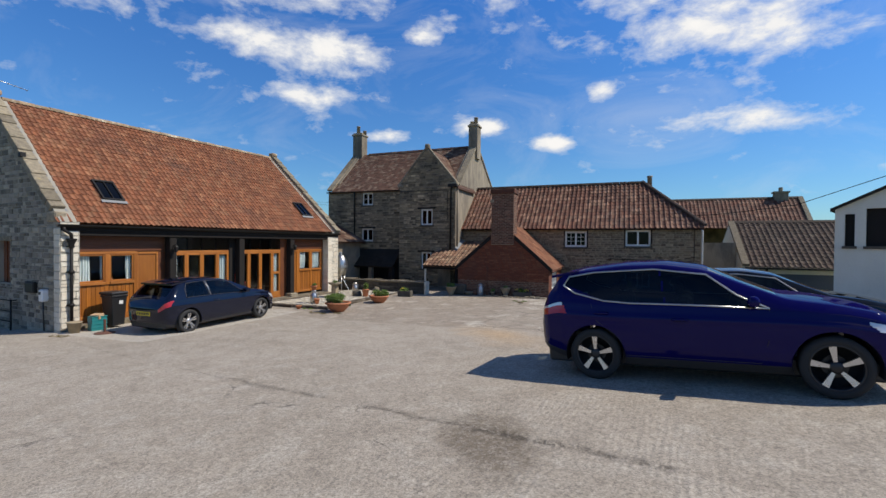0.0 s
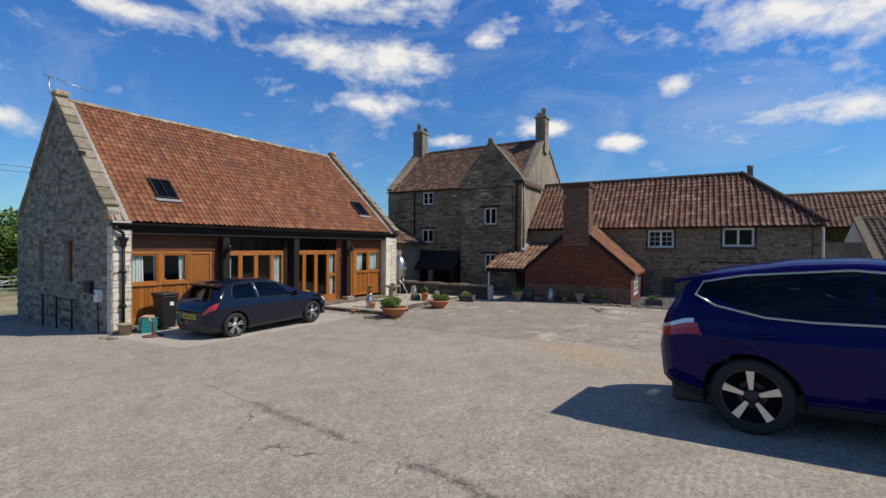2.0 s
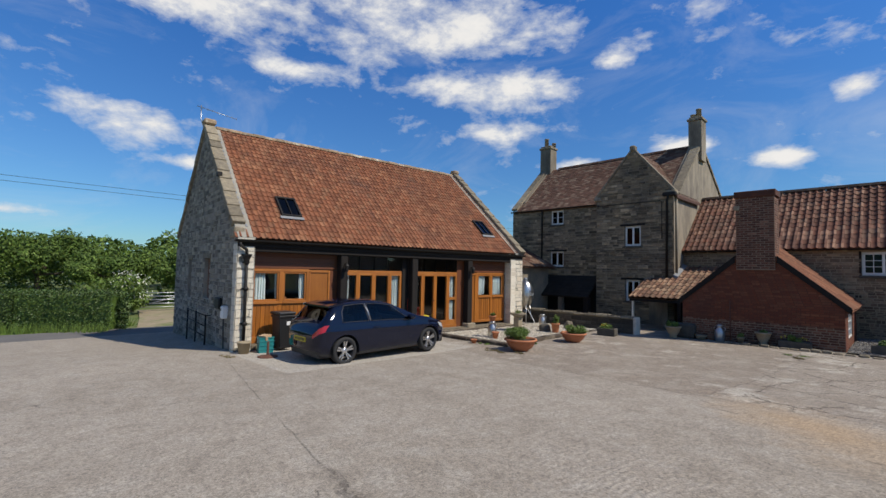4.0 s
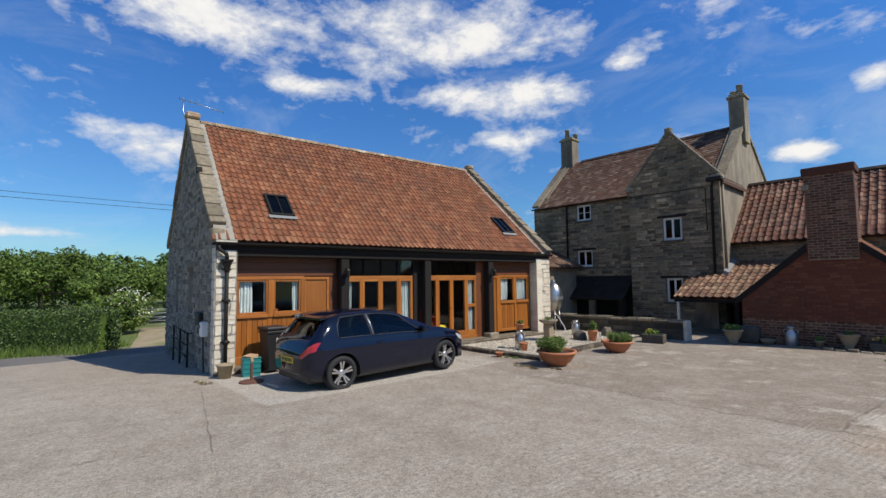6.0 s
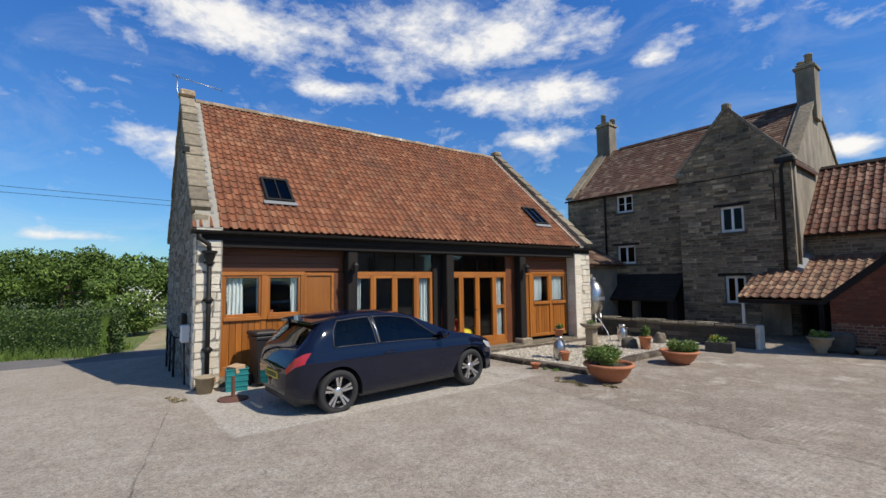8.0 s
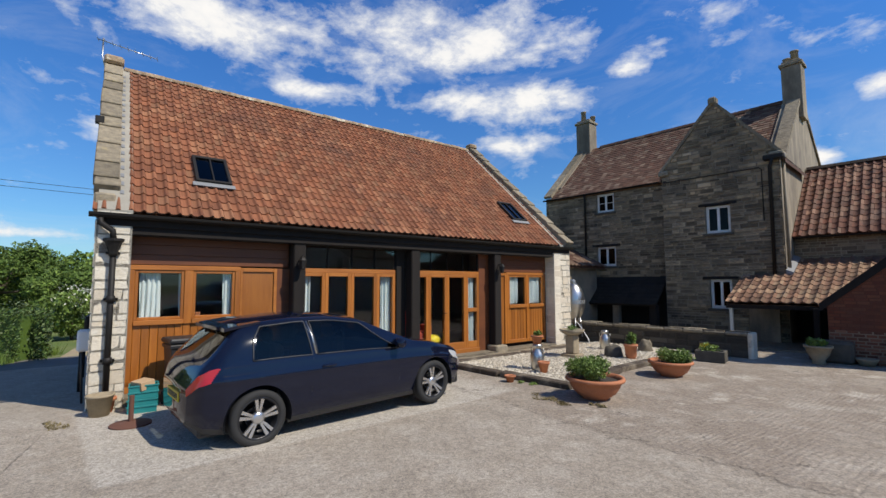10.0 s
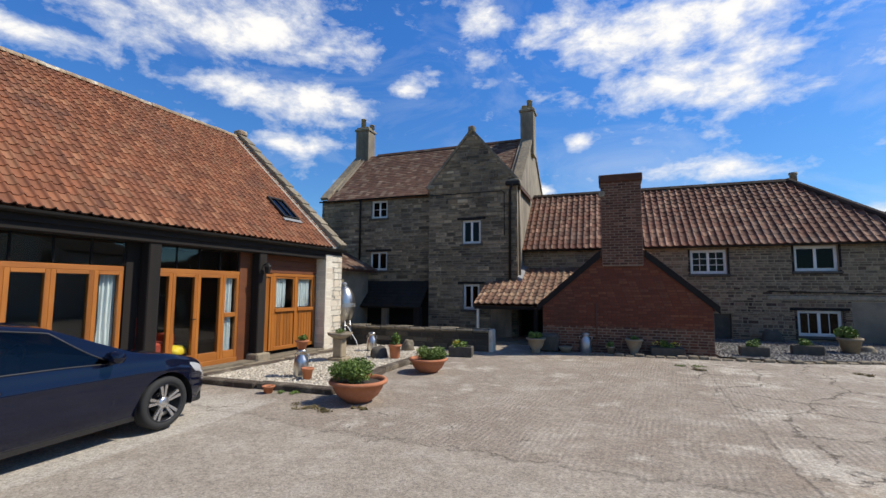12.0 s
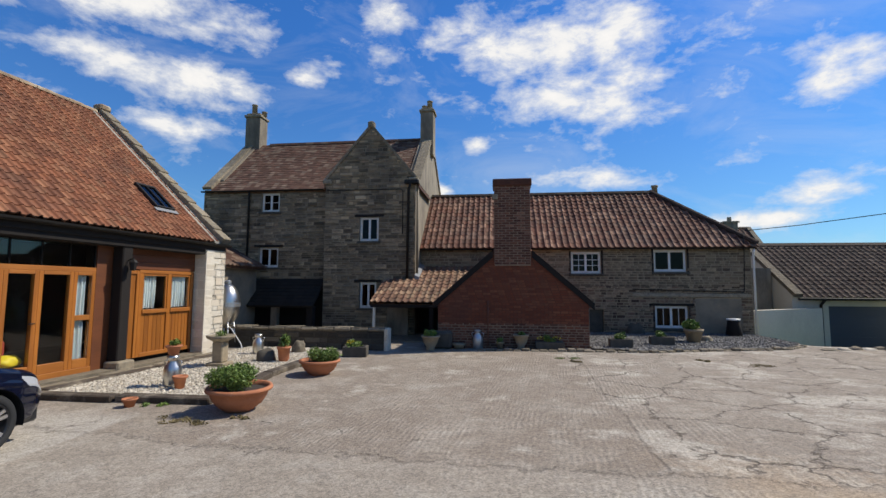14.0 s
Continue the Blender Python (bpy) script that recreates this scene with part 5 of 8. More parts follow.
vv = {k: bm.verts.new((p[0], p[1], p[2] - 0.07)) for k, p in P.items()}
for f in (("e0", "e1", "r1", "r0"), ("e1", "e2", "r1"), ("e2", "e3", "r0", "r1"), ("e0", "e3", "e2", "e1"), ("e0", "r0", "e3")):
    bm.faces.new([vv[k] for k in f])
croof = part("roof", bm, TILE_COT, cot, "mottled red pantile roof with hipped end")
cd = Vector((0, CY0 - 0.18 - CYR, CE - 0.02 - CR)).normalized()
cn = Vector((0, CE - 0.02 - CR, CYR - CY0 + 0.18)).normalized()
clen = math.hypot(CYR - CY0 + 0.18, CR - CE + 0.02)
tiles(croof, "pantile", TILE_COT, Vector((CX0, CYR, CR)) + cn * 0.012, X, cd, CX1 + 0.15 - CX0, clen + 0.06, 0.235, 0.29, near=(5, 2), seed=52, sag=0.05,
      keep=lambda x, dd: x < CRX - CX0 + (CX1 + 0.15 - CRX) * dd / clen)
for i in range(24):
    x0 = CX0 + 0.02 + i * (CRX - CX0) / 24
    part("ridge_tile", prism(B(), [(x0, CYR - 0.15, CR - 0.02), (x0, CYR - 0.08, CR + 0.09), (x0, CYR + 0.08, CR + 0.09), (x0, CYR + 0.15, CR - 0.02)], ((CRX - CX0) / 24 - 0.008, 0, 0)), TILE_DARK, croof)
h0, h1 = Vector((CRX, CYR, CR + 0.04)), Vector((CX1 + 0.15, CY0 - 0.18, CE + 0.06))
for i in range(12):
    a, b = h0.lerp(h1, i / 12), h0.lerp(h1, (i + 0.98) / 12)
    part("hip_tile", tube(B(), [a, b], 0.11, 8), TILE_DARK, croof)
for k, (a, b, c, d) in enumerate(CW[:3]):
    casement(cot, a, b, c, d, CY0, 2, (2, 3) if k == 0 else ((1, 1) if k == 1 else (2, 1)), lintel=(k == 2))
    part("surround", box(B(), a - 0.07, b + 0.07, CY0 - 0.012, CY0 + 0.03, c - 0.1, c - 0.005), BLACK_WOOD, cot)
    part("surround", box(B(), a - 0.07, a - 0.003, CY0 - 0.012, CY0 + 0.03, c, d + 0.06), BLACK_WOOD, cot)
    part("surround", box(B(), b + 0.003, b + 0.07, CY0 - 0.012, CY0 + 0.03, c, d + 0.06), BLACK_WOOD, cot)
part("hatch", box(B(), -2.37, -1.85, CY0 + 0.1, CY0 + 0.14, -0.85, 0.09), TROUGH, cot, "dark boarded hatch at ground level")
bm = B()
for s in range(5):
    a0, a1 = math.pi * (1 + s / 5), math.pi * (1 + (s + 1) / 5)
    bm.faces.new([bm.verts.new((x, CY0 - 0.2 + 0.055 * math.cos(a), CE - 0.09 + 0.055 * math.sin(a))) for x, a in ((CX0, a0), (CX1 + 0.1, a0), (CX1 + 0.1, a1), (CX0, a1))])
part("gutter", bm, IRON, cot, "dark gutter")
part("downpipe", tube(B(), [(CX1 + 0.02, CY0 - 0.18, CE - 0.12), (CX1 + 0.05, CY0 - 0.06, CE - 0.35), (CX1 + 0.05, CY0 - 0.06, -0.8)], 0.04), WHITE_PLASTIC, cot, "white downpipe at the corner", True)
part("cable", tube(B(), [(-0.8, CY0 - 0.04, 0.86), (3.1, CY0 - 0.04, 0.78), (3.12, CY0 - 0.05, 0.85), (3.12, CY0 - 0.16, 2.4), (3.12, CY0 - 0.16, 3.05)], 0.016), IRON, cot, "dark cable up the wall", True)
part("pot", lathe(B(), [(0.14, CR - 0.3), (0.12, CR + 0.35), (0.15, CR + 0.37), (0.15, CR + 0.45)], 12, Matrix.Translation((1.25, CYR + 0.6, 0))), POT_STONE, cot, "buff chimney pot behind the ridge", True)

# ---- brick lean-to with chimney ----
LX0, LX1, LY0, LY1, LE, LA, LAX = -7.6, -3.2, 21.06, 25.28, 0.42, 2.35, -5.37
bh = thing("brick_outhouse", Matrix.Translation((-5.4, 23.0, -0.9)), "red brick outhouse with gable chimney and pantile roof", "outbuilding", world=True)


def lean_top(u):
    return LE + (LA - LE) * (1 - abs(u - LAX) / ((LAX - LX0) if u < LAX else (LX1 - LAX)))


lw = part("wall", wall_slab(B(), (0, LY0, 0), X, -Y, 0.23, LX0, LX1, lean_top, -1.2, (), (LAX,)), BRICK_JOINT, bh, "red brick gable wall")
stones(lw, "brick", BRICK, (0, LY0, 0), X, -Y, lambda z: [(LX0 + max(0, (z - LE) / (LA - LE)) * (LAX - LX0), LX1 - max(0, (z - LE) / (LA - LE)) * (LX1 - LAX))], -0.15, 1.9,
       (0.075, 0.075), (0.225, 0.225), (0.003, 0.007), (), (-5.4, 0.3), seed=61, gap=0.008, bond=True, parts=220)
lm = part("mortar", box(B(), LX0 + 0.002, LX1 - 0.002, LY0 - 0.003, LY0 + 0.05, -0.95, -0.16), JOINT_PALE, bh, "pale mortar of the old brick base")
stones(lm, "brick", BRICK_OLD, (0, LY0 - 0.003, 0), X, -Y, lambda z: [(LX0, LX1)], -0.9, -0.16, (0.07, 0.085), (0.18, 0.24), (0.004, 0.014), (), (-5.4, -0.3), seed=63, gap=0.016, bond=True, parts=100)
SIDE_WIN = (22.0, 23.6, -0.55, 0.22)
rw = part("wall", wall_slab(B(), (LX1, 0, 0), Y, X, 0.23, LY0 + 0.23, LY1, lambda v: LE, -1.2, [SIDE_WIN]), BRICK_JOINT, bh, "sunlit brick side wall")
stones(rw, "brick", BRICK, (LX1, 0, 0), Y, X, lambda z: [(LY0, LY1)], -0.9, LE, (0.075, 0.075), (0.225, 0.225), (0.004, 0.009), [SIDE_WIN], (22, 0), seed=62, gap=0.01, bond=True, parts=150)
part("wall", box(B(), LX0, LX0 + 0.23, LY0 + 0.23, LY1, -1.2, LE), BRICK_JOINT, bh, "brick side wall by the porch")
# small-paned white window in the side wall
y0, y1, z0, z1 = SIDE_WIN
bm = B()
for a, b, c, d in ((y0, y1, z1 - 0.05, z1), (y0, y1, z0, z0 + 0.05), (y0, y0 + 0.05, z0 + 0.05, z1 - 0.05), (y1 - 0.05, y1, z0 + 0.05, z1 - 0.05)):
    box(bm, LX1 - 0.1, LX1 - 0.02, a, b, c, d)
for k in range(1, 5):
    v = y0 + (y1 - y0) * k / 5
    box(bm, LX1 - 0.08, LX1 - 0.03, v - 0.015, v + 0.015, z0 + 0.05, z1 - 0.05)
for k in range(1, 3):
    v = z0 + (z1 - z0) * k / 3
    box(bm, LX1 - 0.078, LX1 - 0.032, y0 + 0.05, y1 - 0.05, v - 0.012, v + 0.012)
sw = part("window", bm, WHITE_PAINT, bh, "white small-paned window in brick")
part("pane", box(B(), LX1 - 0.062, LX1 - 0.055, y0 + 0.05, y1 - 0.05, z0 + 0.05, z1 - 0.05), PANE, sw).visible_shadow = False
bm = B()
for sgn, xe in ((-1, LX0 - 0.12), (1, LX1 + 0.14)):
    ze = LE - 0.11
    prism(bm, [(LAX, LY0 + 0.0, LA + 0.02), (xe, LY0, ze), (xe, LY0, ze + 0.09), (LAX, LY0, LA + 0.11)], (0, LY1 - LY0 - 0.02, 0))
lroof = part("roof", bm, TILE_BARN, bh, "red pantile roof")
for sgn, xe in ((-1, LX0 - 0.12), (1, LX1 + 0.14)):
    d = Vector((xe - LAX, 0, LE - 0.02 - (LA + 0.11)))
    # sun side put into colour: darker tiles on the left, orange on the right
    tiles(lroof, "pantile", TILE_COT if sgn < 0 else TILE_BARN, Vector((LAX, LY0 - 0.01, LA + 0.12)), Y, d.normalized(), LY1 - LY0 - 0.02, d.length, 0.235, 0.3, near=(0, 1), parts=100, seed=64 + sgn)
for sgn, xe, xa in ((-1, LX0 - 0.14, -5.95), (1, LX1 + 0.16, -4.80)):
    zl = lean_top(xa)
    bm = prism(B(), [(xa, LY0 - 0.045, zl - 0.05), (xe, LY0 - 0.045, LE - 0.16), (xe, LY0 - 0.045, LE + 0.04), (xa, LY0 - 0.045, zl + 0.17)], (0, 0.03, 0))
    part("bargeboard", bm, BLACK_WOOD, bh, "black painted bargeboard")
ch = part("chimney", box(B(), -5.90, -4.84, LY0 - 0.06, LY0 + 0.65, 1.55, 3.95), JOINT_PALE, bh, "broad red brick chimney stack")
stones(ch, "brick", BRICK_OLD, (0, LY0 - 0.06, 0), X, -Y, lambda z: [(-5.90, -4.84)], 1.58, 3.95, (0.075, 0.075), (0.225, 0.225), (0.004, 0.009), seed=66, gap=0.01, bond=True, near=(-5.4, 2))
stones(ch, "brick", BRICK_OLD, (-4.84, 0, 0), Y, X, lambda z: [(LY0 - 0.06, LY0 + 0.65)], 1.58, 3.95, (0.075, 0.075), (0.225, 0.225), (0.004, 0.009), seed=67, gap=0.01, bond=True, parts=100)
stones(ch, "brick", BRICK_OLD, (-5.90, 0, 0), Y, -X, lambda z: [(LY0 - 0.06, LY0 + 0.65)], 1.58, 3.95, (0.075, 0.075), (0.225, 0.225), (0.004, 0.009), seed=68, gap=0.01, bond=True, parts=100)
part("cap", box(B(), -5.95, -4.79, LY0 - 0.11, LY0 + 0.70, 3.95, 4.17, 0.02), BRICK_OLD, ch, "corbelled brick cap")
part("vent", box(B(), -5.96, -5.80, LY0 - 0.1, LY0 - 0.02, 3.55, 3.70, 0.01), COPING, ch)
part("pipe", tube(B(), [(-6.1, LY0 - 0.05, -0.8), (-6.1, LY0 - 0.05, 0.5)], 0.015), RUSTY, bh, "thin rusty pipe", True)

# ---- porch roof between the house and the outhouse ----
porch = thing("porch", Matrix.Translation((-8.5, 23.0, -0.9)), "open porch with buff pantile lean-to roof and pale post", "porch", world=True)
pd = Vector((0, -3.0, -1.28)).normalized()
bm = B()
prism(bm, [(-10.05, 22.25, 0.40), (-7.45, 22.25, 0.40), (-7.45, 22.25, 0.34), (-10.05, 22.25, 0.34)], (0, 0.02, 0))
prism(bm, [(-10.05, 22.25, 0.41), (-10.05, 24.05, 0.41 + 1.8 * 1.28 / 3), (-10.05, 24.05, 0.33 + 1.8 * 1.28 / 3), (-10.05, 22.25, 0.33)], (1.15, 0, 0))
prism(bm, [(-8.9, 22.25, 0.41), (-8.9, 25.28, 0.41 + 3.03 * 1.28 / 3), (-8.9, 25.28, 0.33 + 3.03 * 1.28 / 3), (-8.9, 22.25, 0.33)], (2.9, 0, 0))
proof = part("roof", bm, TILE_PORCH, porch, "buff and brown pantile slope")
tiles(proof, "pantile", TILE_PORCH, (-10.05, 25.25, 0.43 + 1.28), X, pd, 4.0, 3.3, 0.235, 0.29, near=(2, 2), seed=71, parts=200,
      keep=lambda x, dd: (x > 1.15 or dd > 1.3) and (-10.05 + x < -7.5 or 0.43 + 1.28 - dd * 0.392 > lean_top(min(-5.4, -10.05 + x)) - 0.1))
part("flashing", prism(B(), [(-8.9, 24.02, 1.22), (-8.9, 24.02, 1.35), (-8.72, 24.02, 1.27), (-8.72, 24.02, 1.17)], (0, 1.2, 0.5)), LEAD, porch, "pale lead flashing")
part("post", box(B(), -9.98, -9.90, 22.3, 22.38, -0.92, 0.36), CREAM, porch, "thin pale post")
part("post", box(B(), -7.95, -7.83, 21.6, 21.72, -0.92, 0.3), BLACK_WOOD, porch, "black post by the door")
part("beam", box(B(), -10.05, -7.45, 22.26, 22.36, 0.22, 0.345), BLACK_WOOD, porch, "dark eaves beam")
part("panel", box(B(), -9.88, -9.1, 23.9, 23.96, -0.9, 0.5), RENDER_GREY, porch, "pale boarded panel")
# doorway shade is painted as one flat near-black sheet
part("doorway_sheet", box(B(), -9.0, -7.6, 25.0, 25.06, -0.9, 1.2), INSIDE_DARK, porch, "near-black sheet standing for the shaded doorway")
part("paving", box(B(), -9.9, -7.6, 22.2, 25.0, -0.95, -0.86), COPING, porch, "pale worn flagstones under the porch")

# ---- vehicles ----


def interp(table, x):
    if x <= table[0][0]:
        return table[0][1]
    for (a, p), (b, q) in zip(table, table[1:]):
        if x <= b:
            t = (x - a) / (b - a)
            return p + (q - p) * t
    return table[-1][1]


def smooth_interp(table, x, r=0.1):
    steps = range(-7, 8)
    return sum(interp(table, x + r * k / 7) * (8 - abs(k)) for k in steps) / sum(8 - abs(k) for k in steps)


RUBBER = plain("tyre_rubber", (0.018, 0.018, 0.018), 0.8)
ALLOY = plain("silver_alloy", (0.62, 0.62, 0.62), 0.28, 0.9)
ALLOY_DARK = plain("dark_alloy", (0.03, 0.03, 0.032), 0.35, 0.5)
RED_LENS = plain("red_lamp_lens", (0.42, 0.015, 0.012), 0.12, 0.0, 0.6)
CLEAR_LENS = plain("clear_lamp_lens", (0.62, 0.63, 0.64), 0.1, 0.3, 0.6)
CAR_GLASS = glass("tinted_car_glass", (0.4, 0.5, 0.53), 0.35)
SEAT = plain("dark_seat_cloth", (0.03, 0.03, 0.032), 0.9)
PLATE_Y = plain("yellow_number_plate", (0.72, 0.52, 0.03), 0.4)


def build_car(name, m, c, paint, label, trim_mat):
    """A car with its rear axle at the origin, facing +x, built from its side outline, belt line and plan."""
    car = thing(name, m, label, "car")
    roof, belt, plan, W, wb, wr = c["roof"], c["belt"], c["plan"], c["half"], c["base"], c["wheel"]
    x0, x1 = roof[0][0], roof[-1][0]

    def skin(x, s):
        zt = smooth_interp(roof, x)
        zb = min(smooth_interp(belt, x), zt - 0.035)
        z0 = interp(c["low"], x)
        w = W * smooth_interp(plan, x, 0.05)
        tall = min(1.0, max(0.0, (zt - zb) / 0.5))
        yb = w * 0.965
        yr = w * (0.93 - 0.25 * tall)
        ze = zt - 0.02 - 0.035 * tall
        if s <= 0.5:
            q = s / 0.5
            side = 0.90 + 0.10 * math.sin(math.pi / 2 * min(1, q / 0.55)) - (0.035 * max(0, (q - 0.8) / 0.2))
            side += 0.012 * math.exp(-((q - 0.80) / 0.05) ** 2) - 0.012 * math.exp(-((q - 0.45) / 0.12) ** 2)
            return w * side, z0 + (zb - z0) * q
        if s <= 0.85:
            q = (s - 0.5) / 0.35
            return yb + (yr - yb) * (0.75 * q + 0.25 * q * q), zb + (ze - zb) * (1 - (1 - q) ** 1.12)
        q = (s - 0.85) / 0.15
        return yr * (1 - q), ze + (zt - ze) * (1 - (1 - q) ** 2)

    n = 220
    xs = [x0 + (x1 - x0) * (0.6 * i / n + 0.4 * (0.5 - 0.5 * math.cos(math.pi * i / n))) for i in range(n + 1)]
    ss = [0.5 * i / 36 for i in range(36)] + [0.5 + 0.35 * i / 24 for i in range(24)] + [0.85 + 0.15 * i / 6 for i in range(7)]
    R = wr + 0.055
    faces = {}
    for side in (-1, 1):
        pts = {}
        for i, x in enumerate(xs):
            for j, s in enumerate(ss):
                y, z = skin(x, s)
                px = x
                for cx in (0.0, wb):
                    d = math.hypot(x - cx, z - wr)
                    if d < R and s < 0.5 and d > 1e-6:
                        if d > R - 0.07:
                            px, z = cx + (x - cx) * R / d, wr + (z - wr) * R / d
                pts[i, j] = (px, side * y, z, x, s)
        for i in range(n):
            for j in range(len(ss) - 1):
                q = [pts[i, j], pts[i + 1, j], pts[i + 1, j + 1], pts[i, j + 1]]
                mx, ms = sum(p[3] for p in q) / 4, sum(p[4] for p in q) / 4
                if ms < 0.5 and any(all(math.hypot(p[0] - cx, p[2] - wr) < R + 0.001 for p in q) for cx in (0, wb)):
                    continue
                kind = c["mask"](mx, ms)
                faces.setdefault(kind if kind in ("body", "windscreen", "rear_window") else (kind, side), []).append([p[:3] for p in q])

    def from_quads(quads, shift=0.0):
        bm = B()
        seen = {}
        for q in quads:
            vs = []
            for p in q:
                k = tuple(round(v, 5) for v in p)
                if k not in seen:
                    seen[k] = bm.verts.new(p)
                if seen[k] not in vs:
                    vs.append(seen[k])
            if len(vs) > 2:
                try:
                    bm.faces.new(vs)
                except ValueError:
                    pass
        return bm

    bm = from_quads(faces.pop("body"))
    for x in (x0, x1):
        ring = [bm.verts.new((x, sd * skin(x, s)[0], skin(x, s)[1])) for sd, order in ((-1, ss), (1, ss[::-1])) for s in order]
        bm.faces.new(ring)
    bmesh.ops.remove_doubles(bm, verts=bm.verts, dist=0.0008)
    body = part("body", bm, paint, car, c["paint_label"], True)
    looks = {"side_window": (CAR_GLASS, "tinted side window"), "windscreen": (CAR_GLASS, "windscreen"), "rear_window": (CAR_GLASS, "tinted rear window"),
             "tail_lamp": (RED_LENS, "red tail lamp"), "headlamp": (CLEAR_LENS, "clear headlamp"), "sill": (BLACK_PLASTIC, "black plastic sill"),
             "quarter_window": (CAR_GLASS, "tinted rear quarter window"), "reversing_lamp": (CLEAR_LENS, "pale reversing lens")}
    for kind, quads in faces.items():
        key = kind if isinstance(kind, str) else kind[0]
        part(key, from_quads(quads), looks[key][0], car, looks[key][1], True)
    # underside, arches, cabin
    part("underbody", box(B(), x0 + 0.1, x1 - 0.12, -W + 0.22, W - 0.22, 0.17, 0.40, 0.03), BLACK_PLASTIC, car, "dark underside")
    for cx in (0.0, wb):
        for side in (-1, 1):
            bm = B()
            prev = None
            for k in range(17):
                a = math.pi * (k / 16 * 1.16 - 0.08)
                ring = [bm.verts.new((cx + (R + 0.004) * math.cos(a), side * y, wr + (R + 0.004) * math.sin(a))) for y in (W * interp(plan, cx) * 0.985, W - 0.34)]
                if prev:
                    bm.faces.new((prev[0], ring[0], ring[1], prev[1]))
                prev = ring
            part("wheel_arch", bm, BLACK_PLASTIC, car, "black arch liner", True)
    part("cabin_floor", box(B(), 0.0, wb - 0.5, -W + 0.22, W - 0.22, 0.40, 0.55), SEAT, car)
    part("dashboard", box(B(), wb - 0.85, wb - 0.45, -W + 0.24, W - 0.24, 0.55, 0.93, 0.05), SEAT, car)
    for sx in (0.35, 1.2):
        for sy in (-0.38, 0.38):
            st = part("seat", box(B(), sx, sx + 0.5, sy - 0.25, sy + 0.25, 0.45, 0.66, 0.05), SEAT, car)
            part("seat_back", box(B(), sx - 0.14, sx + 0.04, sy - 0.24, sy + 0.24, 0.66, 1.10, 0.05), SEAT, st)
            part("headrest", box(B(), sx - 0.16, sx - 0.06, sy - 0.13, sy + 0.13, 1.12, 1.28, 0.04), SEAT, st)
    bm = B()
    ringm = Matrix.Translation((wb - 0.98, 0.38, 0.92)) @ Matrix.Rotation(radians(-65), 4, "Y")
    tube(bm, [ringm @ Vector((0.18 * math.cos(a), 0.18 * math.sin(a), 0)) for a in [2 * math.pi * k / 20 for k in range(21)]], 0.014, 6)
    part("steering_wheel", bm, BLACK_PLASTIC, car, smooth=True)
    # bright trim round the side glass
    for side in (-1, 1):
        line = [skin(x, s) + (x,) for x, s in c["trim"]]
        bm = tube(B(), [(x, side * (y + 0.006), z) for y, z, x in line], c["trim_r"], 6)
        part("window_trim", bm, trim_mat, car, smooth=True)
        for ring in c["seals"]:
            loop = []
            for (xa, sa), (xb, sb) in zip(ring, ring[1:] + ring[:1]):
                loop += [(xa + (xb - xa) * k / 8, sa + (sb - sa) * k / 8) for k in range(8)]
            loop.append(loop[0])
            part("window_seal", tube(B(), [(x, side * (skin(x, s)[0] + 0.002), skin(x, s)[1]) for x, s in loop], 0.009, 6), BLACK_PLASTIC, body, smooth=True)
        for k, seam in enumerate(c["seams"]):
            pts = [(x, side * (skin(x, s)[0] + 0.0005), skin(x, s)[1]) for x, s in seam]
            part("door_seam", tube(B(), pts, 0.004, 4), BLACK_PLASTIC, body)
        mx, ms = c["mirror"]
        y, z = skin(mx, ms)
        mm = part("door_mirror", lathe(B(), [(0.02, -0.11), (0.075, -0.10), (0.09, 0.0), (0.075, 0.09), (0.02, 0.10)], 12,
                                       Matrix.Translation((mx, side * (y + 0.10), z + 0.07)) @ Matrix.Rotation(radians(90), 4, "X") @ Matrix.Diagonal((0.75, 0.75, 1.0, 1))), c["mirror_mat"], car, "rounded door mirror", True)
        part("mirror_stalk", tube(B(), [(mx, side * (y - 0.02), z - 0.01), (mx, side * (y + 0.08), z + 0.02)], 0.025), BLACK_PLASTIC, mm, smooth=True)
        for hx, hs in c["handles"]:
            y, z = skin(hx, hs)
            part("door_handle", lathe(B(), [(0.004, -0.10), (0.017, -0.085), (0.02, 0.0), (0.017, 0.085), (0.004, 0.10)], 8,
                                      Matrix.Translation((hx, side * (y + 0.016), z)) @ Matrix.Rotation(radians(90), 4, "Y")), paint, car, smooth=True)
    # tail spoiler, number plate, wiper
    zt = smooth_interp(roof, c["spoiler"])
    yr = skin(c["spoiler"], 0.85)[0]
    bm = prism(B(), [(c["spoiler"] - 0.16, -yr, zt - 0.07), (c["spoiler"] + 0.25, -yr, zt + 0.0), (c["spoiler"] + 0.25, -yr, zt + 0.025), (c["spoiler"] - 0.16, -yr, zt - 0.03)], (0, 2 * yr, 0))
    part("spoiler", bm, paint, car, "roof spoiler")
    plate = part("number_plate", box(B(), x0 - 0.012, x0 + 0.004, -0.26, 0.26, c["plate_z"], c["plate_z"] + 0.11, 0.003), PLATE_Y, car, "yellow rear number plate")
    for k in range(7):
        y = -0.22 + k * 0.066
        part("character_bar", box(B(), x0 - 0.016, x0 - 0.0125, y, y + 0.042, c["plate_z"] + 0.022, c["plate_z"] + 0.088), BLACK_PLASTIC, plate)
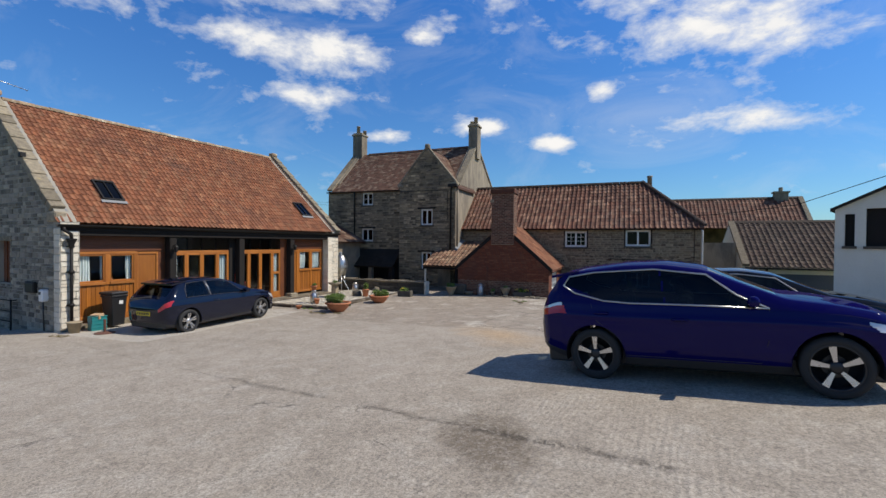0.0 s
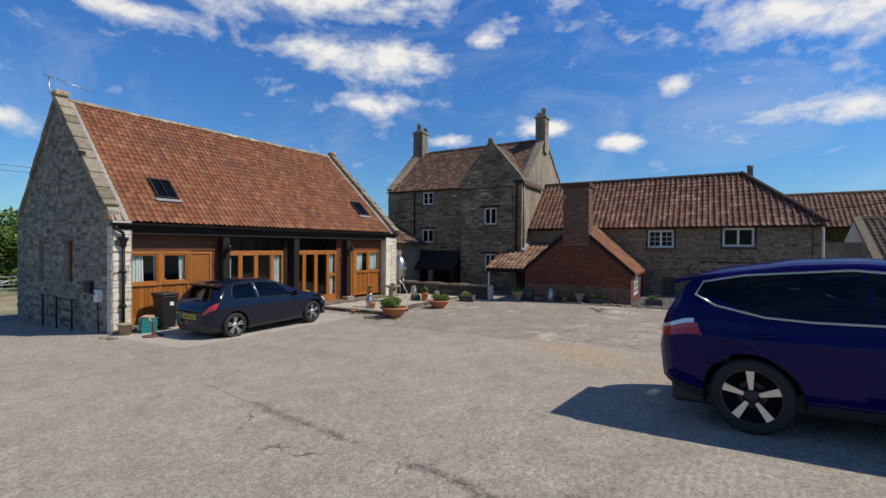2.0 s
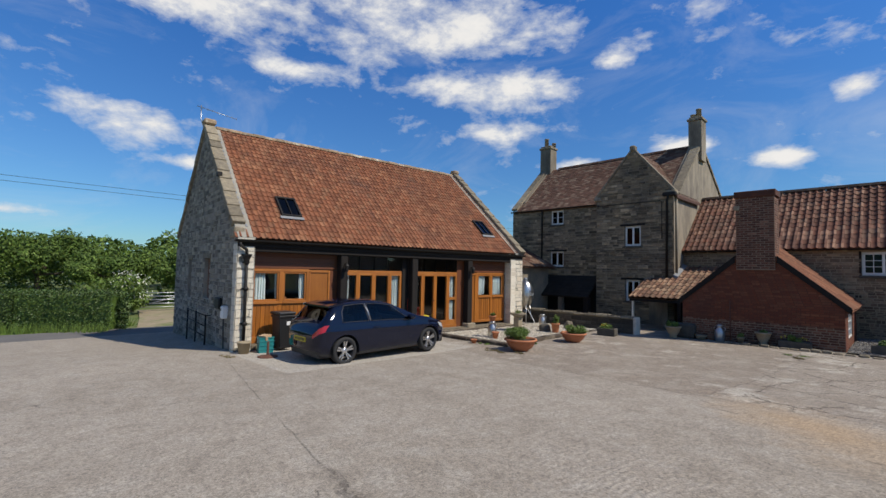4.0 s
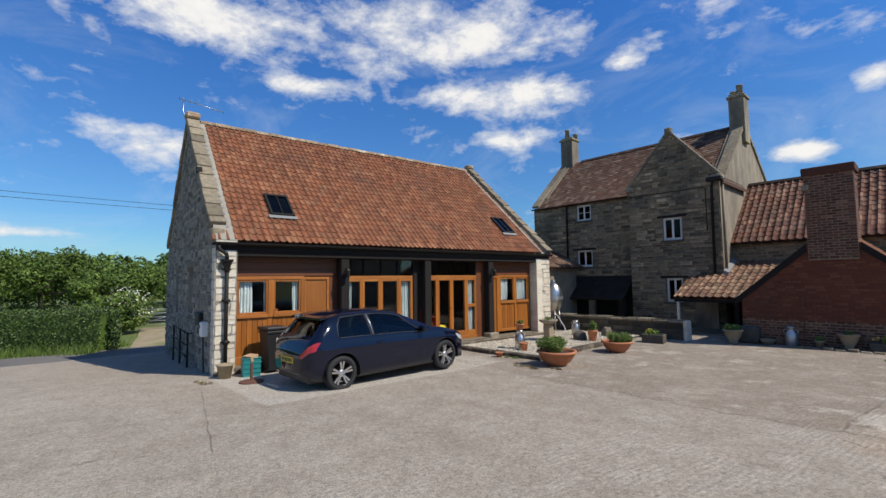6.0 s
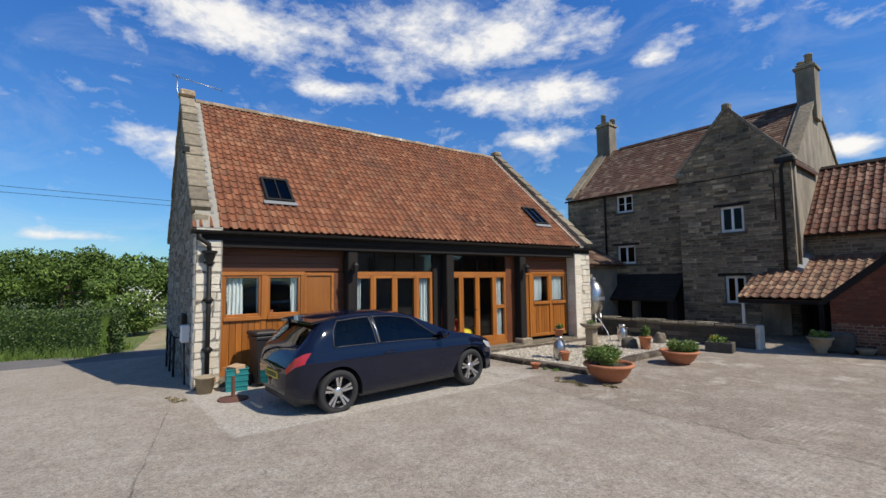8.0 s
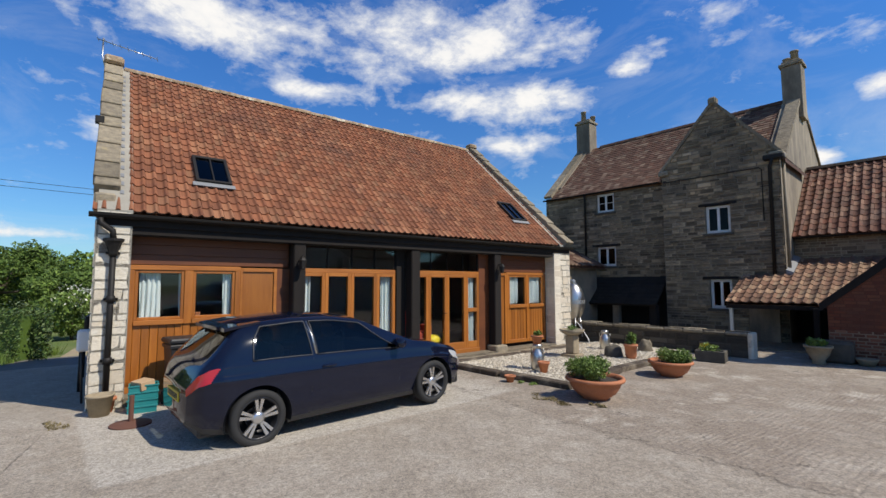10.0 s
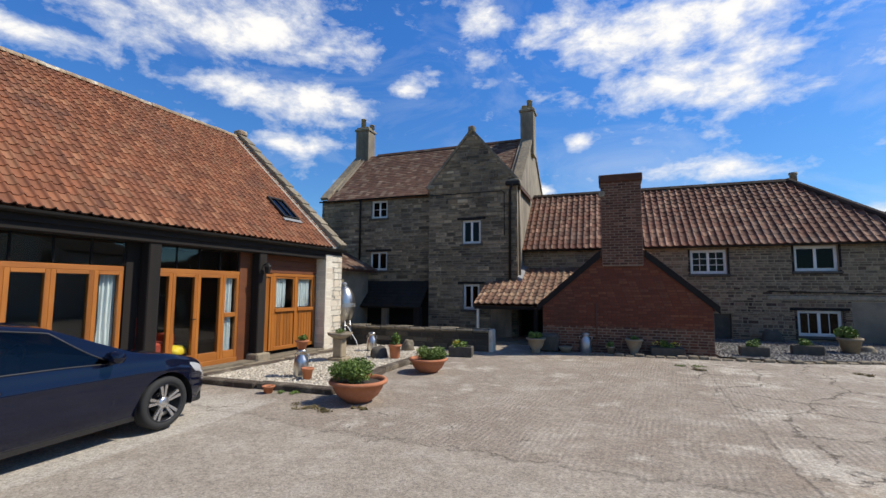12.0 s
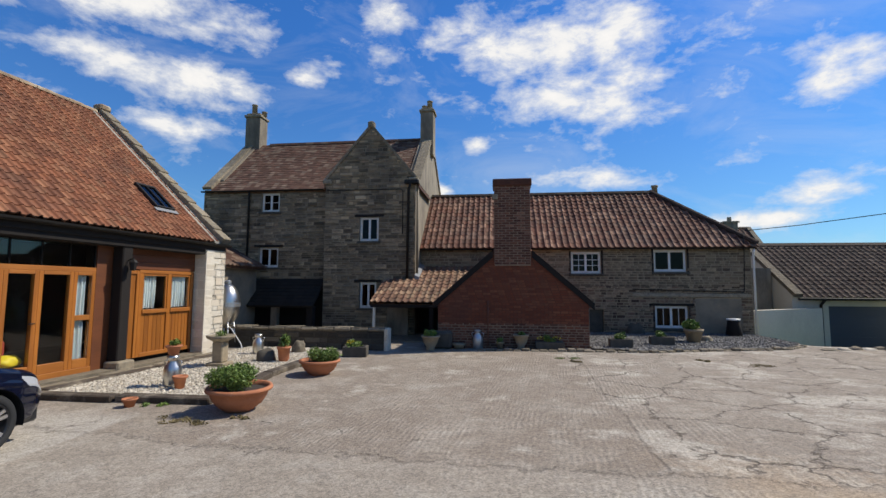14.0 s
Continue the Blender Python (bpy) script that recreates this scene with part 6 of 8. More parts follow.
    # wheels
    for cx in (0.0, wb):
        for side in (-1, 1):
            base = Matrix.Translation((cx, side * (W - 0.02), wr)) @ Matrix.Rotation(radians(-90 * side), 4, "X") @ Matrix.Rotation(0.3 + cx, 4, "Z")
            rr = wr * 0.735
            whl = part("wheel", lathe(B(), [(rr, -0.2), (wr - 0.02, -0.2), (wr, -0.175), (wr, -0.03), (wr - 0.02, -0.005), (rr + 0.012, 0.0), (rr, -0.015)], 40, base, False), RUBBER, car, "black rubber tyre", True)
            part("rim", lathe(B(), [(rr + 0.004, -0.012), (rr - 0.012, -0.004), (rr - 0.022, -0.03), (rr - 0.03, -0.16), (0.05, -0.165)], 40, base, False), c["rim_mat"], whl, smooth=True)
            part("brake_disc", lathe(B(), [(0.03, -0.13), (0.125, -0.13), (0.125, -0.11), (0.03, -0.11)], 24, base), ALLOY_DARK, whl)
            part("hub", lathe(B(), [(0.075, -0.06), (0.07, -0.03), (0.04, -0.02), (0.0, -0.018)], 16, base, False), c["hub_mat"], whl, smooth=True)
            for k in range(5):
                for off in c["spoke_offsets"]:
                    a = 2 * math.pi * k / 5
                    w0, w1 = c["spoke_w"]
                    bm = B()
                    t0 = off * 0.35
                    prism(bm, [(0.05, t0 * 0.3 - w0, -0.03), (0.05, t0 * 0.3 + w0, -0.03), (rr - 0.015, t0 + w1, -0.012), (rr - 0.015, t0 - w1, -0.012)], (0, 0, -0.028))
                    bm.transform(base @ Matrix.Rotation(a, 4, "Z"))
                    part("spoke", bm, ALLOY, whl)
    return car, skin


def paint_of(name, c, coat=1.0):
    return plain(name, c, 0.45, 0.0, coat, 0.0)


def hatch_mask(x, s):
    if s > 0.875:
        if 1.50 < x < 2.22:
            return "windscreen"
        if -0.49 < x < -0.21:
            return "rear_window"
    if 0.525 < s < 0.815:
        q = (s - 0.525) / 0.29
        if 0.72 - 0.06 * q < x < 2.02 - 0.60 * q - 0.03:
            return "side_window"
        if -0.08 + 0.13 * q < x < 0.66 - 0.06 * q:
            return "quarter_window"
    if 0.405 < s < 0.495 and x < -0.42 - (0.495 - s) * 0.9:
        return "tail_lamp"
    if x > 2.98 and 0.38 < s < 0.47 and x > 2.95 + (0.47 - s) * 1.5:
        return "headlamp"
    if s < 0.045:
        return "sill"
    return "body"


HATCH = dict(
    roof=[(-0.69, 0.66), (-0.66, 0.84), (-0.55, 0.98), (-0.47, 1.05), (-0.20, 1.37), (0.0, 1.425), (0.5, 1.455), (1.0, 1.445), (1.45, 1.375), (1.9, 1.17), (2.28, 1.0), (2.7, 0.93), (3.1, 0.83), (3.36, 0.70), (3.47, 0.55)],
    belt=[(-0.69, 0.80), (-0.5, 0.93), (0.2, 0.93), (1.5, 0.905), (2.3, 0.88), (2.8, 0.84), (3.2, 0.74), (3.47, 0.50)],
    plan=[(-0.69, 0.60), (-0.66, 0.74), (-0.57, 0.88), (-0.38, 0.97), (0.0, 1.0), (2.6, 1.0), (3.0, 0.95), (3.25, 0.84), (3.4, 0.70), (3.47, 0.58)],
    low=[(-0.69, 0.34), (-0.55, 0.24), (-0.3, 0.19), (2.9, 0.19), (3.3, 0.22), (3.47, 0.26)],
    half=0.875, base=2.63, wheel=0.318, mask=hatch_mask, paint_label="dark blue-black painted body",
    trim=[(0.70, 0.53), (0.68, 0.68), (0.645, 0.815)], trim_r=0.012,
    seals=[[(0.72, 0.525), (2.0, 0.525), (1.97, 0.545), (1.42, 0.81), (0.68, 0.815)], [(-0.07, 0.53), (0.65, 0.525), (0.61, 0.815), (0.06, 0.81), (-0.04, 0.70)]],
    seams=[[(0.62, 0.05), (0.63, 0.25), (0.66, 0.50)], [(0.62, 0.05), (1.9, 0.05), (1.98, 0.2), (2.02, 0.5)]],
    mirror=(1.92, 0.53), mirror_mat=None, handles=[(0.86, 0.425)], spoiler=-0.17, plate_z=0.52, rim_mat=ALLOY_DARK, hub_mat=ALLOY,
    spoke_offsets=(-0.10, 0.10), spoke_w=(0.012, 0.02))
HATCH_PAINT = paint_of("midnight_blue_paint", (0.004, 0.0065, 0.019))
HATCH["mirror_mat"] = HATCH_PAINT
hatch_m = Matrix.Translation((-11.835, 9.10, -0.905)) @ Matrix.Rotation(radians(90.65), 4, "Z") @ Matrix.Rotation(radians(-0.7), 4, "Y")
hatchback, hskin = build_car("hatchback_car", hatch_m, HATCH, HATCH_PAINT, "dark navy three-door hatchback parked beside the barn", CHROME)


def cross_mask(x, s):
    if s > 0.875:
        if 1.45 < x < 2.15:
            return "windscreen"
        if -0.70 < x < -0.50:
            return "rear_window"
    if 0.525 < s < 0.80:
        q = (s - 0.525) / 0.275
        if 0.935 - 0.05 * q < x < 2.05 - 0.58 * q:
            return "side_window"
        if -0.42 + 0.10 * abs(q - 0.62) < x < 0.92 - 0.05 * q and q > 0.62 - 1.1 * (x + 0.42):
            return "quarter_window"
    if x < -0.38 and 0.40 < s < 0.475 and x < -0.38 - (s - 0.40) * 0.5:
        return "tail_lamp"
    if x < -0.45 and 0.475 < s < 0.505:
        return "reversing_lamp"
    if x > 2.95 and 0.40 < s < 0.475 and x > 2.9 + (0.475 - s) * 2:
        return "headlamp"
    if s < 0.06:
        return "sill"
    return "body"


CROSS = dict(
    roof=[(-0.83, 0.72), (-0.80, 1.02), (-0.72, 1.14), (-0.50, 1.47), (-0.2, 1.53), (0.4, 1.585), (0.9, 1.58), (1.4, 1.50), (1.85, 1.29), (2.25, 1.115), (2.7, 1.05), (3.1, 0.96), (3.4, 0.80), (3.53, 0.60)],
    belt=[(-0.83, 0.95), (-0.5, 1.06), (0.2, 1.02), (1.5, 0.99), (2.3, 0.97), (2.8, 0.93), (3.2, 0.83), (3.53, 0.55)],
    plan=[(-0.83, 0.62), (-0.79, 0.76), (-0.68, 0.90), (-0.45, 0.97), (0.0, 1.0), (2.6, 1.0), (3.05, 0.95), (3.3, 0.84), (3.45, 0.70), (3.53, 0.58)],
    low=[(-0.83, 0.40), (-0.55, 0.30), (-0.3, 0.24), (2.9, 0.24), (3.3, 0.27), (3.53, 0.34)],
    half=0.905, base=2.646, wheel=0.345, mask=cross_mask, paint_label="deep violet-blue painted body",
    trim=[(2.06, 0.525), (1.2, 0.52), (0.5, 0.52), (0.15, 0.535), (-0.25, 0.60), (-0.43, 0.695), (-0.36, 0.805), (0.0, 0.815), (0.8, 0.81), (1.42, 0.81), (1.75, 0.66), (2.06, 0.525)], trim_r=0.012,
    seals=[],
    seams=[[(0.93, 0.06), (0.93, 0.5)], [(0.93, 0.07), (1.95, 0.07), (2.03, 0.25), (2.06, 0.5)], [(0.93, 0.07), (0.42, 0.07), (0.36, 0.2), (0.05, 0.36), (-0.02, 0.5)]],
    mirror=(1.90, 0.54), mirror_mat=None, handles=[(1.10, 0.40), (0.12, 0.43)], spoiler=-0.48, plate_z=0.80, rim_mat=ALLOY_DARK, hub_mat=ALLOY_DARK,
    spoke_offsets=(0.0,), spoke_w=(0.016, 0.036))
CROSS_PAINT = paint_of("violet_blue_paint", (0.0028, 0.0016, 0.066), 0.4)
CROSS["mirror_mat"] = CROSS_PAINT
cross_m = Matrix.Translation((-0.215, 7.69, -0.225)) @ Matrix.Rotation(radians(-7.9), 4, "Z") @ Matrix.Rotation(radians(-4.0), 4, "Y") @ Matrix.Diagonal((0.955, 0.985, 0.985, 1))
crossover, cskin = build_car("crossover_car", cross_m, CROSS, CROSS_PAINT, "violet-blue crossover car with bright window trim and alloy wheels", CHROME)
BLACKC = dict(CROSS)
BLACK_PAINT = paint_of("black_paint", (0.006, 0.006, 0.007))
BLACKC["mirror_mat"], BLACKC["paint_label"] = BLACK_PAINT, "glossy black painted body"
black_m = Matrix.Translation((1.45, 11.75, lay(2.4, 11.8) - 0.12)) @ Matrix.Rotation(radians(-7.0), 4, "Z") @ Matrix.Rotation(radians(-2.5), 4, "Y")
build_car("estate_car", black_m, BLACKC, BLACK_PAINT, "black car parked beyond the blue crossover", CHROME)

# ---- outbuildings to the side and beyond ----


def small_house(name, label, x0, x1, y0, y1, base, eave, ridge, wall_mat, tile_mat, seed, near=(2, 1), parts=120, tile=(0.24, 0.3)):
    """A plain range with its ridge along x and a tiled front slope."""
    h = thing(name, Matrix.Translation(((x0 + x1) / 2, (y0 + y1) / 2, base)), label, "outbuilding", world=True)
    yr = (y0 + y1) / 2
    for o in (x0, x1 - 0.3):
        part("wall", prism(B(), [(o, y0, base), (o, y1, base), (o, y1, eave), (o, yr, ridge - 0.05), (o, y0, eave)], (0.3, 0, 0)), wall_mat, h, "gable end wall")
    part("wall", box(B(), x0 + 0.3, x1 - 0.3, y1 - 0.3, y1, base, eave), wall_mat, h, "back wall")
    bm = prism(B(), [(x0, y0 - 0.2, eave - 0.05), (x0, yr, ridge), (x0, y1 + 0.2, eave - 0.05), (x0, yr, ridge - 0.12)], (x1 - x0, 0, 0))
    r = part("roof", bm, tile_mat, h, "pantile roof")
    d = Vector((0, y0 - 0.2 - yr, eave - 0.05 - ridge))
    tiles(r, "pantile", tile_mat, (x0 + 0.25, yr, ridge + 0.03), X, d.normalized(), x1 - x0 - 0.5, d.length + 0.05, *tile, near=near, parts=parts, seed=seed)
    nn = Vector((0, -(ridge - eave + 0.05), yr - y0 + 0.2)).normalized()
    for o in (x0 - 0.05, x1 - 0.25):
        a, b = Vector((o, yr, ridge)), Vector((o, y0 - 0.2, eave - 0.05))
        part("coping", prism(B(), [a, b, b + nn * 0.14, a + nn * 0.14], (0.3, 0, 0)), COPING, h, "stone verge coping")
    part("ridge", prism(B(), [(x0, yr - 0.14, ridge), (x0, yr, ridge + 0.13), (x0, yr + 0.14, ridge)], (x1 - x0, 0, 0)), TILE_DARK, h, "dark ridge tiles")
    return h


gar = small_house("garage", "low cream garage with dark pantile roof and grey-blue door", 5.35, 14.5, 26.35, 33.0, -1.7, 0.66, 2.86, CREAM, TILE_DARK, 81, near=(2, 2), parts=250)
part("wall", box(B(), 5.65, 6.6, 26.35, 26.65, -1.7, 0.64), CREAM, gar, "cream front pier")
part("wall", box(B(), 10.2, 14.2, 26.35, 26.65, -1.7, 0.64), CREAM, gar, "cream front wall")
part("wall", box(B(), 6.6, 10.2, 26.35, 26.65, 0.26, 0.64), CREAM, gar, "cream lintel band")
gd = part("garage_door", box(B(), 6.6, 10.2, 26.44, 26.5, -1.7, 0.26), GREY_DOOR, gar, "grey-blue up-and-over door")
for k in range(1, 5):
    part("door_rib", box(B(), 6.6, 10.2, 26.425, 26.44, -1.7 + k * 0.39, -1.67 + k * 0.39), GREY_DOOR, gd)
part("gutter", box(B(), 5.4, 14.4, 26.0, 26.12, 0.48, 0.58, 0.02), IRON, gar, "black gutter")
part("downpipe", tube(B(), [(6.3, 26.06, 0.5), (6.3, 26.28, 0.3), (6.3, 26.28, -1.6)], 0.05), IRON, gar, "black downpipe", True)
single("boundary_wall", prism(B(), [(3.46, 25.45, -1.6), (6.15, 26.0, -1.7), (6.15, 26.0, 0.2), (3.46, 25.45, 0.1)], (-0.05, 0.25, 0)), CREAM, "stained cream rendered wall beside the cottage", "wall")
single("grey_infill_wall", box(B(), 3.5, 5.3, 27.5, 27.7, -1.6, 1.75), RENDER_GREY, "plain grey rendered wall behind the yard", "wall")
fh = small_house("far_house", "distant brown-roofed house with a stone chimney", 2.0, 12.6, 40.5, 45.5, -1.5, 3.0, 5.35, STONE_GREY, TILE_COT, 82, near=(8, 1), parts=60, tile=(0.28, 0.34))
fc = part("chimney", box(B(), 10.8, 11.7, 42.7, 43.3, 4.8, 5.75, 0.02), RENDER_GREY, fh, "square stone chimney")
part("cap", box(B(), 10.72, 11.78, 42.62, 43.38, 5.75, 5.87), COPING, fc)
part("pot", lathe(B(), [(0.16, 5.87), (0.14, 6.2)], 12, Matrix.Translation((11.25, 43, 0))), POT_STONE, fc)
# white two-storey building at the yard's edge
wb = thing("white_building", Matrix.Translation((6.82, 20.2, -0.3)) @ Matrix.Rotation(radians(-25), 4, "Z"), "plain cream-white rendered building with dark windows", "building")
WBW = [(0.26, 0.52, 1.92, 3.03), (0.80, 1.50, 1.92, 3.2)]
part("wall", wall_slab(B(), (0, 0, 0), X, -Y, 0.3, 0.0, 6.0, lambda u: 3.2 + 1.5 * (1 - abs(u - 3.0) / 3.0), -0.6, WBW, (3.0,)), CREAM, wb, "cream gable wall")
part("wall", box(B(), 0.0, 0.3, 0.3, 5.3, -0.6, 3.18), CREAM, wb, "cream side wall")
part("wall", box(B(), 5.7, 6.0, 0.3, 5.3, -0.6, 3.18), CREAM, wb, "cream side wall")
part("wall", box(B(), 0.3, 5.7, 5.0, 5.3, -0.6, 3.18), CREAM, wb, "cream back wall")
for xe in (-0.12, 6.12):
    part("roof", prism(B(), [(3.0, -0.15, 4.72), (xe, -0.15, 3.13), (xe, -0.15, 3.23), (3.0, -0.15, 4.82)], (0, 5.6, 0)), SLATE, wb, "dark roof slope")
for a, b, c, d in WBW:
    wn = part("window", box(B(), a, b, 0.16, 0.22, c, d), INSIDE_DARK, wb, "dark unlit window")
    part("sill", box(B(), a - 0.06, b + 0.06, -0.08, 0.1, c - 0.09, c), TROUGH, wn)
# small tiled outhouse between barn and house
so = thing("tiled_outhouse", Matrix.Translation((-16.0, 22.5, -0.95)), "small stone outhouse with sloping red tile roof", "outbuilding", world=True)
part("wall", box(B(), -15.45, -15.2, 20.6, 24.1, -1.1, 1.62), MORTAR, so, "pale stone wall")
part("wall", box(B(), -15.45, -17.0, 20.6, 20.85, -1.1, 1.75), MORTAR_BARN, so, "pale stone end wall")
sor = part("roof", prism(B(), [(-17.2, 20.45, 2.75), (-14.95, 20.45, 1.62), (-14.95, 20.45, 1.54), (-17.2, 20.45, 2.65)], (0, 3.9, 0)), TILE_OLD, so, "red tile pent roof")
tiles(sor, "tile", TILE_OLD, (-17.2, 20.45, 2.78), Y, Vector((2.25, 0, -1.13)).normalized(), 3.9, 2.55, 0.235, 0.28, parts=60, seed=84)


# ---- low yard wall ----
yw = thing("yard_wall", Matrix.Translation((-11.4, 20.25, -0.95)), "low dark stone wall with pale rounded coping", "wall", world=True)
ywb = part("wall", box(B(), -14.0, -9.0, 20.18, 20.5, -1.1, -0.36), MOSSY, yw, "dark mossy rubble body")
stones(ywb, "stone", MOSSY, (0, 20.18, 0), X, -Y, lambda z: [(-14.0, -9.0)], -1.0, -0.36, (0.1, 0.2), (0.2, 0.5), (0.004, 0.03), seed=91, parts=120)
for k in range(10):
    x = -14.0 + k * 0.5
    part("coping_stone", box(B(), x, x + 0.495, 20.13, 20.55, -0.36, -0.27 + 0.012 * math.sin(k * 2.1), 0.03), COPING, yw)
part("end_stone", box(B(), -9.02, -8.9, 20.14, 20.54, -1.05, -0.28, 0.03), QUOIN, yw, "pale end stone")


# ---- plants ----
def leaf_cloud(centre, radii, n, size, rnd, hollow=0.55, up=0.0, face=0.0):
    """Loose leaves in a lumpy shell."""
    verts, faces = [], []
    for _ in range(n):
        d = Vector((rnd.gauss(0, 1), rnd.gauss(0, 1), rnd.gauss(0, 1))).normalized()
        lump = 0.78 + 0.35 * noise.noise(d * 2.3 + Vector(centre) * 0.7)
        r = lump * (hollow + (1 - hollow) * rnd.random() ** 0.5)
        p = Vector((centre[0] + d.x * radii[0] * r, centre[1] + d.y * radii[1] * r, centre[2] + d.z * radii[2] * r))
        a = (d * face + Vector((rnd.gauss(0, 1), rnd.gauss(0, 1), rnd.gauss(0, 1) + up))).normalized()
        b = a.orthogonal().normalized()
        b.rotate(Matrix.Rotation(rnd.uniform(0, 6.28), 3, a))
        s = size * rnd.uniform(0.6, 1.3)
        c = a.cross(b)
        k = len(verts)
        verts += [p - b * s, p + c * s * 0.45, p + b * s, p - c * s * 0.45]
        faces.append((k, k + 1, k + 2, k + 3))
    return verts, faces


def leaves_part(name, mats, clouds, parent, label=""):
    verts, faces = [], []
    for v, f in clouds:
        k = len(verts)
        verts += v
        faces += [tuple(i + k for i in q) for q in f]
    me = bpy.data.meshes.new(name)
    me.from_pydata(verts, [], faces)
    me.materials.append(mats)
    ob = new(name, me)
    ob.parent = parent
    return tagged(ob, label)


def tree(x, y, h, r, seed, leaf=LEAF_WOOD, size=0.12, n=12000, label="broad green deciduous tree in full leaf", name="tree"):
    rnd = random.Random(seed)
    z = lay(x, y) - 0.1
    t = thing(name, Matrix.Translation((x, y, z)), label, "tree", "trees beyond the hedge")
    bm = B()
    top = h * 0.55
    tube(bm, [(0, 0, 0), (0.05 * r, 0, top * 0.5), (0.02 * r, 0.06 * r, top)], 0.045 * h ** 0.9, 8)
    for v in bm.verts:
        k = 1 - 0.5 * min(1, v.co.z / top)
        v.co.x, v.co.y = v.co.x * k, v.co.y * k
    part("trunk", bm, BARK, t, smooth=True)
    clouds = []
    for k in range(15):
        a = 2 * math.pi * k / 15 * 2.6 + rnd.uniform(-0.4, 0.4)
        rr = r * rnd.uniform(0.35, 0.85)
        c = (rr * math.cos(a), rr * math.sin(a), h * (0.25 + 0.55 * (1 - (rr / r) ** 2) + rnd.uniform(-0.04, 0.14)))
        if k % 2 == 0:
            part("limb", tube(B(), [(0, 0, top * rnd.uniform(0.5, 0.95)), (c[0] * 0.5, c[1] * 0.5, c[2] * 0.8), c], 0.02 * r, 5), BARK, t, smooth=True)
        q = r * rnd.uniform(0.26, 0.42)
        clouds.append(leaf_cloud(c, (q, q, q * 0.8), n // 15, size, rnd, 0.8, face=1.5))
    clouds.append(leaf_cloud((0, 0, h * 0.62), (r * 0.6, r * 0.6, h * 0.3), n // 6, size, rnd, 0.7, face=1.5))
    leaves_part("crown", leaf, clouds, t, "uneven leafy crown")
    return t


rnd = random.Random(5)
for k, (x, y, h, r) in enumerate([(-44, -6, 5.6, 3.4), (-41, 0, 5.6, 3.6), (-46, 5, 6.6, 4.0), (-42, 9.5, 5.0, 3.3), (-39, 14, 4.7, 3.4), (-45, 16, 6.0, 3.6), (-38, -14, 5.6, 3.6), (-43, 21, 5.8, 3.6)]):
    tree(x, y, h * 0.86, r, 100 + k)
tree(-20.5, 33.5, 6.4, 2.2, 130, n=1500, label="dark green tree behind the farmhouse")
# the wood beyond, too dense to count
clouds = []
for k in range(110):
    x, y = rnd.uniform(-85, -50), rnd.uniform(-55, 60)
    h = rnd.uniform(5.0, 7.2)
    c = (x, y, -1.5 + h * 0.52)
    q = rnd.uniform(2.6, 4.2)
    clouds.append(leaf_cloud(c, (q, q, h * 0.5), 900, 0.26, rnd, 0.85, face=1.5))
me_v, me_f = [], []
for v, f in clouds:
    k = len(me_v)
    me_v += v
    me_f += [tuple(i + k for i in q) for q in f]
joined("woodland", LEAF_WOOD, me_v, me_f, None)
tagged(bpy.data.objects["woodland"], "dense green woodland on the far side of the field", "woodland")
# understorey scrub closing the view under the trees
me_v, me_f = [], []
for k in range(60):
    v, f = leaf_cloud((rnd.uniform(-50, -38), -45 + k * 1.6, -0.6), (2.0, 1.5, 1.3), 600, 0.13, rnd, 0.8, face=1.3)
    s = len(me_v)
    me_v += v
    me_f += [tuple(i + s for i in q) for q in f]
joined("scrub", LEAF_WOOD, me_v, me_f, None)
tagged(bpy.data.objects["scrub"], "tangled green scrub under the trees", "shrubs")


def hawthorn(x, y, r, seed):
    t = thing("hawthorn_bush", Matrix.Translation((x, y, lay(x, y) - 0.1)), "hawthorn bush covered with white blossom", "bush")
    rn = random.Random(seed)
    part("stem", tube(B(), [(0, 0, 0), (0.1, 0, 0.7), (0.05, 0.1, 1.3)], 0.07, 6), BARK, t, smooth=True)
    leaves_part("foliage", LEAF, [leaf_cloud((rn.uniform(-r, r) * 0.6, rn.uniform(-r, r) * 0.6, rn.uniform(0.7, 2.0)), (r * 0.6, r * 0.6, 0.7), 500, 0.11, rn) for _ in range(7)], t)
    leaves_part("blossom", BLOSSOM, [leaf_cloud((rn.uniform(-r, r) * 0.7, rn.uniform(-r, r) * 0.7, rn.uniform(0.9, 2.3)), (r * 0.5, r * 0.5, 0.4), 55, 0.07, rn, 0.8) for _ in range(7)], t, "white may blossom")


hawthorn(-33.0, 8.3, 1.5, 7)


